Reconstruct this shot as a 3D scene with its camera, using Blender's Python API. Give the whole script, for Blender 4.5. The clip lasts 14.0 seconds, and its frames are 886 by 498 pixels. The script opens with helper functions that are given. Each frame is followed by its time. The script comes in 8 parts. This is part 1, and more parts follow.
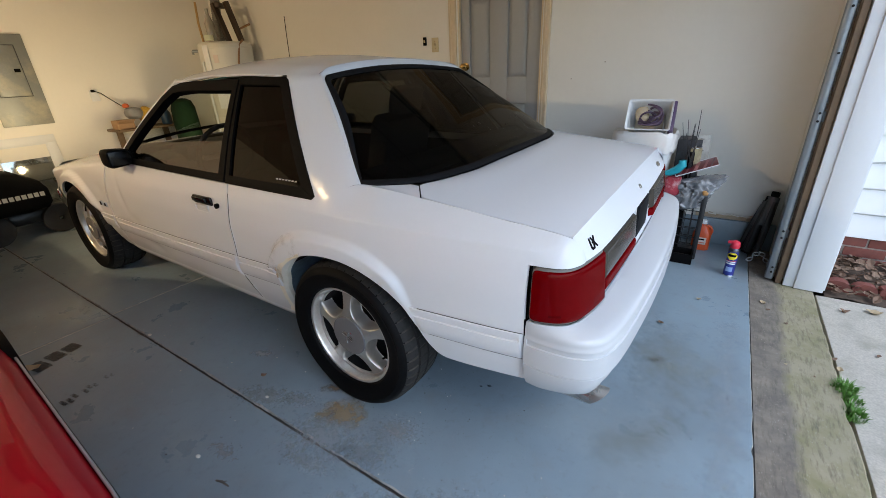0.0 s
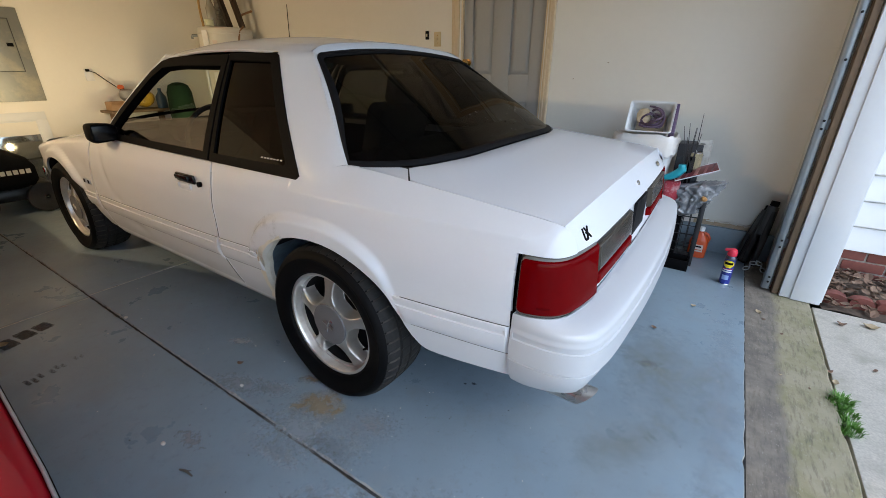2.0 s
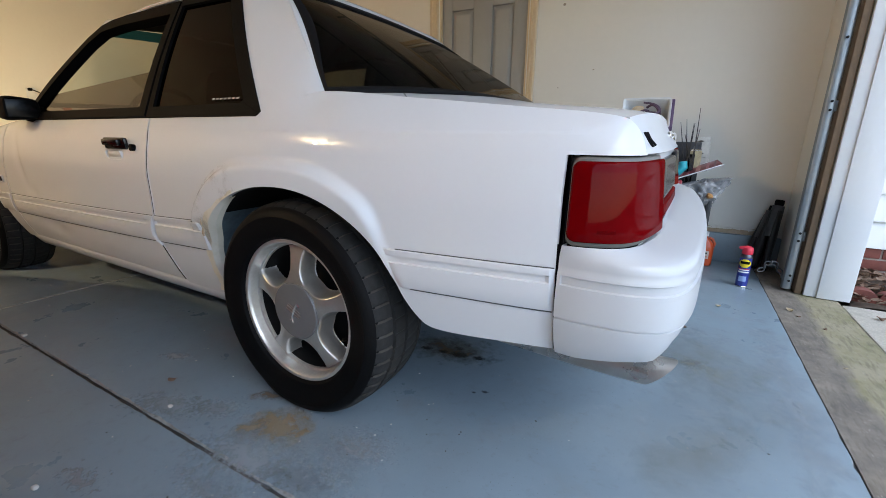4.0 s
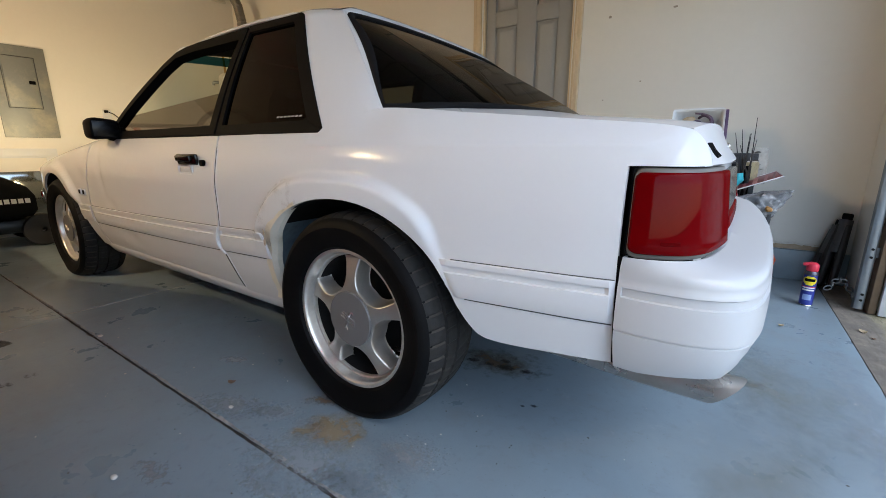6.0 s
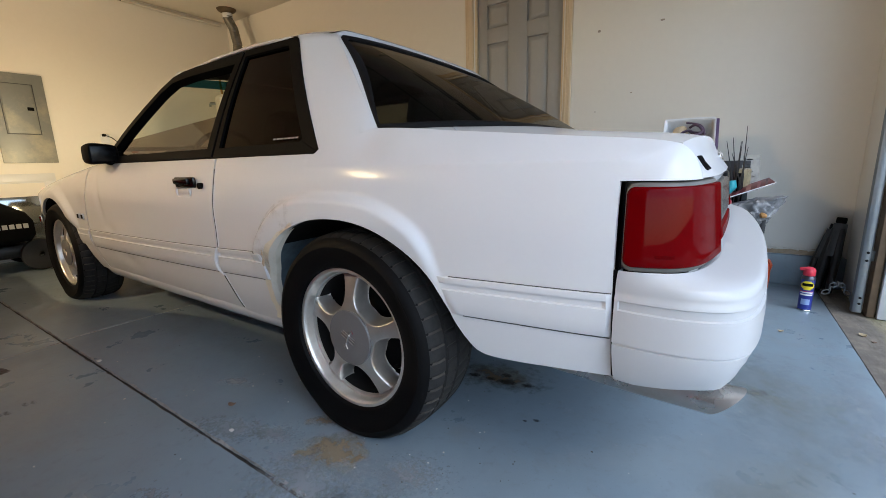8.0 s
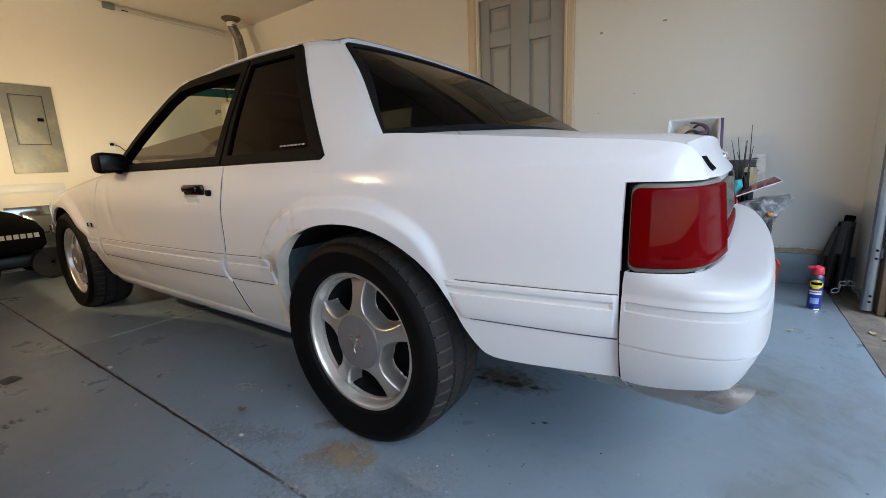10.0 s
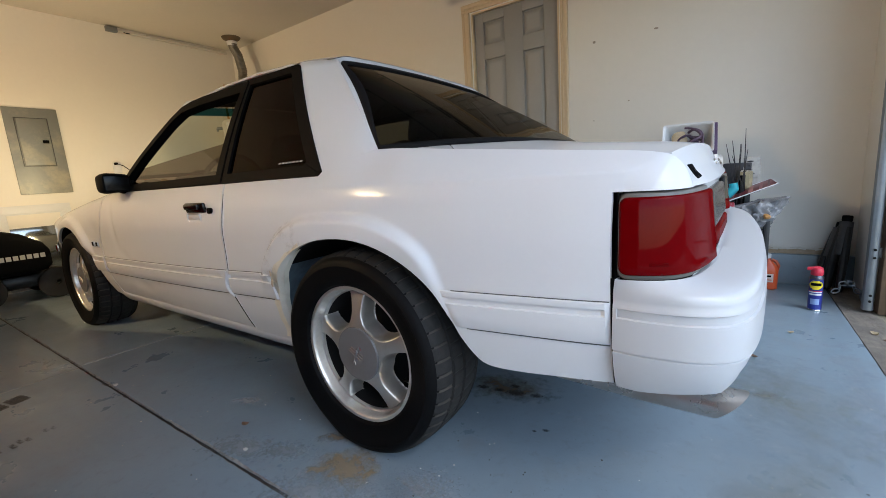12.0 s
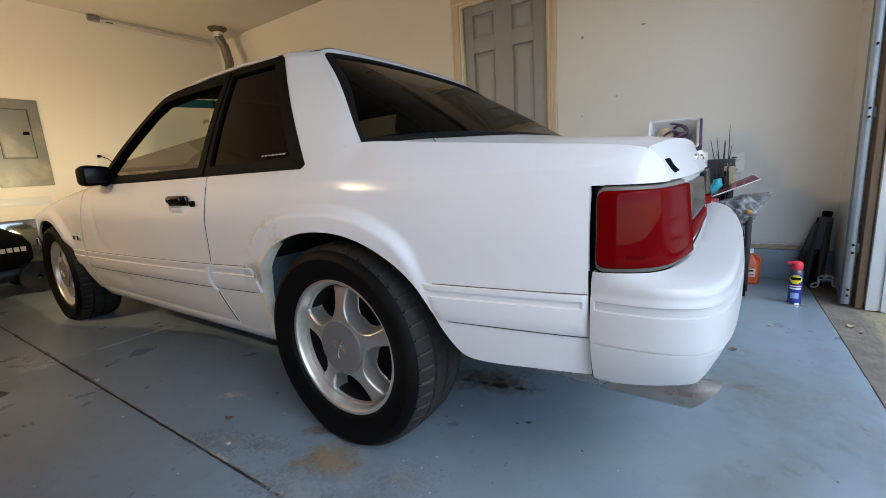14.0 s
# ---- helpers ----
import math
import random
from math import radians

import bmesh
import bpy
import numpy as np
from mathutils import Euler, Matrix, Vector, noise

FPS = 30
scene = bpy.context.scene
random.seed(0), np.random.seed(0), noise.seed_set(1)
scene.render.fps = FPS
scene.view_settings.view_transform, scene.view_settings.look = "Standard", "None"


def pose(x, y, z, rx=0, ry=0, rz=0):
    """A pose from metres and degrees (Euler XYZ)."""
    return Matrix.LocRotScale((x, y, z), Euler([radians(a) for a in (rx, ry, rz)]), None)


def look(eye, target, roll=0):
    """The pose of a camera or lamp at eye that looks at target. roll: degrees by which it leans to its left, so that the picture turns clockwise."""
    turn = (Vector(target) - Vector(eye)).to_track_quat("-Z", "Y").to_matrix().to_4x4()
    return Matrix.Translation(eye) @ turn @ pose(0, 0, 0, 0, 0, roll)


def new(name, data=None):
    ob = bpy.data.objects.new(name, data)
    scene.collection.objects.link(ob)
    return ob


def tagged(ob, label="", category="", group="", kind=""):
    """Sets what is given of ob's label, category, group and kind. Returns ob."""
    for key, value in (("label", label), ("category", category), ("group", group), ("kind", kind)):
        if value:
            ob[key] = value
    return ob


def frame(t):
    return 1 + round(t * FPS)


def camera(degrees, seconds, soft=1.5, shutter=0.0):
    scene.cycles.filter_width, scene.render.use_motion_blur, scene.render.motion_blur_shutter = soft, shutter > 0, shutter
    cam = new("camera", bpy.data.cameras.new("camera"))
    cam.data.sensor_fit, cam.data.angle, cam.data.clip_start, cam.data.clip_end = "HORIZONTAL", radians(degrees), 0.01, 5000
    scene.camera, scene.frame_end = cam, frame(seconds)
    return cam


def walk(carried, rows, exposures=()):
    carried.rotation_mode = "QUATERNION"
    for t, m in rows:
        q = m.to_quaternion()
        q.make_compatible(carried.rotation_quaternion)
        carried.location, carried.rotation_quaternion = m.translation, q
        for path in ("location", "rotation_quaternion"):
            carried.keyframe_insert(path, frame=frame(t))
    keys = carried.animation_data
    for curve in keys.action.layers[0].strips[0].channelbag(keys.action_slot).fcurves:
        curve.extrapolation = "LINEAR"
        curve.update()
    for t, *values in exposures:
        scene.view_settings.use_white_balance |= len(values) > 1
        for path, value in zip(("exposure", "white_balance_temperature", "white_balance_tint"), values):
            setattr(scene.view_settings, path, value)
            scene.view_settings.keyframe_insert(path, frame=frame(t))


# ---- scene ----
cam = camera(93.5, 14.0, soft=0.5)
PATH = [
    (0, (1.081, -1.711, 1.269), (0.057, -0.193, 0.466), -2.5),
    (0.5, (1.078, -1.721, 1.269), (0.054, -0.206, 0.46), -2.5),
    (1, (1.075, -1.724, 1.268), (0.038, -0.218, 0.457), -2.6),
    (1.5, (1.08, -1.705, 1.262), (0.038, -0.191, 0.474), -1.4),
    (2, (1.085, -1.663, 1.195), (0.071, -0.13, 0.406), 0.3),
    (2.2, (1.07, -1.619, 1.148), (0.083, -0.072, 0.353), 0.5),
    (4.3, (0.88, -1.537, 0.78), (-0.063, 0.156, 0.285), 0.8),
    (4.5, (0.879, -1.543, 0.786), (-0.093, 0.137, 0.301), 0.7),
    (5, (0.859, -1.561, 0.785), (-0.205, 0.063, 0.307), 0.6),
    (5.5, (0.854, -1.569, 0.788), (-0.244, 0.033, 0.311), 0.4),
    (6, (0.858, -1.576, 0.789), (-0.236, 0.033, 0.326), 0.0),
    (6.5, (0.861, -1.58, 0.792), (-0.232, 0.035, 0.351), -0.5),
    (7, (0.866, -1.578, 0.798), (-0.228, 0.041, 0.373), -0.8),
    (7.5, (0.866, -1.578, 0.8), (-0.229, 0.044, 0.388), -1.2),
    (8, (0.864, -1.578, 0.802), (-0.232, 0.046, 0.397), -1.5),
    (10.5, (0.865, -1.588, 0.805), (-0.258, 0.022, 0.422), -2.7),
    (11, (0.862, -1.589, 0.807), (-0.267, 0.018, 0.431), -3.1),
    (11.5, (0.869, -1.588, 0.808), (-0.264, 0.019, 0.443), -3.5),
    (12, (0.892, -1.591, 0.814), (-0.239, 0.022, 0.468), -3.9),
    (12.5, (0.904, -1.586, 0.82), (-0.228, 0.028, 0.482), -4.5),
    (13, (0.908, -1.584, 0.822), (-0.215, 0.033, 0.473), -4.5),
    (13.5, (0.909, -1.579, 0.806), (-0.198, 0.046, 0.441), -4.0),
    (14, (0.913, -1.58, 0.808), (-0.183, 0.051, 0.437), -3.6),
]
walk(cam, [(t, look(eye, target, roll)) for t, eye, target, roll in PATH], [(0.0, 1.75), (1.5, 1.75), (2.2, 1.78), (4.3, 1.87), (14.0, 1.87)])

# world: overcast daylight outside, one warm bulb inside
world = bpy.data.worlds.new("world")
scene.world = world
world.use_nodes = True
wn = world.node_tree.nodes
sky = wn.new("ShaderNodeTexSky")
sky.sky_type, sky.sun_disc = "NISHITA", False
sky.sun_elevation, sky.sun_rotation = radians(53), radians(116.6)
world.node_tree.links.new(sky.outputs[0], wn["Background"].inputs[0])
wn["Background"].inputs[1].default_value = 0.130

SUN = bpy.data.lights.new("sun", "SUN")
SUN.energy, SUN.angle, SUN.color = 0.40, radians(60), (0.66, 0.86, 1.0)
sun_ob = new("sun", SUN)
sun_ob.matrix_world = look((6.0, -3.0, 9.0), (0, 0, 0.0))

BULB = bpy.data.lights.new("garage_bulb", "POINT")
BULB.energy, BULB.color, BULB.shadow_soft_size = 46.0, (1.0, 0.75, 0.43), 0.018
bulb_ob = new("garage_bulb", BULB)
bulb_ob.location = (-2.7, -3.4, 2.47)

# the coupe's headlamps are on and light the wall in front of it
for lamp_y_, watts in ((-0.50, 12.0), (0.64, 4.0)):
    HEAD = bpy.data.lights.new("headlamp_beam", "SPOT")
    HEAD.spot_size, HEAD.spot_blend, HEAD.shadow_soft_size = radians(150), 1.0, 0.08
    HEAD.energy, HEAD.color = watts, (1.0, 0.77, 0.42)
    head_ob = new("headlamp_beam", HEAD)
    head_ob.matrix_world = look((-3.47, lamp_y_, 0.60), (-4.6, lamp_y_, 1.9))


# ---------------------------------------------------------------- materials
def node(nt, kind, **values):
    n = nt.nodes.new(kind)
    for key, value in values.items():
        n.inputs[key.replace("_", " ")].default_value = value
    return n


def surface(name, colour, rough=0.5, metal=0.0, coat=0.0, grain=0.0, grain_scale=60.0, stain=0.0, stain_scale=3.0,
            stain_colour=None, bump=0.0, bump_scale=200.0, spec=0.5, rough_var=0.0, per_object=0.0, coat_rough=0.04):
    """A painted, plastic, metal or mineral surface: base colour with fine grain, broad stains and relief."""
    m = bpy.data.materials.new(name)
    m.use_nodes = True
    nt = m.node_tree
    p = nt.nodes["Principled BSDF"]
    link = nt.links.new
    p.inputs["Roughness"].default_value = rough
    p.inputs["Metallic"].default_value = metal
    p.inputs["Coat Weight"].default_value = coat
    p.inputs["Coat Roughness"].default_value = coat_rough
    p.inputs["Specular IOR Level"].default_value = spec
    co = nt.nodes.new("ShaderNodeTexCoord").outputs["Object"]
    rgb = (*colour, 1.0)
    last = None
    if grain:
        n = node(nt, "ShaderNodeTexNoise", Scale=grain_scale, Detail=5.0)
        link(co, n.inputs["Vector"])
        mix = nt.nodes.new("ShaderNodeMix")
        mix.data_type = "RGBA"
        mix.inputs[6].default_value = tuple(max(c * (1 - grain), 0) for c in colour) + (1,)
        mix.inputs[7].default_value = tuple(min(c * (1 + grain), 1) for c in colour) + (1,)
        link(n.outputs["Fac"], mix.inputs[0])
        last = mix.outputs[2]
    if stain:
        n = node(nt, "ShaderNodeTexNoise", Scale=stain_scale, Detail=6.0, Roughness=0.62)
        link(co, n.inputs["Vector"])
        ramp = nt.nodes.new("ShaderNodeMapRange")
        ramp.inputs[1].default_value, ramp.inputs[2].default_value = 0.48, 0.72
        ramp.inputs[3].default_value, ramp.inputs[4].default_value = 0.0, stain
        link(n.outputs["Fac"], ramp.inputs[0])
        mix = nt.nodes.new("ShaderNodeMix")
        mix.data_type = "RGBA"
        if last:
            link(last, mix.inputs[6])
        else:
            mix.inputs[6].default_value = rgb
        mix.inputs[7].default_value = (*(stain_colour or [c * 0.5 for c in colour]), 1)
        link(ramp.outputs[0], mix.inputs[0])
        last = mix.outputs[2]
    if per_object:
        info = nt.nodes.new("ShaderNodeObjectInfo")
        ramp = nt.nodes.new("ShaderNodeMapRange")
        ramp.inputs[3].default_value, ramp.inputs[4].default_value = 1 - per_object, 1 + per_object
        link(info.outputs["Random"], ramp.inputs[0])
        hsv = nt.nodes.new("ShaderNodeHueSaturation")
        link(ramp.outputs[0], hsv.inputs["Value"])
        if last:
            link(last, hsv.inputs["Color"])
        else:
            hsv.inputs["Color"].default_value = rgb
        last = hsv.outputs[0]
    if last:
        link(last, p.inputs["Base Color"])
    else:
        p.inputs["Base Color"].default_value = rgb
    if rough_var:
        n = node(nt, "ShaderNodeTexNoise", Scale=stain_scale * 2.3, Detail=5.0)
        link(co, n.inputs["Vector"])
        ramp = nt.nodes.new("ShaderNodeMapRange")
        ramp.inputs[1].default_value, ramp.inputs[2].default_value = 0.3, 0.7
        ramp.inputs[3].default_value, ramp.inputs[4].default_value = max(rough - rough_var, 0.02), min(rough + rough_var, 1)
        link(n.outputs["Fac"], ramp.inputs[0])
        link(ramp.outputs[0], p.inputs["Roughness"])
    if bump:
        n = node(nt, "ShaderNodeTexNoise", Scale=bump_scale, Detail=4.0)
        link(co, n.inputs["Vector"])
        b = node(nt, "ShaderNodeBump", Strength=bump, Distance=0.002)
        link(n.outputs["Fac"], b.inputs["Height"])
        link(b.outputs[0], p.inputs["Normal"])
    return m


def glass(name, tint, rough=0.0, face_on=0.018):
    """A thin pane: what lies behind it, tinted, with the gloss of glass on top."""
    m = bpy.data.materials.new(name)
    m.use_nodes = True
    nt = m.node_tree
    nt.nodes.remove(nt.nodes["Principled BSDF"])
    clear = nt.nodes.new("ShaderNodeBsdfTransparent")
    clear.inputs[0].default_value = (*tint, 1)
    gloss = nt.nodes.new("ShaderNodeBsdfGlossy")
    gloss.inputs["Roughness"].default_value = rough
    facing = node(nt, "ShaderNodeLayerWeight", Blend=0.5)
    power = nt.nodes.new("ShaderNodeMath")
    power.operation = "POWER"
    power.inputs[1].default_value = 5.0
    nt.links.new(facing.outputs["Facing"], power.inputs[0])
    fr = nt.nodes.new("ShaderNodeMath")
    fr.operation = "MULTIPLY_ADD"
    fr.inputs[1].default_value, fr.inputs[2].default_value = 0.55, face_on
    nt.links.new(power.outputs[0], fr.inputs[0])
    mix = nt.nodes.new("ShaderNodeMixShader")
    nt.links.new(fr.outputs[0], mix.inputs[0])
    nt.links.new(clear.outputs[0], mix.inputs[1])
    nt.links.new(gloss.outputs[0], mix.inputs[2])
    nt.links.new(mix.outputs[0], nt.nodes["Material Output"].inputs[0])
    return m


def glow(name, colour, strength):
    m = bpy.data.materials.new(name)
    m.use_nodes = True
    p = m.node_tree.nodes["Principled BSDF"]
    p.inputs["Base Color"].default_value = (*colour, 1)
    p.inputs["Emission Color"].default_value = (*colour, 1)
    p.inputs["Emission Strength"].default_value = strength
    return m


WHITE_PAINT = surface("white car paint", (0.672, 0.688, 0.715), 0.55, coat=0.65, spec=0.02, grain=0.012, grain_scale=90, stain=0.035,
                      stain_scale=7.0, stain_colour=(0.64, 0.62, 0.585), coat_rough=0.006)
WHITE_BUMPER = surface("white bumper plastic", (0.52, 0.535, 0.555), 0.36, coat=0.35, grain=0.015, grain_scale=70, stain=0.05,
                       stain_scale=9.0, stain_colour=(0.54, 0.54, 0.54))
RED_PAINT = surface("red car paint", (0.44, 0.0022, 0.012), 0.4, coat=0.45, grain=0.03, grain_scale=120, spec=0.08, coat_rough=0.02)
BRIGHT = surface("bright trim metal", (0.50, 0.51, 0.54), 0.3, metal=0.45, grain=0.1, grain_scale=60)
BLACK_TRIM = surface("black trim plastic", (0.0035, 0.0035, 0.0038), 0.6, grain=0.25, grain_scale=140, spec=0.05)
GREY_RUBBER = surface("grey window rubber", (0.009, 0.0093, 0.0105), 0.65, grain=0.25, grain_scale=90, spec=0.10)
# near-black, so hollows under and inside the car keep shade in their colour
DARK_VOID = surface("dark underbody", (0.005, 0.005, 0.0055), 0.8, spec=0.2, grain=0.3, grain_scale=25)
TREAD = surface("dusty tread rubber", (0.024, 0.0236, 0.0236), 0.75, spec=0.15, grain=0.35, grain_scale=60, stain=0.6, stain_scale=9,
                stain_colour=(0.034, 0.030, 0.026), bump=0.3, bump_scale=180)
TREAD_DUST = surface("dust in the tread", (0.055, 0.050, 0.045), 0.9, spec=0.1, grain=0.4, grain_scale=70, stain=0.8, stain_scale=14,
                     stain_colour=(0.02, 0.019, 0.018))
TYRE = surface("tyre rubber", (0.0026, 0.0026, 0.003), 0.62, spec=0.11, grain=0.35, grain_scale=70, stain=0.4, stain_scale=6,
               stain_colour=(0.006, 0.0058, 0.0056), bump=0.15, bump_scale=220)
ALLOY = surface("silver painted alloy", (0.50, 0.49, 0.465), 0.33, metal=0.75, grain=0.06, grain_scale=150, stain=0.2,
                stain_scale=30, stain_colour=(0.28, 0.26, 0.23))
ALLOY_LIP = surface("satin alloy lip", (0.70, 0.68, 0.645), 0.36, metal=0.75, grain=0.08, grain_scale=110, stain=0.3,
                    stain_scale=34, stain_colour=(0.34, 0.31, 0.26))
CAP_GREY = surface("grey wheel cap", (0.125, 0.125, 0.132), 0.42, grain=0.08, grain_scale=120)
CHROME = surface("chrome", (0.8, 0.8, 0.8), 0.1, metal=1.0, stain=0.2, stain_scale=20)
STEEL = surface("stained stainless pipe", (0.42, 0.40, 0.375), 0.32, metal=0.8, stain=0.6, stain_scale=6,
                stain_colour=(0.30, 0.23, 0.18), rough_var=0.12)
LAMP_RED = surface("red lamp lens", (0.115, 0.0006, 0.0016), 0.30, grain=0.10, grain_scale=40, spec=0.0, coat=0.16, coat_rough=0.02)
LAMP_DARK = surface("dark red marker lens", (0.085, 0.0005, 0.0012), 0.30, grain=0.10, grain_scale=40, spec=0.0, coat=0.16, coat_rough=0.02)
GLOSS_BLACK = surface("glossy black plastic", (0.004, 0.004, 0.0045), 0.22, grain=0.2, grain_scale=90, spec=0.4)
LAMP_SMOKE = surface("smoked clear lamp lens", (0.045, 0.038, 0.030), 0.2, coat=0.12, grain=0.1, grain_scale=30, spec=0.15)
LAMP_RIM = surface("grey lamp rim", (0.13, 0.125, 0.112), 0.45, coat=0.1, grain=0.12, grain_scale=80)
TINT = glass("limo tinted glass", (0.014, 0.012, 0.010))
DOOR_TINT = glass("brown tinted glass", (0.26, 0.23, 0.19), face_on=0.10)
REAR_TINT = glass("tinted rear glass", (0.085, 0.082, 0.070))
CLEAR = glass("clear car glass", (0.75, 0.8, 0.74))
TEAL = glass("teal shade band", (0.02, 0.10, 0.14))
CLOTH = surface("grey seat cloth", (0.075, 0.080, 0.074), 0.9, grain=0.3, grain_scale=120)
DASH = surface("dark dashboard vinyl", (0.010, 0.010, 0.011), 0.6, grain=0.2, grain_scale=100)
RUST = surface("bare filler and rust", (0.50, 0.44, 0.34), 0.7, grain=0.25, grain_scale=40, stain=0.9, stain_scale=14,
               stain_colour=(0.26, 0.13, 0.06))
SEAM = surface("dirty seam", (0.10, 0.10, 0.102), 0.8, spec=0.1, grain=0.3, grain_scale=60)
FILLER = surface("cream body filler", (0.66, 0.63, 0.54), 0.6, grain=0.05, grain_scale=40, stain=0.5, stain_scale=16,
                 stain_colour=(0.50, 0.43, 0.30))
ARCH_BLUE = surface("blue grey wheel well paint", (0.10, 0.15, 0.185), 0.7, grain=0.3, grain_scale=30, stain=0.9, stain_scale=6,
                    stain_colour=(0.03, 0.03, 0.03))
DECAL = surface("silver decal", (0.40, 0.40, 0.40), 0.4, grain=0.1)


# ---------------------------------------------------------------- mesh helpers
def part(name, bm, material, parent=None, label="", sharp=32.0, loc=None):
    """One mesh object from a bmesh, under a thing or a part."""
    me = bpy.data.meshes.new(name)
    bmesh.ops.recalc_face_normals(bm, faces=bm.faces)
    for f in bm.faces:
        f.smooth = True
    bm.to_mesh(me)
    bm.free()
    me.set_sharp_from_angle(angle=radians(sharp))
    me.materials.append(material)
    ob = new(name, me)
    if parent:
        ob.parent = parent
    if loc:
        ob.location = loc
    if label:
        ob["label"] = label
    return ob


def share(ob, loc=(0, 0, 0), rot=(0, 0, 0), scale=(1, 1, 1), parent=None):
    """Another object on the same mesh, at a place of its own under the same parent."""
    c = new(ob.name.split(".")[0], ob.data)
    c.parent = parent or ob.parent
    c.location, c.rotation_euler, c.scale = loc, rot, scale
    if "label" in ob:
        c["label"] = ob["label"]
    return c


def thing(name, loc, label, category, group="", rz=0.0):
    ob = new(name)
    ob.location = loc
    ob.rotation_euler = (0, 0, radians(rz))
    return tagged(ob, label, category, group)


def box(bm, size, at=(0, 0, 0), bevel=0.0, turn=None, seg=2):
    r = bmesh.ops.create_cube(bm, size=1.0)
    vs = r["verts"]
    bmesh.ops.scale(bm, vec=size, verts=vs)
    if bevel:
        es = list({e for v in vs for e in v.link_edges})
        r = bmesh.ops.bevel(bm, geom=es, offset=bevel, segments=seg, affect="EDGES", profile=0.5)
        vs = list({v for f in r["faces"] for v in f.verts} | {v for v in vs if v.is_valid})
    if turn:
        bmesh.ops.rotate(bm, cent=(0, 0, 0), matrix=Euler([radians(a) for a in turn]).to_matrix(), verts=vs)
    bmesh.ops.translate(bm, vec=at, verts=vs)
    return vs


def boxed(size, at=(0, 0, 0), bevel=0.004, turn=None, seg=2):
    bm = bmesh.new()
    box(bm, size, at, bevel, turn, seg)
    return bm


def tube(bm, path, radius, n=10, closed=False, cap=True):
    """A round bar along a path; radius is a number or one per point."""
    pts = [Vector(p) for p in path]
    k = len(pts)
    radii = radius if isinstance(radius, (list, tuple)) else [radius] * k
    rings = []
    side = None
    for i, p in enumerate(pts):
        a, b = pts[i - 1] if (i or closed) else p, pts[(i + 1) % k] if (i < k - 1 or closed) else p
        d = (b - a).normalized()
        if side is None:
            side = d.orthogonal().normalized()
        side = (side - d * side.dot(d)).normalized()
        up = d.cross(side)
        rings.append([bm.verts.new(p + radii[i] * (math.cos(q) * side + math.sin(q) * up))
                      for q in (2 * math.pi * j / n for j in range(n))])
    for i in range(k if closed else k - 1):
        r, s = rings[i], rings[(i + 1) % k]
        for j in range(n):
            bm.faces.new((r[j], r[(j + 1) % n], s[(j + 1) % n], s[j]))
    if cap and not closed:
        bm.faces.new(rings[0][::-1])
        bm.faces.new(rings[-1])


def tubed(path, radius, n=10, closed=False):
    bm = bmesh.new()
    tube(bm, path, radius, n, closed)
    return bm


def lathe(bm, profile, n=48, axis="z", at=(0, 0, 0), wave=None):
    """A turned shape from (radius, height) pairs. wave(i, j, r) may change a radius."""
    rings = []
    for i, (r, h) in enumerate(profile):
        ring = []
        for j in range(n):
            q = 2 * math.pi * j / n
            rr = wave(i, j, r) if wave else r
            x, y = rr * math.cos(q), rr * math.sin(q)
            ring.append(bm.verts.new(Vector((x, y, h) if axis == "z" else (x, h, y)) + Vector(at)))
        rings.append(ring)
    for a, b in zip(rings, rings[1:]):
        for j in range(n):
            bm.faces.new((a[j], a[(j + 1) % n], b[(j + 1) % n], b[j]))
    for ring, (r, h) in ((rings[0], profile[0]), (rings[-1], profile[-1])):
        if 0 < r < 0.02:
            bm.faces.new(ring)
    return bm


def turned(profile, n=48, axis="z", at=(0, 0, 0), wave=None):
    return lathe(bmesh.new(), profile, n, axis, at, wave)


def sheet(bm, rows, close=False):
    """A quad sheet through rows of points; returns the vertices."""
    grid = [[bm.verts.new(p) for p in row] for row in rows]
    for a, b in zip(grid, grid[1:]):
        m = len(a)
        for j in range(m if close else m - 1):
            bm.faces.new((a[j], a[(j + 1) % m], b[(j + 1) % m], b[j]))
    return grid


def solid(bm, depth):
    """Give an open sheet thickness along its normals."""
    bmesh.ops.recalc_face_normals(bm, faces=bm.faces)
    bmesh.ops.solidify(bm, geom=list(bm.faces), thickness=depth)
    return bm


def prism(bm, outline, depth, axis="y", at=(0, 0, 0)):
    """A flat outline (pairs) pushed out by depth. axis y: outline in x, z; x: in y, z; z: in x, y."""
    def place(a, b, d):
        v = {"y": (a, d, b), "x": (d, a, b), "z": (a, b, d)}[axis]
        return Vector(v) + Vector(at)
    lo = [bm.verts.new(place(a, b, 0)) for a, b in outline]
    hi = [bm.verts.new(place(a, b, depth)) for a, b in outline]
    bm.faces.new(lo)
    bm.faces.new(hi[::-1])
    for i in range(len(lo)):
        j = (i + 1) % len(lo)
        bm.faces.new((lo[i], lo[j], hi[j], hi[i]))
    return bm


def prisms(outline, depth, axis="y", at=(0, 0, 0)):
    return prism(bmesh.new(), outline, depth, axis, at)


def flip(bm):
    """The mirror image, across the car's middle plane."""
    for v in bm.verts:
        v.co.y = -v.co.y
    bmesh.ops.reverse_faces(bm, faces=bm.faces)
    return bm


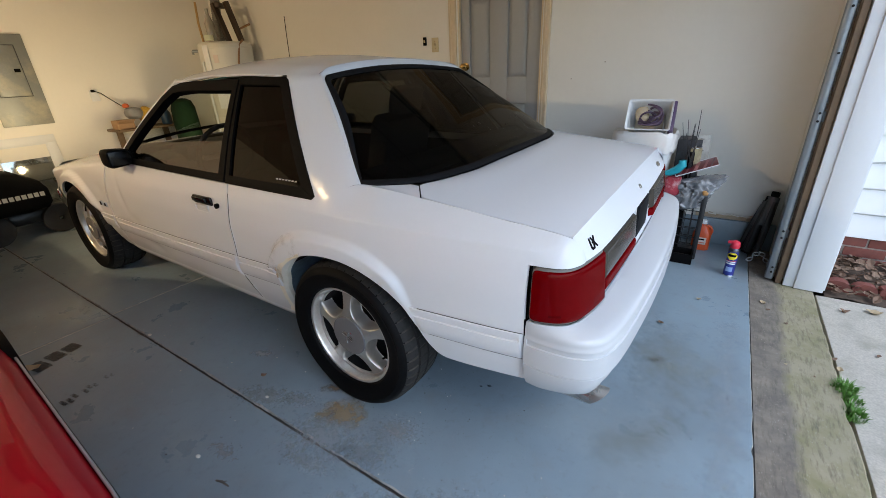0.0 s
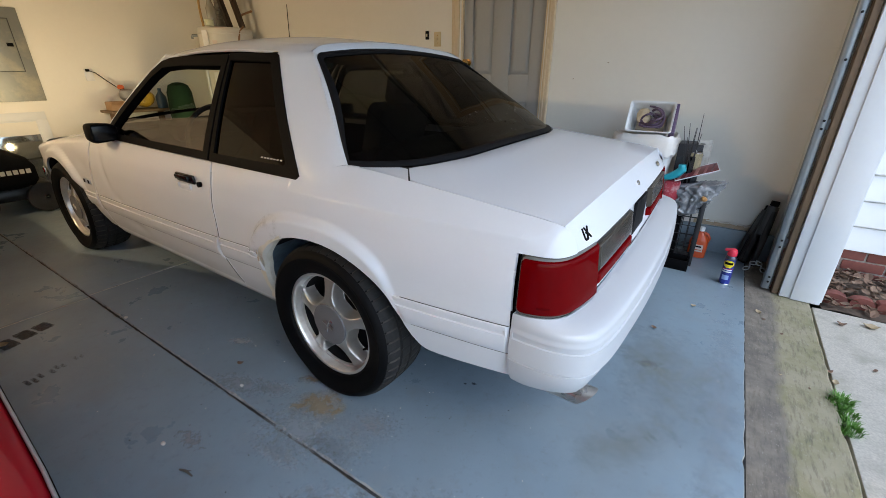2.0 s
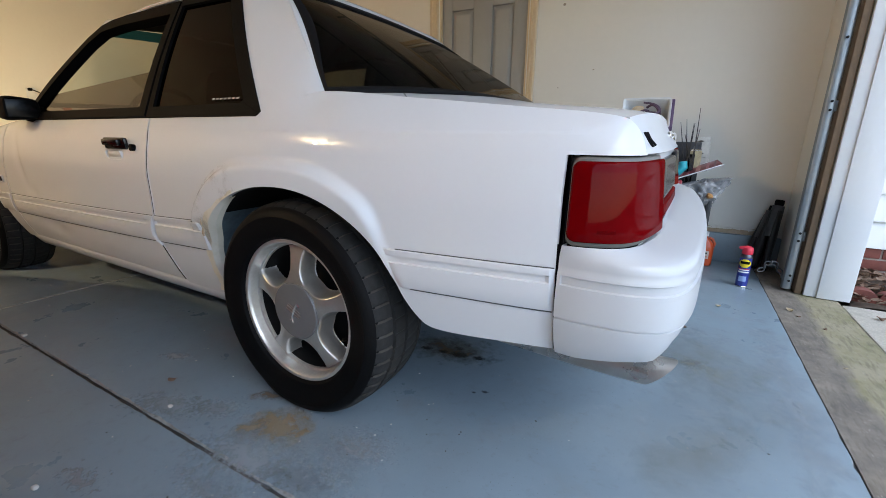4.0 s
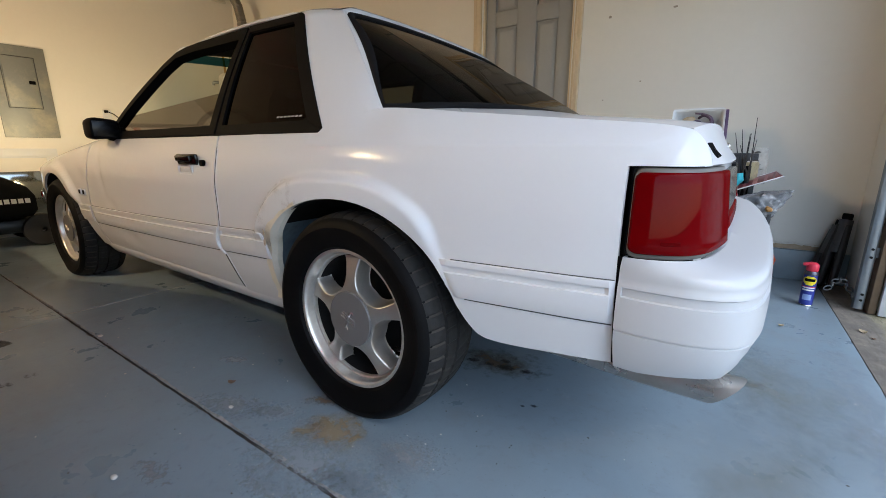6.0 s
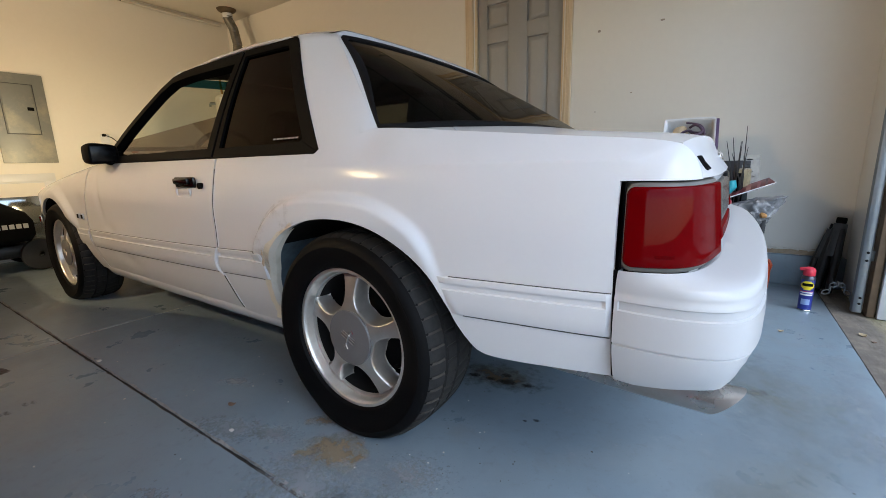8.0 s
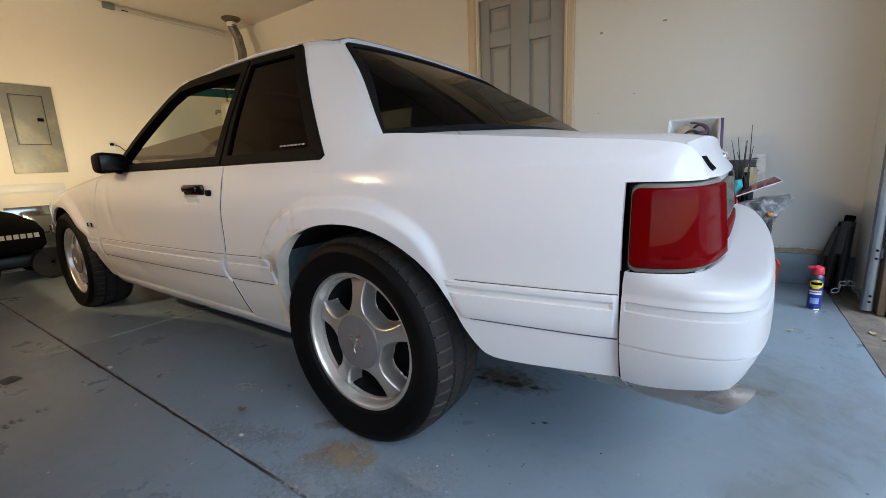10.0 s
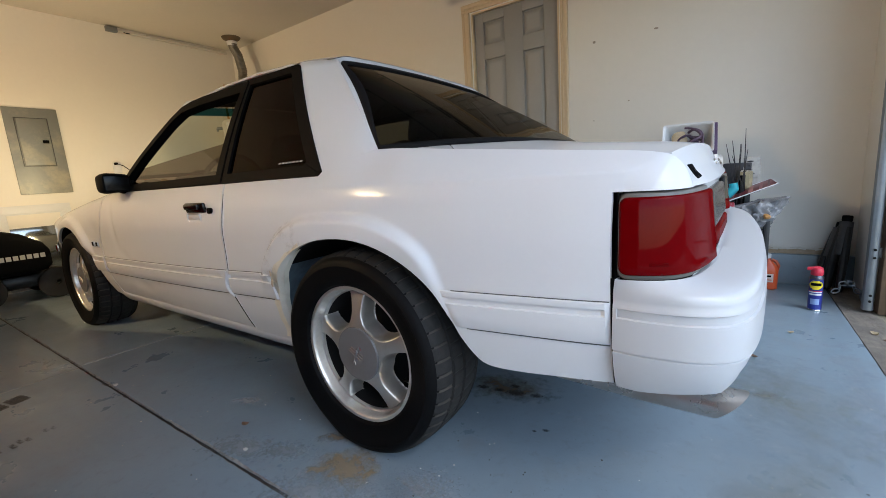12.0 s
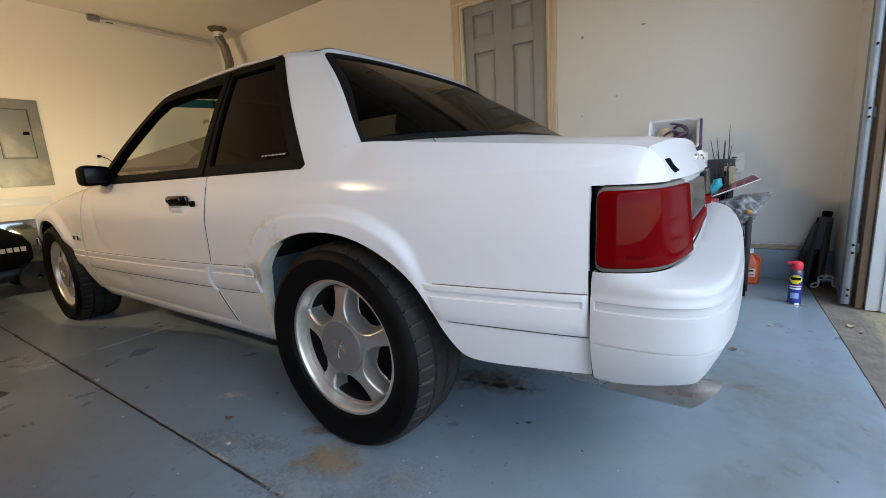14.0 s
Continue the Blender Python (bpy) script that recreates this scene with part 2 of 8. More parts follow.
def curve(pairs):
    """A smooth curve through (x, value) pairs, monotone between them."""
    xs, ys = np.array([p[0] for p in pairs], float), np.array([p[1] for p in pairs], float)
    h, d = np.diff(xs), np.diff(ys) / np.diff(xs)
    m = np.zeros(len(xs))
    m[0], m[-1] = d[0], d[-1]
    for i in range(1, len(xs) - 1):
        if d[i - 1] * d[i] > 0:
            w1, w2 = 2 * h[i] + h[i - 1], h[i] + 2 * h[i - 1]
            m[i] = (w1 + w2) / (w1 / d[i - 1] + w2 / d[i])

    def f(x):
        x = min(max(x, xs[0]), xs[-1])
        i = min(int(np.searchsorted(xs, x, "right")) - 1, len(xs) - 2)
        t = (x - xs[i]) / h[i]
        return float((1 + 2 * t) * (1 - t) ** 2 * ys[i] + t * (1 - t) ** 2 * h[i] * m[i]
                     + t * t * (3 - 2 * t) * ys[i + 1] + t * t * (t - 1) * h[i] * m[i + 1])
    return f


def smooth(t):
    t = min(max(t, 0.0), 1.0)
    return t * t * (3 - 2 * t)


def lerp(a, b, t):
    return tuple(p + (q - p) * t for p, q in zip(a, b))


def steps(a, b, n):
    return [a + (b - a) * i / n for i in range(n + 1)]


# ---------------------------------------------------------------- the garage and what lies outside it
WALL_N, WALL_W, WALL_S, FRONT, CEIL = 1.725, -4.60, -4.6, 1.50, 2.60
SLAB_E, APRON_E = 1.38, 1.682

def floor_paint():
    """Worn blue-grey floor paint: broad tonal patches, scuffs, fine specks and an uneven sheen."""
    m = surface("blue grey floor paint", (0.210, 0.278, 0.330), 0.42, spec=0.45)
    nt = m.node_tree
    p = nt.nodes["Principled BSDF"]
    co = nt.nodes.new("ShaderNodeTexCoord").outputs["Object"]
    last = None
    layers = ((1.3, 5.0, 0.60, 0.42, 0.66, (0.178, 0.222, 0.254), 0.85), (6.5, 6.0, 0.65, 0.52, 0.74, (0.230, 0.290, 0.335), 0.40), (24.0, 6.0, 0.7, 0.55, 0.72, (0.160, 0.184, 0.198), 0.50),
              (2.6, 8.0, 0.72, 0.58, 0.72, (0.245, 0.285, 0.305), 0.40), (130.0, 5.0, 0.7, 0.655, 0.70, (0.33, 0.35, 0.37), 0.50), (170.0, 3.0, 0.6, 0.67, 0.72, (0.075, 0.078, 0.082), 0.60),
              (4.2, 7.0, 0.6, 0.57, 0.70, (0.205, 0.222, 0.220), 0.40), (11.0, 8.0, 0.75, 0.60, 0.70, (0.27, 0.315, 0.36), 0.45))
    for scale, detail, rgh, lo, hi, colour, amount in layers:
        n = node(nt, "ShaderNodeTexNoise", Scale=scale, Detail=detail, Roughness=rgh)
        nt.links.new(co, n.inputs["Vector"])
        r = nt.nodes.new("ShaderNodeMapRange")
        r.inputs[1].default_value, r.inputs[2].default_value, r.inputs[4].default_value = lo, hi, amount
        nt.links.new(n.outputs["Fac"], r.inputs[0])
        mix = nt.nodes.new("ShaderNodeMix")
        mix.data_type = "RGBA"
        if last:
            nt.links.new(last, mix.inputs[6])
        else:
            mix.inputs[6].default_value = (0.210, 0.278, 0.330, 1)
        mix.inputs[7].default_value = (*colour, 1)
        nt.links.new(r.outputs[0], mix.inputs[0])
        last = mix.outputs[2]
    nt.links.new(last, p.inputs["Base Color"])
    n = node(nt, "ShaderNodeTexNoise", Scale=3.2, Detail=6.0, Roughness=0.65)
    nt.links.new(co, n.inputs["Vector"])
    r = nt.nodes.new("ShaderNodeMapRange")
    r.inputs[1].default_value, r.inputs[2].default_value, r.inputs[3].default_value, r.inputs[4].default_value = 0.3, 0.7, 0.22, 0.48
    nt.links.new(n.outputs["Fac"], r.inputs[0])
    nt.links.new(r.outputs[0], p.inputs["Roughness"])
    n = node(nt, "ShaderNodeTexNoise", Scale=45.0, Detail=8.0, Roughness=0.7)
    nt.links.new(co, n.inputs["Vector"])
    bp = node(nt, "ShaderNodeBump", Strength=0.30, Distance=0.002)
    nt.links.new(n.outputs["Fac"], bp.inputs["Height"])
    nt.links.new(bp.outputs[0], p.inputs["Normal"])
    return m


FLOOR_PAINT = floor_paint()
JOINT_DIRT = surface("dirt in the joints", (0.024, 0.0215, 0.0195), 0.95, grain=0.5, grain_scale=45, stain=0.8, stain_scale=26, stain_colour=(0.060, 0.054, 0.047), bump=0.8, bump_scale=120)
JOINT_PALE = surface("pale filled joint", (0.60, 0.61, 0.59), 0.9, grain=0.3, grain_scale=70, stain=0.6, stain_scale=8, stain_colour=(0.22, 0.22, 0.22))
DRIVE = surface("pale driveway concrete", (0.52, 0.485, 0.42), 0.85, grain=0.36, grain_scale=130, stain=0.7, stain_scale=9,
                stain_colour=(0.33, 0.31, 0.25), bump=0.25, bump_scale=120)
WALL_PAINT = surface("cream wall paint", (0.77, 0.74, 0.675), 0.75, grain=0.02, grain_scale=30, stain=0.12, stain_scale=1.3,
                     stain_colour=(0.62, 0.57, 0.50), bump=0.08, bump_scale=160)
CEIL_PAINT = surface("ceiling paint", (0.70, 0.66, 0.59), 0.85, grain=0.03, grain_scale=40, stain=0.1, stain_scale=1.2, bump=0.1, bump_scale=120)
WHITE_WOOD = surface("white painted jamb", (0.68, 0.695, 0.71), 0.4, grain=0.015, grain_scale=60, stain=0.12, stain_scale=6, stain_colour=(0.6, 0.58, 0.55))
# pine colour lowered to include the shadow on the stud by the jamb
RAW_WOOD = surface("bare pine", (0.16, 0.105, 0.062), 0.7, grain=0.2, grain_scale=35, stain=0.4, stain_scale=10, stain_colour=(0.24, 0.15, 0.08))
CASING = surface("pale pine casing", (0.66, 0.53, 0.36), 0.5, grain=0.06, grain_scale=45, stain=0.2, stain_scale=7, stain_colour=(0.52, 0.38, 0.22))
DOOR_GREY = surface("grey door paint", (0.31, 0.31, 0.305), 0.5, grain=0.03, grain_scale=50, stain=0.15, stain_scale=2.5, stain_colour=(0.22, 0.22, 0.22))
VINYL = surface("white vinyl siding", (0.78, 0.78, 0.77), 0.5, grain=0.015, grain_scale=40, stain=0.1, stain_scale=4, stain_colour=(0.66, 0.65, 0.62))
BRICK = surface("red brick", (0.17, 0.05, 0.036), 0.85, grain=0.25, grain_scale=55, stain=0.4, stain_scale=18, stain_colour=(0.11, 0.045, 0.035), bump=0.4, bump_scale=120, per_object=0.18)
MORTAR = surface("mortar", (0.42, 0.37, 0.32), 0.95, grain=0.15, grain_scale=80, bump=0.3)
SOIL = surface("soil", (0.10, 0.07, 0.05), 0.95, grain=0.4, grain_scale=40, bump=0.6, bump_scale=60)
GALV = surface("galvanised steel", (0.24, 0.265, 0.285), 0.46, metal=0.7, grain=0.1, grain_scale=60, stain=0.35, stain_scale=14, stain_colour=(0.30, 0.27, 0.23), rough_var=0.1)


def structure(name, bm, material, label="", sharp=30):
    return tagged(part(name, bm, material, None, label, sharp), kind="structure")


# floor: poured slabs with tooled joints between them
floor = structure("floor", boxed((SLAB_E - WALL_W, WALL_N - WALL_S, 0.10), ((SLAB_E + WALL_W) / 2, (WALL_N + WALL_S) / 2, -0.0565), 0.0), JOINT_DIRT, "dirty bed below the slab joints")
JX, JY = -1.756, -1.044
WORN_EDGE = surface("worn concrete edge", (0.36, 0.36, 0.345), 0.9, grain=0.4, grain_scale=60, stain=0.9, stain_scale=16, stain_colour=(0.10, 0.105, 0.11))


def slab(x0, x1, y0, y1):
    bm = bmesh.new()
    g, gx = (0.0052 if x1 > JX + 0.1 else 0.0035), 0.0035
    rnd = random.Random(int((x0 + 9) * 100 + (y0 + 9) * 7))

    def edge(a, b, n=40):
        return [lerp(a, b, i / n) for i in range(n)]
    ring = edge((x0 + gx, y0 + g), (x1 - gx, y0 + g), 160) + edge((x1 - gx, y0 + g), (x1 - gx, y1 - g), 90) + edge((x1 - gx, y1 - g), (x0 + gx, y1 - g), 160) + edge((x0 + gx, y1 - g), (x0 + gx, y0 + g), 90)
    mid = ((x0 + x1) / 2, (y0 + y1) / 2)
    outer, inner = [], []
    for x, y in ring:
        w = 0.0008 * noise.noise((x * 3.1, y * 3.1, 1)) + rnd.uniform(-0.0012, 0.0012) + 0.010 * max(0.0, noise.noise((x * 23, y * 23, 5)) - 0.30) - 0.0030 * max(0.0, noise.noise((x * 5, y * 5, 11)))
        dx, dy = (1 if x < mid[0] else -1), (1 if y < mid[1] else -1)
        ex = min(abs(x - x0), abs(x - x1)) < 0.02
        ey = min(abs(y - y0), abs(y - y1)) < 0.02
        ox, oy = (dx * w if ex else 0), (dy * w if ey else 0)
        outer.append((x + ox, y + oy))
        inner.append((x + ox + (dx * 0.003 if ex else 0), y + oy + (dy * (0.0025 + 0.009 * max(0.0, noise.noise((x * 17, y * 17, 8)))) if ey else 0)))
    a = [bm.verts.new((x, y, -0.02)) for x, y in outer]
    b = [bm.verts.new((x, y, -0.005)) for x, y in outer]
    c = [bm.verts.new((x, y, 0.0)) for x, y in inner]
    k = len(a)
    for i in range(k):
        j = (i + 1) % k
        bm.faces.new((a[i], a[j], b[j], b[i]))
        bm.faces.new((b[i], b[j], c[j], c[i])).material_index = 1
    bm.faces.new(c)
    return bm


for y0, y1, jx in ((WALL_S, JY, JX + 0.030), (JY, WALL_N, JX)):
    for x0, x1 in ((WALL_W, jx), (jx, SLAB_E)):
        part("slab", slab(x0, x1, y0, y1), FLOOR_PAINT, floor).data.materials.append(WORN_EDGE)

for y0, y1, jx in ((WALL_S, JY - 0.006, JX + 0.030), (JY + 0.006, WALL_N, JX)):
    part("joint_filler", boxed((0.007, y1 - y0, 0.008), (jx, (y0 + y1) / 2, -0.0058), 0.0), JOINT_PALE, floor, "pale filler in the cross joint")

def apron_concrete():
    """Brushed concrete: darker in the half next to the floor, mossy and yellowed towards the drive."""
    m = bpy.data.materials.new("weathered brushed concrete")
    m.use_nodes = True
    nt = m.node_tree
    p = nt.nodes["Principled BSDF"]
    p.inputs["Roughness"].default_value, p.inputs["Specular IOR Level"].default_value = 0.88, 0.3
    link = nt.links.new
    co = nt.nodes.new("ShaderNodeTexCoord").outputs["Object"]

    def cloud(scale, lo, hi, stretch=(1, 1, 1), detail=6.0):
        sc = nt.nodes.new("ShaderNodeMapping")
        sc.inputs["Scale"].default_value = stretch
        link(co, sc.inputs["Vector"])
        n = node(nt, "ShaderNodeTexNoise", Scale=scale, Detail=detail, Roughness=0.66)
        link(sc.outputs[0], n.inputs["Vector"])
        r = nt.nodes.new("ShaderNodeMapRange")
        r.inputs[1].default_value, r.inputs[2].default_value = lo, hi
        link(n.outputs["Fac"], r.inputs[0])
        return r.outputs[0]

    def blend(fac, a, b):
        mix = nt.nodes.new("ShaderNodeMix")
        mix.data_type = "RGBA"
        link(fac, mix.inputs[0])
        for k, v in ((6, a), (7, b)):
            if isinstance(v, tuple):
                mix.inputs[k].default_value = (*v, 1)
            else:
                link(v, mix.inputs[k])
        return mix.outputs[2]

    def maths(op, a, b):
        n = nt.nodes.new("ShaderNodeMath")
        n.operation = op
        for k, v in ((0, a), (1, b)):
            if isinstance(v, (int, float)):
                n.inputs[k].default_value = v
            else:
                link(v, n.inputs[k])
        return n.outputs[0]
    sep = nt.nodes.new("ShaderNodeSeparateXYZ")
    link(co, sep.inputs[0])
    wander = maths("MULTIPLY", cloud(3.5, 0.25, 0.75), 0.055)
    ragged = maths("MULTIPLY", cloud(30.0, 0.2, 0.8, (1, 0.3, 1)), 0.022)
    edge = nt.nodes.new("ShaderNodeMapRange")
    edge.inputs[1].default_value, edge.inputs[2].default_value = 1.530, 1.566
    link(maths("ADD", maths("ADD", sep.outputs["X"], wander), ragged), edge.inputs[0])
    dark = blend(cloud(9.0, 0.4, 0.7), (0.145, 0.128, 0.110), (0.245, 0.213, 0.172))
    moss = blend(cloud(7.0, 0.4, 0.68), (0.305, 0.270, 0.185), (0.215, 0.200, 0.110))
    base = blend(edge.outputs[0], dark, moss)
    base = blend(maths("MULTIPLY", cloud(75.0, 0.50, 0.72, (1, 0.18, 1)), 0.7), base, (0.095, 0.085, 0.065))
    base = blend(maths("MULTIPLY", cloud(110.0, 0.60, 0.72, (1, 0.5, 1)), 0.5), base, (0.40, 0.37, 0.31))
    link(base, p.inputs["Base Color"])
    b = node(nt, "ShaderNodeBump", Strength=0.5, Distance=0.003)
    link(cloud(80.0, 0.2, 0.8, (1, 0.25, 1)), b.inputs["Height"])
    link(b.outputs[0], p.inputs["Normal"])
    return m


def apron_build():
    """A strip with a broken outer arris."""
    bm = bmesh.new()
    rows = []
    for y in steps(-6.0, 3.0, 420):
        e = APRON_E + 0.006 * noise.noise((y * 3.0, 0, 2)) + 0.004 * noise.noise((y * 17.0, 0, 6)) - 0.016 * max(0.0, noise.noise((y * 5.5, 3, 9)) - 0.35)
        rows.append([(SLAB_E, y, -0.12), (SLAB_E, y, -0.0035), (1.53, y, -0.0038), (e - 0.006, y, -0.0042), (e, y, -0.010), (e + 0.002, y, -0.12)])
    sheet(bm, rows)
    bmesh.ops.recalc_face_normals(bm, faces=bm.faces)
    return bm


structure("apron", apron_build(), apron_concrete(), "bare brown concrete strip, mossy towards the drive")
structure("driveway", boxed((9.0, 12.84, 0.12), (APRON_E + 0.014 + 4.5, -5.24, -0.078), 0.008), DRIVE, "pale concrete driveway")
ground = bmesh.new()
sheet(ground, [[(x, y, -0.13) for x in (-300, 300)] for y in (-300, 300)])
structure("ground", ground, SOIL, "bare ground")

# walls
def wall(name, size, at, label):
    return structure(name, boxed(size, at, 0.0), WALL_PAINT, label)


D_L, D_R, D_TOP = -0.985, -0.232, 2.135      # doorway in the north wall
bm = bmesh.new()
box(bm, (D_L - (WALL_W - 0.12), 0.12, CEIL), ((D_L + WALL_W - 0.12) / 2, WALL_N + 0.06, CEIL / 2))
box(bm, (FRONT + 0.10 - D_R, 0.12, CEIL - 0.24), ((FRONT + 0.10 + D_R) / 2, WALL_N + 0.06, CEIL / 2 + 0.12))
box(bm, (FRONT + 0.10 - D_R, 0.12, 0.24), ((FRONT + 0.10 + D_R) / 2, WALL_N + 0.068, 0.12))
box(bm, (D_R - D_L, 0.12, CEIL - D_TOP), ((D_L + D_R) / 2, WALL_N + 0.06, (CEIL + D_TOP) / 2))
structure("wall_north", bm, WALL_PAINT, "cream painted drywall with scuffs")
wall("wall_west", (0.12, WALL_N - WALL_S, CEIL), (WALL_W - 0.06, (WALL_N + WALL_S) / 2, CEIL / 2), "cream painted drywall in lamplight")
# closing wall out of view; dark colour added to cut reflections and bounce
south = wall("wall_south", (FRONT - WALL_W + 0.1, 0.12, CEIL), ((FRONT + WALL_W) / 2 + 0.05, WALL_S - 0.06, CEIL / 2), "plain unseen wall, kept dark to dim reflections")
south.data.materials[0] = surface("bare grey board", (0.11, 0.105, 0.10), 0.9, grain=0.05, grain_scale=20, stain=0.2, stain_scale=2, stain_colour=(0.08, 0.077, 0.072))
bm = bmesh.new()
OPEN_N, OPEN_S, OPEN_TOP = 1.284, -3.9, 2.14
box(bm, (0.12, WALL_N - OPEN_N, CEIL), (FRONT + 0.06, (WALL_N + OPEN_N) / 2 - 0.001, CEIL / 2))
box(bm, (0.12, OPEN_S - WALL_S, CEIL), (FRONT + 0.06, (OPEN_S + WALL_S) / 2, CEIL / 2))
box(bm, (0.12, OPEN_N - OPEN_S, CEIL - OPEN_TOP), (FRONT + 0.06, (OPEN_N + OPEN_S) / 2, (CEIL + OPEN_TOP) / 2))
structure("wall_east", bm, WALL_PAINT, "front wall with the wide garage doorway")
structure("ceiling", boxed((FRONT - WALL_W + 0.36, WALL_N - WALL_S + 0.24, 0.10), ((FRONT + WALL_W) / 2, (WALL_N + WALL_S) / 2, CEIL + 0.05), 0.0), CEIL_PAINT, "plain painted ceiling")


# ---------------------------------------------------------------- the white coupe
CAR = thing("white_coupe", (0, 0.07, 0), "white two-door notchback coupe parked on the painted garage floor", "car", rz=-0.45)
WHEELBASE, HUB = 2.575, 0.318

side_profile = curve([(0.18, 0.745), (0.26, 0.790), (0.35, 0.830), (0.45, 0.856), (0.55, 0.866), (0.65, 0.869), (0.743, 0.857),
                      (0.80, 0.839), (0.84, 0.821), (0.92, 0.775)])
plan_taper = curve([(-3.45, 0.84), (-3.2, 0.915), (-2.9, 0.958), (-2.5, 0.982), (-2.0, 0.997), (-1.4, 1.0), (-0.1, 1.0), (0.25, 0.985),
                    (0.5, 0.962), (0.70, 0.935), (0.78, 0.910), (0.83, 0.865), (0.87, 0.80)])


tail_edge = curve([(-40, 0.54), (-12, 0.440), (0.0, 0.416), (3.4, 0.403), (6.5, 0.388), (11, 0.374), (18, 0.364), (26, 0.362)])


def arch_radius(q, rear=True):
    """The wheel opening's edge, by angle from the tail (0) over the top (90 degrees) to the nose."""
    a, b = (0.383, 0.343) if rear else (0.365, 0.335)
    c, s = math.cos(q), math.sin(q)
    a = 0.361 if rear and c > 0 else a
    if rear and c > 0 and q < radians(26):
        return tail_edge(math.degrees(q))
    if s < 0:
        return a / max(abs(c), 0.5)
    return (abs(c / a) ** 2.15 + abs(s / b) ** 2.15) ** (-1 / 2.15)


def arch_ratio(x, z):
    """Distance from the nearer wheel's centre over the opening's radius there, and the gap in metres."""
    cx, rear = (0.0, True) if x > -1.3 else (-WHEELBASE, False)
    dx, dz = x - cx, z - HUB
    r = math.hypot(dx, dz)
    ra = arch_radius(math.atan2(dz, dx), rear)
    return r / ra, r - ra, cx, ra


def half_width(x, z):
    y = side_profile(z) * plan_taper(x)
    ratio, gap, _, _ = arch_ratio(x, z)
    if z > 0.42 and -0.02 < gap < 0.14:
        wide = 0.050 + 0.030 * smooth((-x if x > -1.3 else 0) / 0.3)
        amp = 0.026 * smooth((z - 0.46) / 0.10)
        if 0 < x:
            k = smooth((z - 0.51) / 0.15)
            wide, amp = wide * (0.15 + 0.85 * k), 0.026 * (0.30 + 0.70 * k) * smooth((z - 0.44) / 0.06)
        y += amp * (1 - smooth((gap - wide + 0.007) / 0.028))
    for dx_, dz_, wx_, wz_, deep in ((-1.79, 0.66, 0.030, 0.090, 0.006), (-1.62, 0.36, 0.10, 0.035, 0.008), (-1.70, 0.52, 0.055, 0.030, 0.004), (-2.10, 0.66, 0.09, 0.035, 0.005)):
        y -= deep * math.exp(-((x - dx_ + 0.3 * (z - dz_)) / wx_) ** 2 - ((z - dz_) / wz_) ** 2)
    return y


# the line where side panels end above: window sill, foot of the roof pillar, edge of the boot lid or bonnet
top_y = curve([(-3.45, 0.69), (-3.1, 0.765), (-2.7, 0.788), (-2.2, 0.795), (-1.83, 0.80), (-1.6, 0.815), (-0.68, 0.822), (-0.13, 0.815), (-0.04, 0.795), (0.051, 0.757),
               (0.15, 0.742), (0.30, 0.732), (0.70, 0.725), (0.80, 0.715), (0.87, 0.68)])
top_z = curve([(-3.45, 0.645), (-3.1, 0.692), (-2.8, 0.738), (-2.5, 0.777), (-2.2, 0.812), (-1.83, 0.843), (-1.6, 0.84), (-0.68, 0.838), (-0.13, 0.842), (-0.04, 0.868), (0.051, 0.900),
               (0.34, 0.876), (0.60, 0.851), (0.75, 0.836), (0.79, 0.828), (0.82, 0.812), (0.845, 0.788), (0.868, 0.766)])


def side_point(x, z_low, v, cut=0.80):
    """A point of the body's side: v from 0 at z_low up to 1 at the top line."""
    zt, yt = top_z(x), top_y(x)
    zc = min(cut, zt - 0.035)
    k = 0.78
    if v <= k:
        z = z_low + (zc - z_low) * v / k
        return (x, -half_width(x, z), z)
    t = (v - k) / (1 - k)
    y0, zk = half_width(x, zc), zc + (zt - zc) * 0.62
    slope = 0.55 + 0.75 * smooth((x - 0.03) / 0.15)
    y1 = max(min(yt + slope * (zt - zk), y0), yt) if x > -0.16 else max(min(half_width(x, zk), y0), yt)
    y = (1 - t) ** 2 * y0 + 2 * t * (1 - t) * y1 + t * t * yt
    z = (1 - t) ** 2 * zc + 2 * t * (1 - t) * zk + t * t * zt
    return (x, -y, z)


def hem(bm, depth=0.014):
    """Turn the free edges of a panel inwards, so that it has an edge at its gaps."""
    edges = [e for e in bm.edges if e.is_boundary]
    r = bmesh.ops.extrude_edge_only(bm, edges=edges)
    for v in r["geom"]:
        if isinstance(v, bmesh.types.BMVert):
            if v.co.x > 0.10 and abs(v.co.z - top_z(v.co.x)) < 0.012:
                v.co.z -= depth
            else:
                v.co.y += depth if v.co.y < 0 else -depth
    return bm


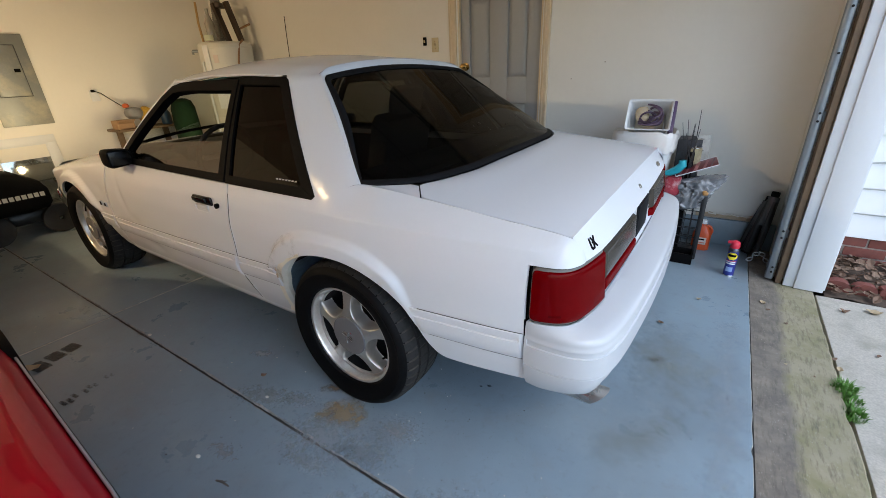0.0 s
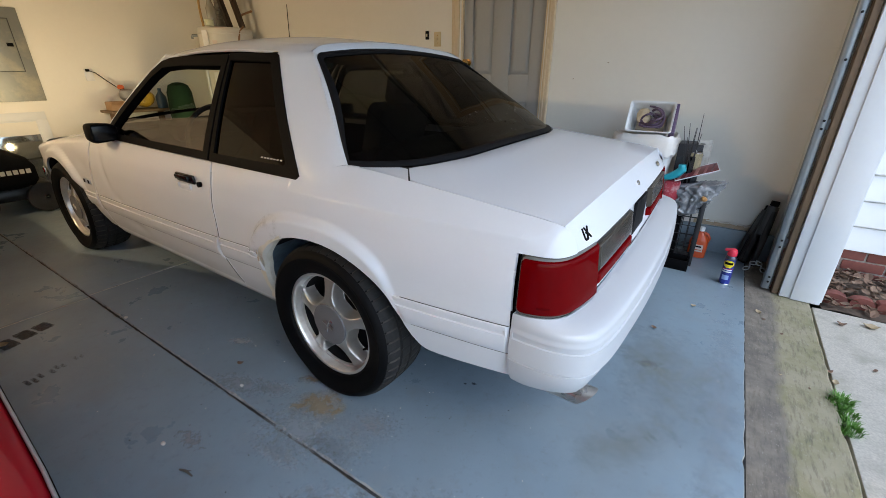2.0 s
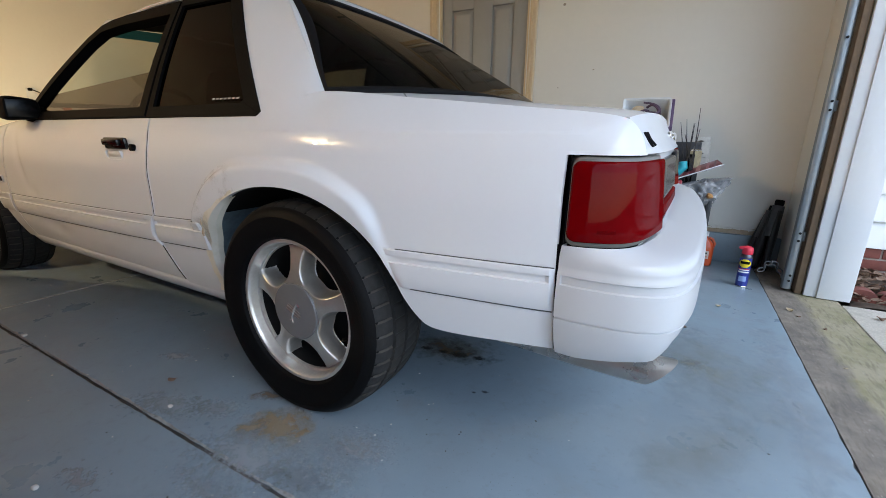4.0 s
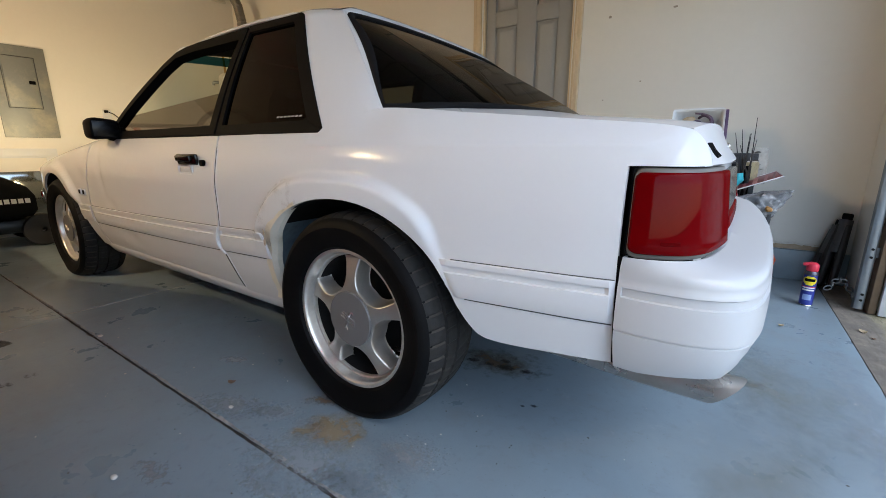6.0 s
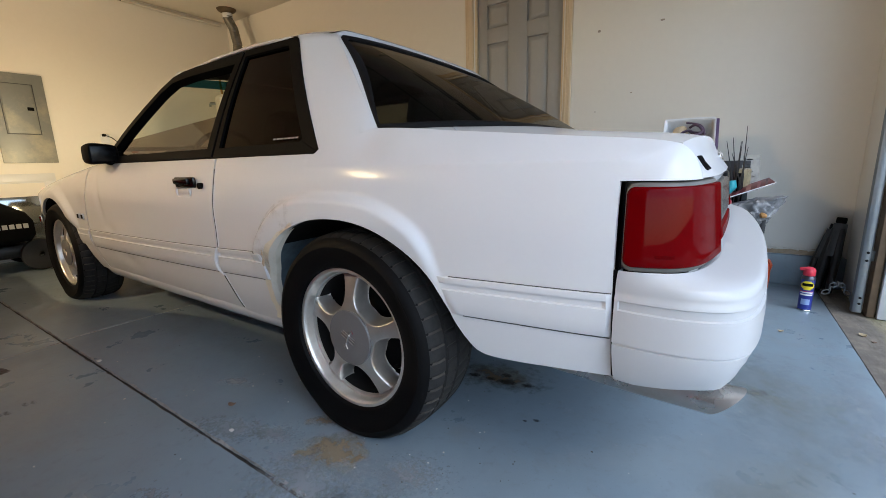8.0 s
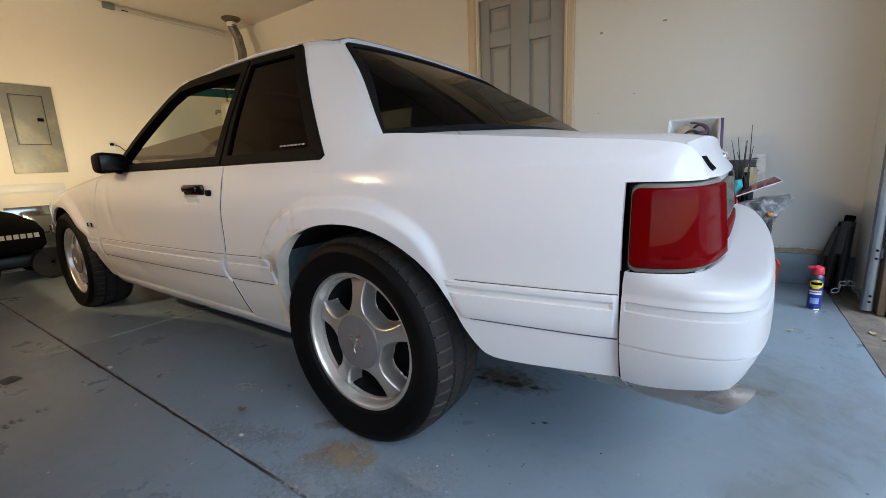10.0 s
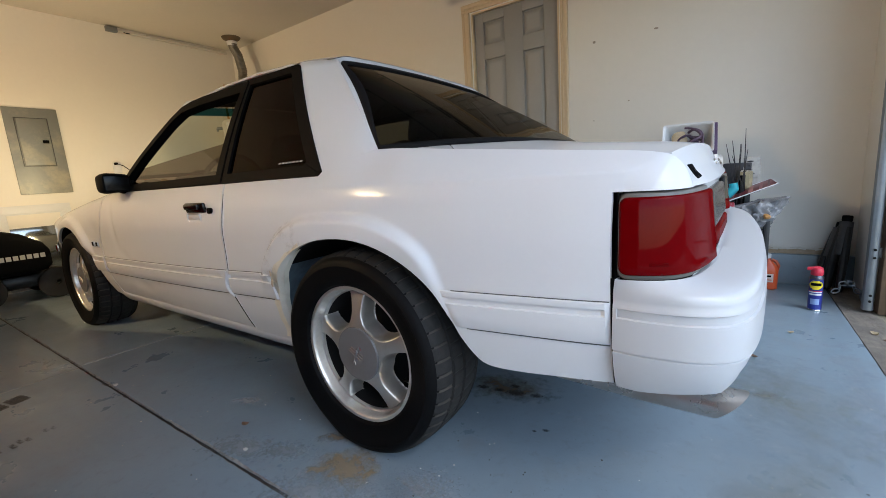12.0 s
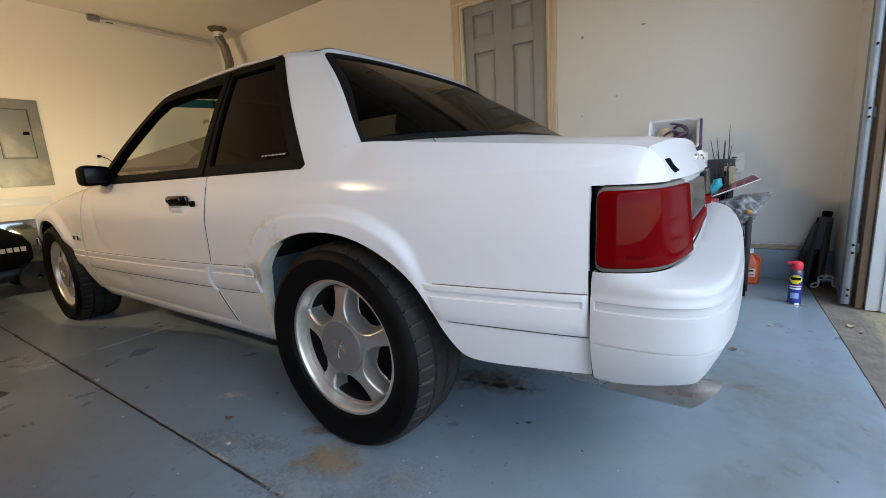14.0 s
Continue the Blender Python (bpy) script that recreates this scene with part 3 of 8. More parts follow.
def side_panel(x0, x1, low, nx, nz=26, arch=None):
    """A side panel between two x, open below at low(x), with the wheel opening cut out."""
    bm = bmesh.new()
    rows = [[side_point(x, low(x), v) for x in steps(x0, x1, nx)] for v in steps(0, 1, nz)]
    sheet(bm, rows)
    if arch is not None:
        inside = {v: arch_ratio(v.co.x, v.co.z)[0] < 1.0 and abs(v.co.x - arch) < 0.6 for v in bm.verts}
        bmesh.ops.delete(bm, geom=[f for f in bm.faces if all(inside[v] for v in f.verts)], context="FACES")
        for v in bm.verts:
            if inside.get(v):
                ratio, gap, cx, ra = arch_ratio(v.co.x, v.co.z)
                dx, dz = v.co.x - cx, v.co.z - HUB
                r = max(math.hypot(dx, dz), 1e-4)
                v.co.x, v.co.z = cx + dx / r * ra, HUB + dz / r * ra
                v.co.y = -half_width(v.co.x, v.co.z)
        bmesh.ops.remove_doubles(bm, verts=bm.verts, dist=0.0008)
        loose = [v for v in bm.verts if not v.link_faces]
        bmesh.ops.delete(bm, geom=loose, context="VERTS")
    return bm


def both(name, build, material, label="", parent=None, sharp=32.0):
    """The same part on the driver's side and, mirrored, on the other."""
    a = part(name, build(), material, parent or CAR, label, sharp)
    b = part(name, flip(build()), material, parent or CAR, label, sharp)
    return a, b


GAP = 0.005
DOOR_R, DOOR_F = -0.666, -1.96
quarter_low = curve([(-0.70, 0.232), (-0.42, 0.235), (0.30, 0.366), (0.38, 0.364), (0.40, 0.347), (0.425, 0.338), (0.46, 0.336), (0.50, 0.337), (0.60, 0.344), (0.70, 0.350)])


rear_bow = curve([(0.24, 0.0), (0.33, 0.004), (0.39, -0.006), (0.435, -0.018), (0.50, -0.004), (0.60, 0.010), (0.75, 0.012), (0.80, 0.002), (0.86, -0.014)])
front_bow = curve([(0.24, -0.10), (0.38, -0.085), (0.49, -0.060), (0.60, -0.035), (0.72, -0.004), (0.86, 0.012)])


def bowed(bm):
    """Bend the panels along the curved gaps before and behind the door."""
    for v in bm.verts:
        x, z = v.co.x, v.co.z
        v.co.x += rear_bow(z) * math.exp(-((x - DOOR_R) / 0.12) ** 2) + front_bow(z) * math.exp(-((x - DOOR_F) / 0.13) ** 2)
    return bm


def roof_edge(x):
    """The gutter line above the side windows."""
    return Vector((x, -(0.592 - 0.012 * smooth((-0.6 - x) / 0.7) - 0.052 * smooth((x + 0.44) / 0.12)),
                   1.272 - 0.012 * smooth((x + 0.75) / 0.35) - 0.018 * smooth((-0.95 - x) / 0.4)))


PILLAR_FOOT_F, PILLAR_FOOT_R = -0.16, 0.051
BL_TOP_X = -0.316


def coons(left, right, bottom, top, nu, nv, bulge=None):
    """Rows of points of a patch between four edge curves of a parameter 0..1."""
    c00, c10, c01, c11 = left(0), right(0), left(1), right(1)
    rows = []
    for v in steps(0, 1, nv):
        row = []
        for u in steps(0, 1, nu):
            p = (left(v) * (1 - u) + right(v) * u + bottom(u) * (1 - v) + top(u) * v
                 - (c00 * (1 - u) * (1 - v) + c10 * u * (1 - v) + c01 * (1 - u) * v + c11 * u * v))
            if bulge:
                p = p + bulge(u, v)
            row.append(p)
        rows.append(row)
    return rows


def arc(a, b, mid):
    """A quadratic curve from a to b through mid."""
    c = 2 * mid - (a + b) / 2
    return lambda t: a * (1 - t) ** 2 + c * 2 * t * (1 - t) + b * t ** 2


V = Vector
def mirrored(f):
    def g(t):
        p = V(f(t))
        p.y = -p.y
        return p
    return g




foot_r, head_r = V((PILLAR_FOOT_R, -top_y(PILLAR_FOOT_R), top_z(PILLAR_FOOT_R))), roof_edge(BL_TOP_X)


def bl_left(t):
    """The rear window's edge along the roof pillar."""
    p = foot_r.lerp(head_r, t)
    p.y += 0.010 - 0.012 * math.sin(math.pi * t)
    p.x -= 0.004
    return p


foot_x = curve([(0.0, 0.326), (0.362, 0.318), (0.524, 0.285), (0.60, 0.258), (0.655, 0.218), (0.70, 0.150), (0.73, 0.090), (-bl_left(0).y, bl_left(0).x)])


def bl_bottom(u):
    """The foot of the rear window: a bow across the car with drawn-in corners."""
    y = bl_left(0).y * (1 - 2 * u)
    return V((foot_x(abs(y)), y, 0.895 + 0.014 * (1 - (y / 0.747) ** 2)))



bl_top = arc(bl_left(1), mirrored(bl_left)(1), V((-0.372, 0, 1.296)))


# plan lines of the tail lamps and of the bumper below them
LAMP_PLAN = [(0.715, 0.800), (0.745, 0.798), (0.775, 0.790), (0.800, 0.778), (0.818, 0.760), (0.831, 0.736), (0.840, 0.705), (0.850, 0.655), (0.859, 0.586),
             (0.863, 0.50), (0.867, 0.36), (0.870, 0.20), (0.871, 0.0)]
BUMP_PLAN = [(0.7122, 0.812), (0.760, 0.817), (0.82, 0.815), (0.870, 0.803), (0.904, 0.782), (0.925, 0.752), (0.939, 0.710), (0.950, 0.650), (0.958, 0.575),
             (0.964, 0.49), (0.972, 0.36), (0.978, 0.20), (0.981, 0.0)]


def resample(plan):
    pts = [V((x, y, 0)) for x, y in plan]
    d = [0.0]
    for a, b in zip(pts, pts[1:]):
        d.append(d[-1] + (b - a).length)
    fx, fy = curve([(t, p.x) for t, p in zip(d, pts)]), curve([(t, p.y) for t, p in zip(d, pts)])
    return d[-1], fx, fy


lamp_len, lamp_x, lamp_y = resample(LAMP_PLAN)


def lamp_at(s, z, out=0.0):
    """A point on the lamps' leaning face, s metres along it from the side seam."""
    s = max(s, 0.0)
    x, y = lamp_x(s), lamp_y(s)
    e = 0.004
    tx, ty = lamp_x(min(s + e, lamp_len)) - lamp_x(max(s - e, 0)), lamp_y(min(s + e, lamp_len)) - lamp_y(max(s - e, 0))
    k = math.hypot(tx, ty)
    nx, ny = -ty / k, tx / k
    lean = 0.014 * (0.755 - z) / 0.15 + out
    return V((x + nx * lean, -(y + ny * lean), z))


def quarter_build():
    bm = side_panel(DOOR_R + GAP, 0.706, quarter_low, 240, 100, arch=0.0)
    foot_xs = [x for x in steps(DOOR_R + GAP, 0.706, 240) if PILLAR_FOOT_F < x < PILLAR_FOOT_R - 0.002] + [PILLAR_FOOT_R]
    # roof pillar, from the sill line up to the gutter; its rear edge rolls into the rear window
    rows = []
    for v in steps(0, 1, 14):
        row = []
        for xf in foot_xs:
            u = (xf - foot_xs[0]) / (PILLAR_FOOT_R - foot_xs[0])
            foot = Vector((xf, -top_y(xf), top_z(xf)))
            head = roof_edge(-0.446 + (BL_TOP_X + 0.446) * u)
            p = foot.lerp(head, v)
            p.y -= 0.012 * math.sin(math.pi * v)
            roll = max(0.0, (u - 0.72) / 0.28)
            p.y += 0.010 * roll ** 2
            p.x -= 0.004 * roll ** 2
            p += V((0.008, 0, 0.009)) * math.sin(math.pi * v) * roll ** 1.5
            row.append(p)
        # the edge rolls over and down into the rear window
        a = bl_left(v) + V((0.008, 0, 0.009)) * math.sin(math.pi * v)
        lift = V((0.62, -0.10, 0.78))
        row[-1] = a + lift * 0.002
        rows.append(row)
    sheet(bm, rows)
    # the rounded corner above the tail lamp, from the side round to the edge of the boot lid
    cols = []
    for i, s in enumerate(steps(0, 0.168, 16)):
        low = lamp_at(s, 0.760, 0.0)
        low.x -= 0.003 * smooth(s / 0.15)
        if i == 0:
            cols.append([V(side_point(0.706, 0.760, v, 0.80)) for v in steps(0, 1, 12)])
            continue
        x = 0.706 + 0.092 * (s / 0.168)
        high = V((x, -top_y(x), top_z(x)))
        mid = low.lerp(high, 0.28)
        mid.z = low.z + 0.74 * (high.z - low.z)
        near = [V(side_point(x, 0.760, v, 0.80)) for v in steps(0, 1, 12)]
        k = smooth((s - 0.035) / 0.075)
        cols.append([a.lerp(low * (1 - t) ** 2 + mid * 2 * t * (1 - t) + high * t * t, k) for a, t in zip(near, steps(0, 1, 12))])
    sheet(bm, cols)
    # the strip between the rear window and the boot lid's front corner
    rows = []
    for t in steps(0, 1, 16):
        x = PILLAR_FOOT_R + 0.249 * min(t * 2, 1)
        a = V((x, -top_y(x), top_z(x)))
        if t > 0.5:
            a = V((0.300, -top_y(0.30), top_z(0.30))).lerp(V((0.244, -0.662, 0.8965)), t * 2 - 1)
        b = bl_bottom(0.0565 * t)
        rows.append([a, a.lerp(b, 0.5), b])
    sheet(bm, rows)
    bmesh.ops.remove_doubles(bm, verts=bm.verts, dist=0.0012)
    return hem(bm)


both("quarter_panel", lambda: bowed(quarter_build()), WHITE_PAINT, "white quarter panel with flared wheel arch", sharp=62)
both("door", lambda: bowed(hem(side_panel(DOOR_F + GAP, DOOR_R - GAP, lambda x: 0.262, 130, 56))), WHITE_PAINT, "white long door, closed", sharp=40)
fender_low = curve([(-3.20, 0.36), (-2.95, 0.33), (-2.90, 0.30), (-2.2, 0.24), (-1.94, 0.235)])
both("front_fender", lambda: bowed(hem(side_panel(-3.12, DOOR_F - GAP, fender_low, 110, 46, arch=-WHEELBASE))), WHITE_PAINT, sharp=40)


def rocker_build():
    bm = bmesh.new()
    prof = [(0.784, 0.280), (0.786, 0.256), (0.782, 0.240), (0.760, 0.205), (0.735, 0.192), (0.60, 0.19), (0.60, 0.26)]
    sheet(bm, [[(x, -y * (1 if -2.1 < x else 0.99), z) for y, z in prof] for x in steps(-2.16, -0.36, 24)])
    return bm


both("rocker_panel", rocker_build, WHITE_PAINT, "white sill panel below the door")


# body-side rubbing strip: one length on each panel, with two grooves along its top
strip_z = curve([(-2.3, 0.486), (-2.0, 0.490), (-1.2, 0.502), (-0.68, 0.5145), (-0.40, 0.525), (0.31, 0.536), (0.70, 0.540)])


def strip_build(x0, x1):
    def build():
        bm = bmesh.new()
        prof = [(0.001, -0.006), (0.000, 0.006), (-0.0015, 0.0075), (-0.0142, 0.0075), (-0.0160, 0.0020), (-0.0302, 0.0020), (-0.0322, 0.0078),
                (-0.060, 0.0083), (-0.0895, 0.0068), (-0.0930, 0.005), (-0.095, -0.006)]
        rows = []
        n = 44
        for i, x in enumerate(steps(x0, x1, n)):
            end = (0.05 if x0 > 0 and i == 0 else 0.35) if i in (0, n) else (0.6 if i == 1 and x0 > 0 else 1.0)
            row = []
            for dz, out in prof:
                if abs(out - 0.0020) < 1e-6 and (n - i < 2 or (i < 2 and x0 < 0.2)):
                    out = 0.0075
                z = strip_z(x) + dz
                xs_ = x
                if x0 > 0.2:
                    near = arch_radius(math.atan2(z - HUB, 0.36)) * math.cos(math.atan2(z - HUB, 0.36)) + 0.003
                    xs_ = x + (near - x0) * (x1 - x) / (x1 - x0)
                w = half_width(xs_, z) if x0 > -0.7 else side_profile(z) * plan_taper(xs_)
                row.append((xs_, -(w + out * end), z))
            rows.append(row)
        grid = sheet(bm, rows)
        bm.faces.new(grid[0][::-1])
        bm.faces.new(grid[-1])
        return bowed(bm)
    return build


both("side_moulding", strip_build(0.305, 0.7055), WHITE_PAINT, "white grooved body-side moulding", sharp=25)
both("side_moulding", strip_build(DOOR_R + 0.005, -0.368), WHITE_PAINT, "white grooved body-side moulding", sharp=25)
both("side_moulding", strip_build(DOOR_F + 0.007, DOOR_R - 0.007), WHITE_PAINT, "white grooved body-side moulding", sharp=25)
both("side_moulding", strip_build(-2.235, DOOR_F - 0.007), WHITE_PAINT, "white grooved body-side moulding", sharp=25)


def strip_seam(x0, x1):
    """The dark seam along the top and foot of a strip."""
    def build():
        bm = bmesh.new()
        for dz in (0.0012, -0.0958):
            path = []
            for x in steps(x0 + (0.032 if x0 > 0 and dz < 0 else 0.0), x1, 30):
                z = strip_z(x) + dz
                w = half_width(x, z) if x0 > -0.7 else side_profile(z) * plan_taper(x)
                path.append((x, -(w + 0.0020), z))
            tube(bm, path, 0.0013, 6)
        return bowed(bm)
    return build


both("moulding_seal", strip_seam(0.345, 0.7045), SEAM, "thin dark seam round the moulding")
both("moulding_seal", strip_seam(DOOR_R + 0.012, -0.40), SEAM, "thin dark seam round the moulding")
both("moulding_seal", strip_seam(DOOR_F + 0.01, DOOR_R - 0.01), SEAM, "thin dark seam round the moulding")
# black strip inside the bumper gap stands in for the gap's shade
both("bumper_seal", lambda: tubed([(0.7088, -half_width(0.705, z) + 0.003, z) for z in steps(0.352, 0.590, 24)], 0.0034, 8), BLACK_TRIM, "black strip for the shade between quarter panel and bumper")
# black strips down the door gap, added so it reads as shaded
both("door_seal", lambda: bowed(tubed([(DOOR_R, -half_width(DOOR_R, z) + 0.002, z) for z in steps(0.265, 0.405, 12)], 0.0042, 6)), BLACK_TRIM, "black strip for the shade in the lower door gap")
both("door_seal", lambda: bowed(tubed([(DOOR_R, -half_width(DOOR_R, z) + 0.0028, z) for z in steps(0.405, 0.80, 24)], 0.0026, 6)), BLACK_TRIM)


both("door_edge", lambda: bowed(tubed([(DOOR_R + 0.0085, -half_width(DOOR_R, z) + 0.0022, z) for z in steps(0.265, 0.80, 36)], 0.0042, 8)), WHITE_PAINT, "white rolled edge behind the door gap")
both("moulding_end", lambda: tubed([(DOOR_R + dx, -(side_profile(z) + 0.006), z) for dx, z in ((-0.010, 0.510), (-0.018, 0.492), (-0.026, 0.468), (-0.024, 0.444), (-0.014, 0.424), (0.0, 0.408))],
                                   [0.002, 0.005, 0.007, 0.008, 0.006, 0.002], 10), WHITE_PAINT, "curled end of the door moulding")


# near-black inner body: its colour carries the shade of gaps, wheel wells and floor pan
def well_build(cx):
    def build():
        bm = bmesh.new()
        rows = []
        for q in steps(radians(24), radians(182), 30):
            r = arch_radius(q, cx > -1) - 0.002
            x, z = cx + r * math.cos(q), HUB + r * math.sin(q)
            rows.append([(x, -(half_width(x, max(z, 0.3)) - 0.012), z), (cx + (r + 0.02) * math.cos(q), -0.70, HUB + (r + 0.02) * math.sin(q)),
                         (cx + (r + 0.02) * math.cos(q), -0.50, HUB + (r + 0.02) * math.sin(q))])
        g = sheet(bm, rows)
        bm.faces.new([row[-1] for row in g])
        return bm
    return build


both("wheel_well", well_build(0.0), DARK_VOID, "wheel well with its shade in near-black")


def splash_build():
    """The painted front part of the rear wheel well."""
    bm = bmesh.new()
    rows = []
    for q in steps(radians(138), radians(183), 12):
        r = arch_radius(q) - 0.006
        x, z = r * math.cos(q), HUB + r * math.sin(q)
        rows.append([(x, -(half_width(x, max(z, 0.3)) - 0.014), z), (x - 0.012 * math.cos(q) * -1, -0.72, z), (x, -0.60, z)])
    sheet(bm, rows)
    return bm


both("splash_panel", splash_build, ARCH_BLUE, "blue-grey front part of the wheel well")
both("wheel_well", well_build(-WHEELBASE), DARK_VOID)
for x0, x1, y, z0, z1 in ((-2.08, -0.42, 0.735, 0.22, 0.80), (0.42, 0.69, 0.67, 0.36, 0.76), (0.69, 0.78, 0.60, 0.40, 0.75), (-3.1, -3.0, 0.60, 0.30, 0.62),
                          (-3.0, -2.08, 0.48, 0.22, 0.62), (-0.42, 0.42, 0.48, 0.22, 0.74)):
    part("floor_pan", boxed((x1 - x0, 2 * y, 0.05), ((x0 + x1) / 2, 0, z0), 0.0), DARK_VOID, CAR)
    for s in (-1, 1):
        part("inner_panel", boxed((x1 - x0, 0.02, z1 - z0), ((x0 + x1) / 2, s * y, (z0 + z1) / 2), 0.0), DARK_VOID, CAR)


# ---- roof, pillars and glass
ROOF_F = -1.335
rl, rr = roof_edge(BL_TOP_X), roof_edge(BL_TOP_X)
rr.y = -rr.y
fl, fr = roof_edge(ROOF_F), roof_edge(ROOF_F)
fr.y = -fr.y


def roof_left(t):
    return roof_edge(BL_TOP_X + (ROOF_F - BL_TOP_X) * t)


roof_back = arc(rl, rr, V((-0.375, 0, 1.298)))
roof_front = arc(fl, fr, V((-1.36, 0, 1.300)))
bm = bmesh.new()
sheet(bm, coons(roof_left, mirrored(roof_left), roof_back, roof_front, 28, 24,
                lambda u, v: V((0, 0, 0.022 * (4 * u * (1 - u)) ** 0.6 * math.sin(math.pi * v) ** 0.7 + 0.015 * min(u, 1 - u, 0.06) / 0.06))))
part("roof", bm, WHITE_PAINT, CAR, "white roof skin", sharp=40)

both("drip_rail", lambda: tubed([roof_edge(x) + V((0, -0.001, -0.003)) for x in steps(-1.30, -0.47, 30)], [0.001] + [0.0065] * 29 + [0.001], 8), WHITE_PAINT, "white gutter rail along the roof edge")

# rear window: a rubber band all round and a bowed tinted pane
def back_patch(nu=30, nv=20):
    out = lambda u, v: V((0.008 * math.sin(math.pi * v), 0, 0.009 * math.sin(math.pi * v)))
    return coons(bl_left, mirrored(bl_left), bl_bottom, bl_top, nu, nv, out)


def band(rows, width, proud, corner=0.0):
    nu, nv = len(rows[0]) - 1, len(rows) - 1

    def at(u, v):
        i, j = min(int(v * nv), nv - 1), min(int(u * nu), nu - 1)
        a, b = v * nv - i, u * nu - j
        p, q, r, s = V(rows[i][j]), V(rows[i][j + 1]), V(rows[i + 1][j]), V(rows[i + 1][j + 1])
        return (p * (1 - b) + q * b) * (1 - a) + (r * (1 - b) + s * b) * a
    wu = (at(1, 0.5) - at(0, 0.5)).length
    wv = (at(0.5, 1) - at(0.5, 0)).length
    nrm = (at(1, 0.5) - at(0, 0.5)).cross(at(0.5, 1) - at(0.5, 0)).normalized()
    if nrm.x < 0 and abs(nrm.x) > 0.3:
        nrm = -nrm
    bm = bmesh.new()
    rings = []
    for inset, out in ((0, -0.004), (0.0, proud), (width * 0.8, proud), (width, proud * 0.3), (width * 1.05, -0.006)):
        iu, iv = inset / wu, inset / wv
        cu, cv = max(corner / wu, 1e-3), max(corner / wv, 1e-3)
        pts = []
        m = 6
        for (ox, oy, a0) in ((1 - iu - cu, iv + cv, -90), (1 - iu - cu, 1 - iv - cv, 0), (iu + cu, 1 - iv - cv, 90), (iu + cu, iv + cv, 180)):
            for k in range(m + 1):
                q = radians(a0 + 90 * k / m)
                pts.append((ox + cu * math.cos(q), oy + cv * math.sin(q)))
        full = []
        for k, p in enumerate(pts):
            full.append(p)
            q = pts[(k + 1) % len(pts)]
            if abs(p[0] - q[0]) + abs(p[1] - q[1]) > 0.25:
                for s in range(1, 12):
                    full.append((p[0] + (q[0] - p[0]) * s / 12, p[1] + (q[1] - p[1]) * s / 12))
        rings.append([at(min(max(u, 0), 1), min(max(v, 0), 1)) + nrm * out for u, v in full])
    sheet(bm, rings, close=True)
    return bm


bl_rows = back_patch()


def on_glass(u, v):
    """A point of the rear window's surface."""
    i, j = min(int(v * 20), 19), min(int(u * 30), 29)
    p, q, r, t = V(bl_rows[i][j]), V(bl_rows[i][j + 1]), V(bl_rows[i + 1][j]), V(bl_rows[i + 1][j + 1])
    a, b = v * 20 - i, u * 30 - j
    return (p * (1 - b) + q * b) * (1 - a) + (r * (1 - b) + t * b) * a


def surround(du, dv, ru, rv):
    """Up one side, over the top and down the other, drawn in by du and dv, with round corners."""
    path = [(du * (0.15 + 0.85 * smooth(v / 0.8)), v) for v in steps(0.0, 1 - dv - rv, 16)]
    path += [(du + ru * (1 - math.cos(q)), 1 - dv - rv + rv * math.sin(q)) for q in steps(0.0, math.pi / 2, 8)[1:]]
    path += [(u, 1 - dv) for u in steps(du + ru, 1 - du - ru, 22)[1:-1]]
    path += [(1 - u, v) for u, v in reversed(path[:25])]
    return path


LIFT = V((0.6, 0, 0.78))
bm = bmesh.new()
roof_step = lambda u, v: V((-0.008, 0, 0.0168)) * min(u, 1 - u, 0.06) / 0.06 * smooth((v - 0.93) / 0.05)
sheet(bm, [[on_glass(u, v) + LIFT * out + (roof_step(u, v) if dv == 0 else roof_step(u, v + 0.012) * 0.55 if dv < 0.02 else V((0, 0, 0))) for u, v in surround(du, dv, ru, rv)]
           for du, dv, ru, rv, out in ((0.0, 0.0, 0.002, 0.004, 0.001), (0.004, 0.012, 0.010, 0.022, 0.0035), (0.0095, 0.026, 0.020, 0.046, 0.0035), (0.0125, 0.033, 0.024, 0.054, 0.0), (0.0130, 0.035, 0.024, 0.055, -0.006))])
part("window_surround", bm, WHITE_PAINT, CAR, "white rolled body edge round the rear window", sharp=50)


def seal_ring(a, out):
    """A closed line round the pane, a metres in from the body edge."""
    u, v = 0.0125 + a / 1.30, 0.034 + a / 0.60
    ring = surround(u, v, 0.022, 0.052)
    foot = 0.001 + a / 0.62
    ring = [(p, max(q, foot)) for p, q in ring]
    u0 = ring[0][0]
    return [on_glass(p, q) + LIFT * out for p, q in ring] + [on_glass(p, foot) + LIFT * out for p in steps(1 - u0 - 0.02, u0 + 0.02, 30)]


bm = bmesh.new()
sheet(bm, [seal_ring(a, out) for a, out in ((0.0, -0.004), (0.001, 0.0045), (0.006, 0.0065), (0.018, 0.006), (0.024, 0.003), (0.026, -0.004))], close=True)
part("rear_window_seal", bm, GREY_RUBBER, CAR, "wide dark grey rubber seal round the rear window", sharp=50)
bm = bmesh.new()
sheet(bm, coons(bl_left, mirrored(bl_left), bl_bottom, bl_top, 30, 20,
                lambda u, v: V((0.008 * math.sin(math.pi * v) - 0.002, 0, 0.009 * math.sin(math.pi * v) - 0.002))))
rear_glass = part("rear_window", bm, REAR_TINT, CAR, "dark tinted rear window, dusty")
dot_mesh = bmesh.new()
rnd = random.Random(41)
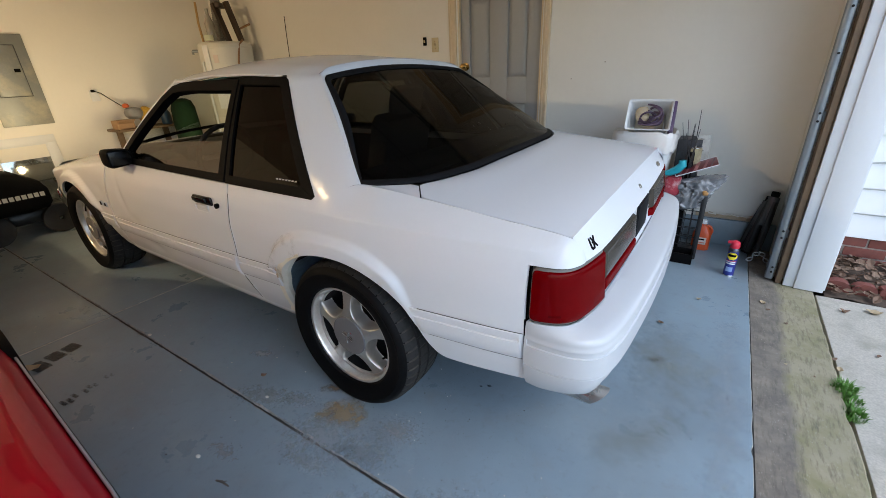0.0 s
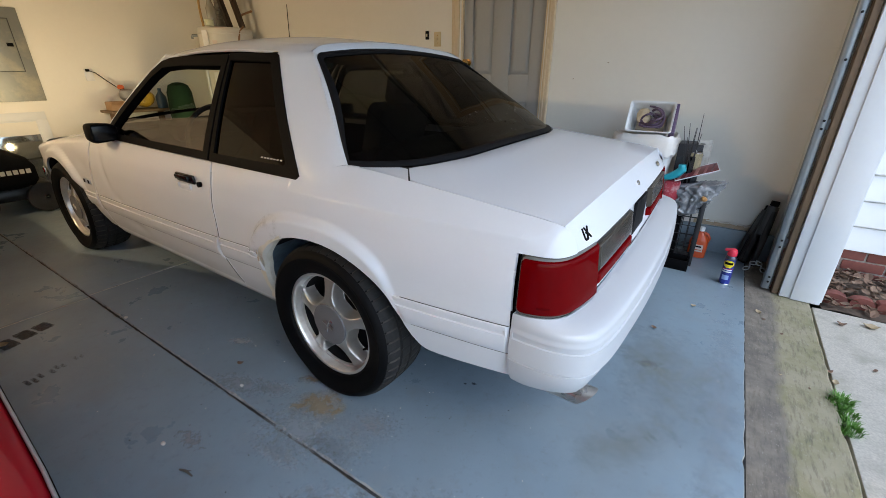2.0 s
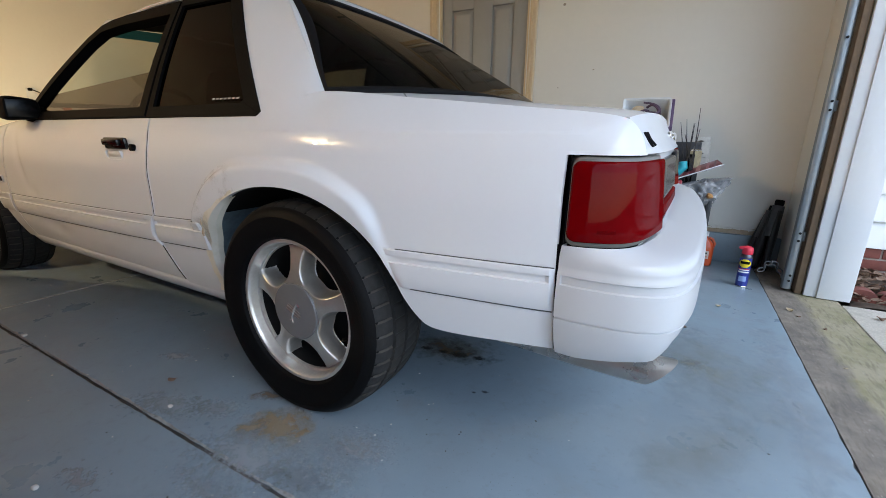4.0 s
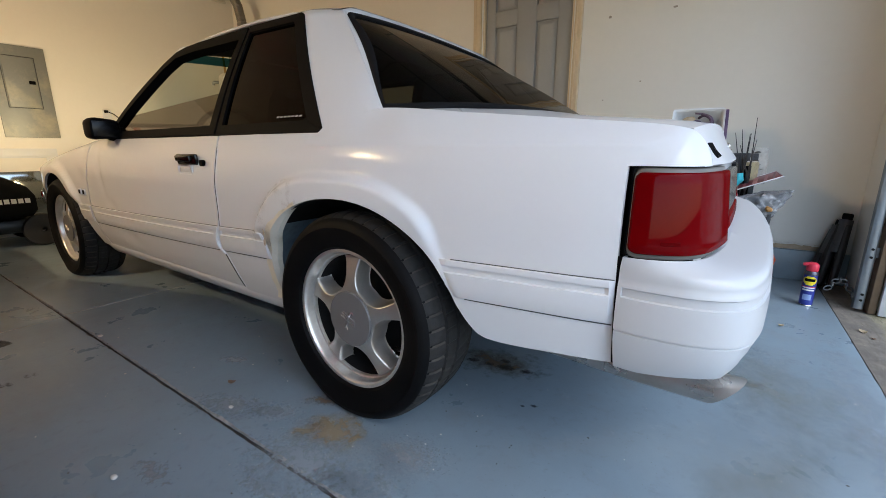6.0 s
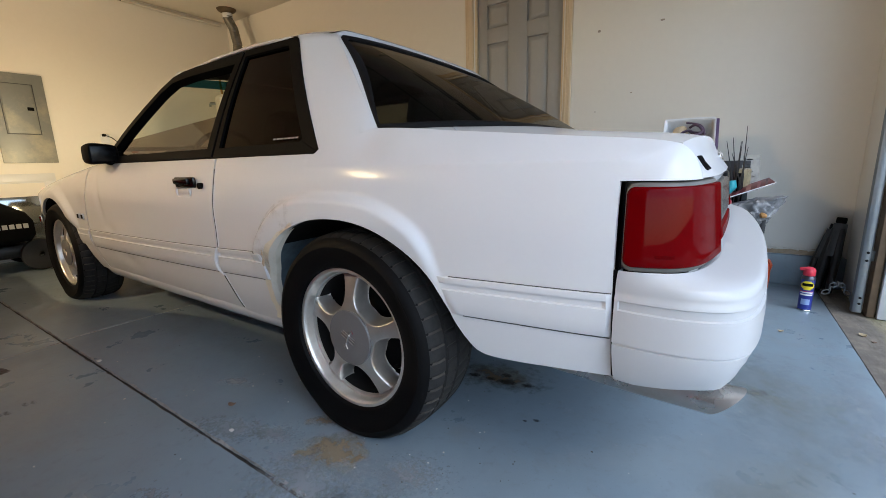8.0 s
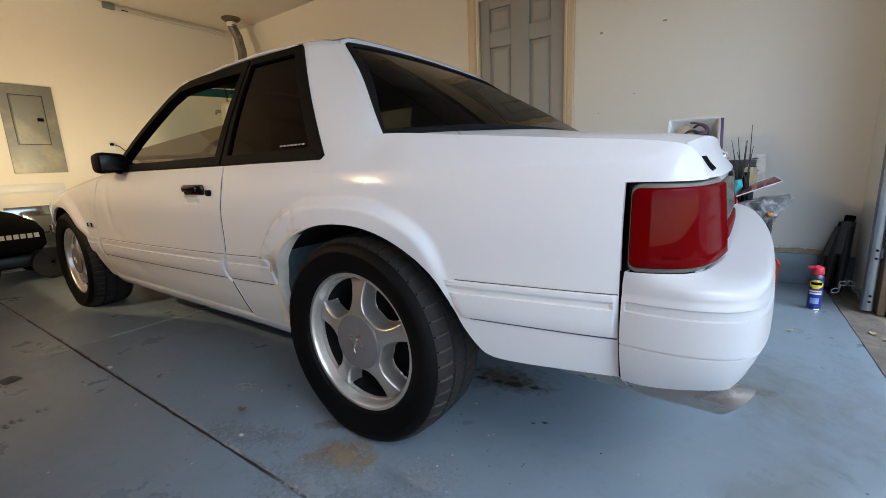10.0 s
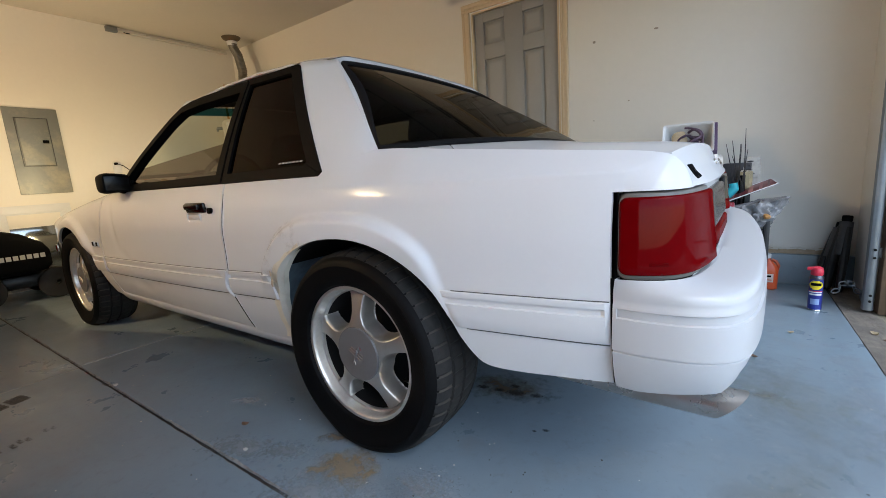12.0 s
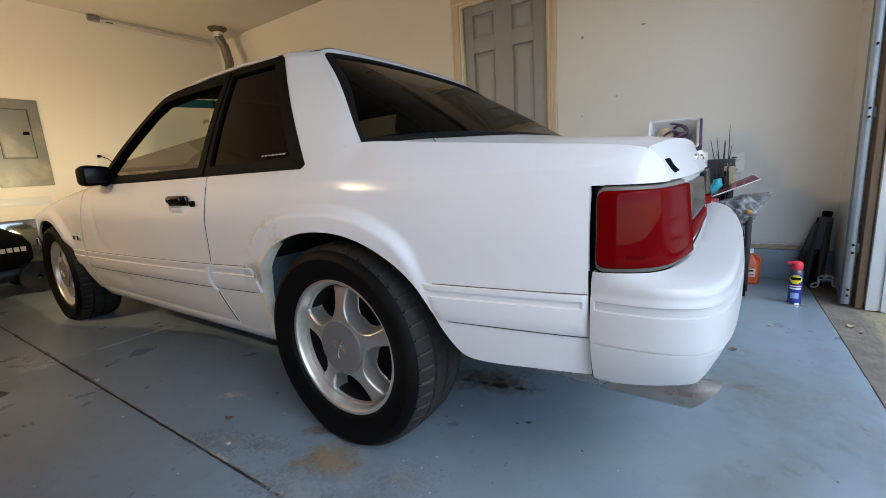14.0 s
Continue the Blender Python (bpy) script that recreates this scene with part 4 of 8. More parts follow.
for k in range(46):
    u, v = 0.40 + 0.55 * rnd.random(), 0.07 + 0.24 * rnd.random() ** 1.4
    c, q0 = on_glass(u, v) + LIFT * 0.0035, rnd.uniform(0.0016, 0.0040)
    ex, ey = (on_glass(u + 0.01, v) - on_glass(u, v)).normalized(), (on_glass(u, v + 0.01) - on_glass(u, v)).normalized()
    dot_mesh.faces.new([dot_mesh.verts.new(c + ex * q0 * math.cos(a) + ey * q0 * math.sin(a)) for a in steps(0, 2 * math.pi, 9)[:-1]])
tagged(part("dried_drops", dot_mesh, surface("dried water spots", (0.16, 0.155, 0.14), 0.9, grain=0.3), rear_glass, "small pale dots on the glass"), kind="stuff")
# windscreen with a teal band along its top
ws_ll, ws_ul = V((-1.80, -0.745, 0.905)), V((ROOF_F, fl.y + 0.03, fl.z - 0.004))
ws_left = lambda t: ws_ll.lerp(ws_ul, t)
ws_bottom = arc(ws_ll, mirrored(ws_left)(0), V((-2.05, 0, 0.93)))
ws_top = arc(ws_ul, mirrored(ws_left)(1), V((-1.40, 0, 1.288)))
rows = coons(ws_left, mirrored(ws_left), ws_bottom, ws_top, 24, 18, lambda u, v: V((-0.02 * math.sin(math.pi * v), 0, 0.02 * math.sin(math.pi * v))))
bm = bmesh.new()
sheet(bm, rows[:16])
windscreen = part("windscreen", bm, CLEAR, CAR, "clear windscreen")
bm = bmesh.new()
sheet(bm, rows[15:18])
part("shade_band", bm, TEAL, windscreen, "teal sun band along the top of the windscreen")
part("windscreen_seal", band(rows, 0.022, 0.004, 0.04), BLACK_TRIM, CAR)


def a_pillar_build():
    bm = bmesh.new()
    tube(bm, [V((-1.83, -0.775, 0.85)), V((-1.76, -0.748, 0.925)), V((-1.55, -0.668, 1.10)), V((ROOF_F - 0.02, fl.y - 0.002, fl.z - 0.006)), V((-1.22, -0.580, 1.250))],
         [0.022, 0.016, 0.016, 0.015, 0.006], 10)
    return bm


both("windscreen_pillar", a_pillar_build, WHITE_PAINT)


# side windows: corner points on the leaning side glass plane
def side_glass(x, z):
    """The leaning plane of the side windows, slightly bowed."""
    t = (z - 0.838) / (1.262 - 0.838)
    foot = top_y(max(min(x, -0.13), -1.75)) if x < -0.13 else 0.812
    return V((x, -(foot + (0.592 - foot) * t + 0.010 * math.sin(math.pi * min(max(t, 0), 1))), z))


def frame_build(outer, inner, proud, depth=0.014):
    """A flat window frame between two outlines of equal count in x, z, laid on the leaning glass plane."""
    def build():
        bm = bmesh.new()
        n = V((0, -0.88, 0.47))
        o1 = [side_glass(*p) + n * proud for p in outer]
        o0 = [side_glass(*p) - n * 0.012 for p in outer]
        i1 = [side_glass(*p) + n * proud for p in inner]
        i0 = [side_glass(*p) - n * depth for p in inner]
        sheet(bm, [o0, o1, i1, i0], close=True)
        return bm
    return build


def dense(poly, n=8):
    out = []
    for a, b in zip(poly, poly[1:] + poly[:1]):
        out += [lerp(a, b, i / n) for i in range(n)]
    return out


# fixed rear side window
Q_OUT = [(-0.690, 0.840), (-0.138, 0.8365), (-0.123, 0.848), (-0.429, 1.246), (-0.445, 1.252), (-0.762, 1.256)]
Q_IN = [(-0.667, 0.872), (-0.218, 0.873), (-0.205, 0.882), (-0.458, 1.216), (-0.468, 1.222), (-0.742, 1.228)]
both("quarter_window_frame", frame_build(dense(Q_OUT), dense(Q_IN), 0.005), BLACK_TRIM, "black frame of the fixed side window")


def pane_build(corners, back=0.004, n=8):
    def build():
        bm = bmesh.new()
        a, b, c, d = corners
        rows = []
        for v in steps(0, 1, n):
            rows.append([side_glass(*lerp(lerp(a, b, u), lerp(d, c, u), v)) + V((0, back, -back * 0.5)) for u in steps(0, 1, n)])
        sheet(bm, rows)
        return bm
    return build


both("quarter_window", pane_build([(-0.680, 0.86), (-0.18, 0.86), (-0.460, 1.245), (-0.752, 1.255)]), TINT, "almost black tinted fixed side window")

# door window opening: black frame, glass wound half down on the driver's side
D_OUT = [(-1.78, 0.842), (-0.700, 0.842), (-0.768, 1.250), (-1.15, 1.248), (-1.27, 1.241), (-1.345, 1.226), (-1.42, 1.182), (-1.74, 0.915)]
D_IN = [(-1.70, 0.872), (-0.748, 0.872), (-0.795, 1.204), (-1.15, 1.206), (-1.245, 1.201), (-1.315, 1.195), (-1.392, 1.155), (-1.690, 0.905)]
both("door_window_frame", frame_build(dense(D_OUT), dense(D_IN), 0.007, 0.03), BLACK_TRIM, "black window frame of the door")
part("door_window", pane_build([(-1.72, 0.83), (-0.74, 0.83), (-0.765, 1.010), (-1.60, 0.955)], 0.012)(), DOOR_TINT, CAR, "tinted door window wound half down")
part("door_window", flip(pane_build([(-1.72, 0.83), (-0.74, 0.83), (-0.79, 1.23), (-1.33, 1.22)], 0.012)()), CLEAR, CAR, "clear door window, wound up")


def guide_build():
    bm = bmesh.new()
    tube(bm, [side_glass(-0.765, 0.87) + V((0, 0.02, 0)), side_glass(-0.797, 1.18) + V((0, 0.02, 0))], 0.0035, 8)
    return bm


both("window_channel", guide_build, BRIGHT, "thin bright channel at the rear of the door window")


# ---- boot lid, in one skin that rolls over into the tail face
plan_x = curve(sorted((y, x) for x, y in LAMP_PLAN[5:]))


def lid_build():
    bm = bmesh.new()
    rows = []
    n = 40
    for i, x in enumerate((0.235, 0.26, 0.29, 0.33, 0.38, 0.44, 0.51, 0.58, 0.65, 0.71, 0.75, 0.78)):
        row = []
        for s in steps(-1, 1, n):
            crown = 1 - abs(s) ** 2.4
            xx, zz = x + 0.018 * crown * smooth((x - 0.5) / 0.28), top_z(x) - 0.001 + 0.032 * crown
            half = 0.6545 + 0.069 * min(max(0.217 * (x - 0.235) / 0.225, 0) / 0.057, 1.0) - 0.010 * smooth((x - 0.5) / 0.3)
            if x < 0.46:
                # the front edge follows the foot of the rear window
                a = (x - 0.235) / 0.225
                front = max(foot_x(min(abs(s * half), 0.66)) + 0.008, 0.243)
                xx = front + (0.46 - front) * a
                k = 1 - smooth(a)
                k += (max(0.0, 1 - (x - 0.235) / 0.059) - k) * abs(s) ** 6
                zz = zz * (1 - k) + (0.895 + 0.014 * (1 - (s * half / 0.747) ** 2) - 0.001) * k
            row.append((xx, s * half, zz))
        rows.append(row)
    for t in (0.0, 0.06, 0.13, 0.3, 0.5, 0.7, 0.88, 1.0):
        row = []
        for s in steps(-1, 1, n):
            crown = 1 - abs(s) ** 2.4
            y = s * 0.714
            xt, zt = 0.797 + 0.018 * crown, 0.8305 + 0.030 * crown
            xb, zb = plan_x(abs(y)) - 0.004, 0.762
            sag = -0.004 * math.sin(math.pi * t)
            row.append((xt + (xb - xt) * (t ** 1.15) + sag, y, zt + (zb - zt) * t - (0.002 if t == 0 else 0)))
        rows.append(row)
    sheet(bm, rows)
    edges = [e for e in bm.edges if e.is_boundary]
    r = bmesh.ops.extrude_edge_only(bm, edges=edges)
    for v in r["geom"]:
        if isinstance(v, bmesh.types.BMVert):
            v.co.z -= 0.014 if v.co.x < 0.80 else 0.004
            v.co.x -= 0.010 if v.co.x > 0.80 else 0
    return bm


lid = part("boot_lid", lid_build(), WHITE_PAINT, CAR, "white boot lid, closed", sharp=28)
part("boot_lock", turned([(0.004, 0.006), (0.012, 0.006), (0.0135, 0.003), (0.0135, -0.01)], 20, "z"), CHROME, lid, "chrome key lock")
lock = lid.children[0]
lock.location, lock.rotation_euler, lock.scale = (0.842, 0, 0.801), (0, radians(60), 0), (0.75, 0.75, 0.6)
part("oval_badge", turned([(0.003, 0.005), (0.016, 0.005), (0.020, 0.003), (0.021, -0.004)], 24, "z"), CHROME, lid, "small oval blue and chrome badge")
ob = lid.children[1]
ob.location, ob.rotation_euler, ob.scale = (0.840, 0.46, 0.797), (0, radians(62), 0), (0.65, 1.15, 0.7)
bm = bmesh.new()
for y0, z0, y1, z1 in ((-0.016, 0.016, -0.024, -0.016), (-0.024, -0.016, -0.010, -0.016), (-0.006, 0.016, 0.010, -0.016), (0.014, 0.016, -0.010, -0.016), (-0.008, 0.0, 0.004, 0.0)):
    tube(bm, [(0.001, y0, z0), (0.001, y1, z1)], 0.0034, 6)
ob = part("model_badge", bm, BLACK_TRIM, lid, "small black and chrome slanted badge")
ob.location, ob.rotation_euler = (0.8290, -0.620, 0.788), (0, radians(-38), radians(-8))

# ---- tail face: plan line of the lamps, and of the bumper below

def lens_build(s0, s1, z0, z1, out, n=30, m=8, rc=0.0):
    """A lens on the tail face from s0 to s1 along it, with eased edges; its outer corners have radius rc."""
    def build():
        bm = bmesh.new()
        e = min(0.004, (z1 - z0) * 0.2, (s1 - s0) * 0.2)
        vs_ = [0, 0.4 * e / (z1 - z0)] + steps(e / (z1 - z0), 1 - e / (z1 - z0), m) + [1 - 0.4 * e / (z1 - z0), 1]
        ss_ = [s0, s0 + e * 0.4] + steps(s0 + e, s1 - e, n) + [s1 - e * 0.4, s1]
        if rc:
            ends = [rc * (1 - math.cos(q)) for q in steps(0, math.pi / 2, 7)]
            ss_ = [s0 + d for d in ends] + steps(s0 + rc, s1 - 0.004, n)[1:] + [s1 - 0.0016, s1]
        drop = lambda i, k: 0.004 if i in (0, k) else (0.0012 if i in (1, k - 1) else 0.0)

        def inset(s):
            d = s - s0
            return rc - math.sqrt(max(rc * rc - (rc - d) ** 2, 0.0)) if d < rc else 0.0
        rows = [[lamp_at(s, z0 + inset(s) + v * (z1 - z0 - 2 * inset(s)), out - max(drop(i, len(vs_) - 1), drop(j, len(ss_) - 1)))
                 for j, s in enumerate(ss_)] for i, v in enumerate(vs_)]
        sheet(bm, rows)
        r = bmesh.ops.extrude_edge_only(bm, edges=[e for e in bm.edges if e.is_boundary])
        for v in r["geom"]:
            if isinstance(v, bmesh.types.BMVert):
                v.co.y += 0.02 if v.co.y < 0 else -0.02
                v.co.x -= 0.015
        return bm
    return build


RED_END = 0.294
lamps = both("tail_lamp", lens_build(0.003, RED_END, 0.590, 0.757, -0.006, rc=0.018), LAMP_RIM, "grey housing of the wraparound tail lamp")
for lamp, f in zip(lamps, (lambda b: b, flip)):
    part("red_lens", f(lens_build(0.008, RED_END - 0.001, 0.600, 0.749, 0.003, n=60, rc=0.014)()), LAMP_RED, lamp, "dark red wraparound lens")
    part("reflector_bar", f(lens_build(0.055, 0.088, 0.617, 0.626, 0.0036, n=6)()), LAMP_DARK, lamp, "small dark bar inside the lens")
    part("gasket", f(lens_build(0.0, 0.003, 0.592, 0.758, -0.008, n=4)()), BLACK_TRIM, lamp, "black side gasket")
    part("reverse_lens", f(lens_build(RED_END + 0.004, 0.69, 0.663, 0.744, 0.002)()), LAMP_SMOKE, lamp, "smoky clear reversing lens")
    part("red_strip", f(lens_build(RED_END + 0.004, 0.69, 0.626, 0.655, 0.004)()), LAMP_RED, lamp, "narrow red lens strip")
bm = bmesh.new()
sheet(bm, [[lamp_at(s, z, -0.016) for s in steps(RED_END, lamp_len, 20)] for z in (0.59, 0.66, 0.763)])
part("tail_panel", bm, WHITE_PAINT, CAR, "white tail panel between the lamps")
bm = bmesh.new()
sheet(bm, [[lamp_at(s, z, -0.016) for s in steps(RED_END, lamp_len, 20)] for z in (0.59, 0.66, 0.763)])
part("tail_panel", flip(bm), WHITE_PAINT, CAR)
part("plate_recess", boxed((0.012, 0.20, 0.13), (0.864, 0, 0.685), 0.004), GREY_RUBBER, CAR, "dark plate recess in the tail panel")


# ---- rear bumper cover
def bumper_build():
    bm = bmesh.new()
    n = 44
    blen, bx, by = resample(BUMP_PLAN)

    def out(t, k, z, d=0.0):
        """t along the corner, k from the lamp line (0) to the outermost line (1), d pushed out."""
        a = V((lamp_x(t * lamp_len), lamp_y(t * lamp_len), 0))
        lean = lamp_at(t * lamp_len, 0.595, 0.0)
        a = V((lean.x, -lean.y, 0))
        b = V((bx(t * blen), by(t * blen), 0))
        p = a.lerp(b, k)
        e = 0.01
        tx, ty = bx(min(t + e, 1) * blen) - bx(max(t - e, 0) * blen), by(min(t + e, 1) * blen) - by(max(t - e, 0) * blen)
        kk = math.hypot(tx, ty)
        return V((p.x - ty / kk * d, -(p.y + tx / kk * d), z))
    prof = [(0.0, 0.588, -0.012), (0.0, 0.591, 0.0), (0.30, 0.5845, 0.0), (0.60, 0.577, 0.0), (0.85, 0.569, 0.0), (0.94, 0.564, 0.0), (0.985, 0.558, 0.0), (1.0, 0.550, 0.0), (1.0, 0.543, 0.0), (1, 0.538, 0.0022), (1, 0.5315, 0.003), (1, 0.5295, -0.0005),
            (1, 0.5135, -0.0005), (1, 0.5115, 0.0045), (1, 0.485, 0.006), (1, 0.4445, 0.0052), (1, 0.4425, 0.0005), (1, 0.4410, 0.0005), (1, 0.439, 0.0036), (1, 0.42, 0.001), (1, 0.39, -0.006), (1, 0.365, -0.014), (1, 0.352, -0.022), (1, 0.346, -0.036), (1, 0.35, -0.09)]
    grid = []
    for k, z, d in prof:
        row = [out(t, k, z - (0.004 * smooth((t - 0.15) / 0.3) if 0.435 < z < 0.45 else 0) + 0.016 * smooth((0.42 - z) / 0.06) * smooth((t - 0.02) / 0.16),
                   0.0035 if (d == -0.0005 and t < 0.0075) else d - (0.90 * max(0.435 - z, 0.0) * smooth((t - 0.22) / 0.2) if d > -0.05 else 0))
               for t in [0.0, 0.003, 0.007, 0.008] + steps(0.02, 1, n)]
        row = [row[0] + V((0.004, 0.030, 0))] + row
        grid.append(row + [V((p.x, -p.y, p.z)) for p in reversed(row[:-1])])
    sheet(bm, grid)
    return bm


part("rear_bumper", bumper_build(), WHITE_BUMPER, CAR, "white rear bumper cover with grooved strip", sharp=28)


# tail pipe with a slash-cut tip under each rear corner
def pipe_build():
    bm = bmesh.new()
    path = [V((0.30, -0.60, 0.34)), V((0.40, -0.66, 0.322)), V((0.55, -0.685, 0.320)), V((0.75, -0.690, 0.314)), V((0.885, -0.690, 0.313))]
    tube(bm, path, [0.030, 0.030, 0.031, 0.033, 0.034], 18, cap=False)
    ring = [v for v in bm.verts if v.co.x > 0.883]
    for v in ring:
        v.co.x += 0.028 + 0.9 * (v.co.z - 0.313)
    r = bmesh.ops.extrude_edge_only(bm, edges=[e for e in bm.edges if e.is_boundary and e.verts[0].co.x > 0.8])
    for v in r["geom"]:
        if isinstance(v, bmesh.types.BMVert):
            v.co.y = -0.690 + (v.co.y + 0.690) * 0.90
            v.co.z = 0.313 + (v.co.z - 0.313) * 0.90
            v.co.x -= 0.12
    return bm


both("tail_pipe", pipe_build, STEEL, "stained stainless tail pipe with slash-cut tip")


# ---- front end, only glimpsed
def bonnet_build():
    bm = bmesh.new()
    rows = []
    for x in steps(-3.12, -1.95, 20):
        row = []
        for s in steps(-1, 1, 24):
            y = s * (top_y(x) - 0.004)
            crown = 1 - abs(s) ** 2.2
            row.append((x - 0.10 * crown * smooth((-2.9 - x) / 0.3) - 0.06 * crown * smooth((x + 2.2) / 0.3), y, top_z(x) + 0.001 + 0.055 * crown))
        rows.append(row)
    sheet(bm, rows)
    return bm


part("bonnet", bonnet_build(), WHITE_PAINT, CAR, "white bonnet", sharp=45)
part("cowl", boxed((0.16, 1.40, 0.05), (-1.90, 0, 0.865), 0.01), BLACK_TRIM, CAR)


def nose_build():
    bm = bmesh.new()
    plan = [(-3.10, 0.808), (-3.20, 0.788), (-3.30, 0.738), (-3.37, 0.65), (-3.41, 0.50), (-3.43, 0.25), (-3.435, 0.0)]
    rows = []
    for z, d in ((0.690, -0.06), (0.645, -0.015), (0.56, 0.0), (0.50, 0.015), (0.44, 0.018), (0.36, 0.0), (0.30, -0.03), (0.27, -0.08)):
        row = [V((x - d * (0.3 + 0.7 * i / 6), -(y + d * (1 - i / 6)), z)) for i, (x, y) in enumerate(plan)]
        rows.append(row + [V((p.x, -p.y, p.z)) for p in reversed(row[:-1])])
    sheet(bm, rows)
    return bm


part("front_bumper", nose_build(), WHITE_BUMPER, CAR, "white front bumper cover", sharp=45)
both("headlamp", lambda: boxed((0.20, 0.05, 0.085), (-3.19, -0.752, 0.60), 0.018, (0, 0, -16)), CLEAR, "clear wraparound headlamp")
both("lamp_reflector", lambda: boxed((0.16, 0.03, 0.07), (-3.18, -0.738, 0.60), 0.01, (0, 0, -16)), CHROME)
both("lit_headlamp", lambda: boxed((0.02, 0.16, 0.07), (-3.440, -0.52, 0.59), 0.006), glow("lit headlamp glass", (1.0, 0.80, 0.48), 1.0), "lit warm headlamp glass")


both("side_marker", lambda: boxed((0.10, 0.024, 0.070), (-3.20, -0.796, 0.475), 0.010, (0, 0, -18)), CHROME, "bright corner marker of the front bumper")


# ---- mirrors, handles, badges
def mirror_build():
    bm = bmesh.new()
    rows = []
    for x, k in ((-1.60, 0.80), (-1.602, 0.93), (-1.612, 1.0), (-1.65, 1.0), (-1.70, 0.92), (-1.74, 0.72), (-1.765, 0.35), (-1.77, 0.05)):
        row = []
        for q in steps(0, 2 * math.pi, 32)[:-1]:
            c, s = math.cos(q), math.sin(q)
            y = math.copysign(abs(c) ** 0.42, c) * 0.062 * k
            z = math.copysign(abs(s) ** 0.5, s) * (0.047 - 0.006 * y / 0.062) * k
            row.append((x, -0.863 + y, 0.886 + z))
        rows.append(row)
    g = sheet(bm, rows, close=True)
    bm.faces.new(g[-1])
    tube(bm, [(-1.66, -0.83, 0.87), (-1.68, -0.78, 0.862)], [0.035, 0.04], 12)
    return bm


mirrors = both("door_mirror", mirror_build, BLACK_TRIM, "black plastic door mirror")
MIRROR = surface("dim mirror glass", (0.004, 0.004, 0.0045), 0.25, spec=0.25)
for m_ob, s in zip(mirrors, (1, -1)):
    bm = boxed((0.004, 0.102, 0.072), (-1.5995, -0.863 * s, 0.886), 0.0015)
    part("mirror_glass", bm, MIRROR, m_ob, "dark mirror glass")
both("mirror_sail", lambda: prisms([(-1.79, 0.845), (-1.60, 0.845), (-1.655, 0.90), (-1.735, 0.915)], 0.02, "y", (0, -0.815, 0)), BLACK_TRIM)


def handle_build():
    bm = bmesh.new()
    w = half_width(-0.81, 0.745)
    box(bm, (0.150, 0.014, 0.040), (-0.848, -w - 0.004, 0.754), 0.006, (7, 0, 0))
    box(bm, (0.110, 0.016, 0.022), (-0.858, -w - 0.014, 0.758), 0.005, (7, 0, 0))
    return bm


both("door_handle", handle_build, GLOSS_BLACK, "black flap door handle")
both("handle_cup", lambda: boxed((0.105, 0.010, 0.034), (-0.862, -half_width(-0.85, 0.72) + 0.000, 0.716), 0.012, (8, 0, 0)), surface("white handle recess", (0.7, 0.7, 0.7), 0.4, grain=0.05))
both("key_lock", lambda: turned([(0.003, 0.006), (0.0095, 0.006), (0.0115, 0.001), (0.0115, -0.01)], 18, "y", (-0.732, -half_width(-0.732, 0.742) - 0.003, 0.742)), BLACK_TRIM)


def decal_build():
    """A row of plain slanted bars."""
    bm = bmesh.new()
    for i in range(7):
        x = -0.350 + i * 0.0185
        c = [side_glass(x + dx + dz * 0.6, 0.890 + dz) + V((0, -0.0012, 0)) for dx, dz in ((-0.006, -0.0024), (0.006, -0.0024), (0.006, 0.0024), (-0.006, 0.0024))]
        bm.faces.new([bm.verts.new(p) for p in c])
    return bm


part("window_decal", decal_build(), DECAL, CAR, "thin silver lettering bars on the dark side window")


def fender_badge_build():
    bm = bmesh.new()
    for i, w in enumerate((0.032, 0.010, 0.032)):
        x = -2.135 + i * 0.034
        box(bm, (w, 0.008, 0.034 if i != 1 else 0.012), (x, -half_width(x, 0.56) - 0.003, 0.562 - (0.010 if i == 1 else 0)), 0.003)
    return bm


for badge in both("fender_badge", fender_badge_build, BRIGHT, "small black and chrome fender badge"):
    side = 1 if badge.data.vertices[0].co.y < 0 else -1
    for x, w in ((-2.135, 0.022), (-2.067, 0.022)):
        part("badge_inlay", boxed((w, 0.004, 0.022), (x, -side * (half_width(x, 0.56) + 0.0072), 0.562), 0.001), BLACK_TRIM, badge)
# filler and rust at the front end of the rear arch, where the strip stops
bm = bmesh.new()
rows = []
for q in steps(radians(118), radians(186), 22):
    row = []
    w = 0.012 + 0.030 * smooth((math.degrees(q) - 126) / 30) + 0.004 * math.sin(q * 31)
    for k in (0.0, 0.5, 1.0):
        r = arch_radius(q) + 0.0005 + w * k
        x, z = r * math.cos(q), HUB + r * math.sin(q)
        row.append((x, -(half_width(x, max(z, 0.3)) + 0.0012 - 0.002 * (k == 1.0)), z))
    rows.append(row)
sheet(bm, rows)
rows = []
for q in steps(radians(122), radians(184), 26):
    row = []
    for dr, dy in ((0.001, -0.0016), (-0.004, 0.002), (-0.010, 0.007), (-0.017, 0.010), (-0.020, 0.026)):
        w = (0.85 + 0.06 * math.sin(q * 13)) * smooth((math.degrees(q) - 120) / 20)
        r = arch_radius(q) + dr * (w if dr < 0 else 1)
        x, z = r * math.cos(q), HUB + r * math.sin(q)
        row.append((x, -(half_width(x, max(z, 0.3)) - dy), z))
    rows.append(row)
lip = bmesh.new()
sheet(lip, rows)
part("arch_flange", lip, FILLER, CAR, "filler-smeared inner flange of the wheel arch")
part("arch_patch", bm, FILLER, CAR, "cream filler at the front edge of the wheel arch")
bm = bmesh.new()
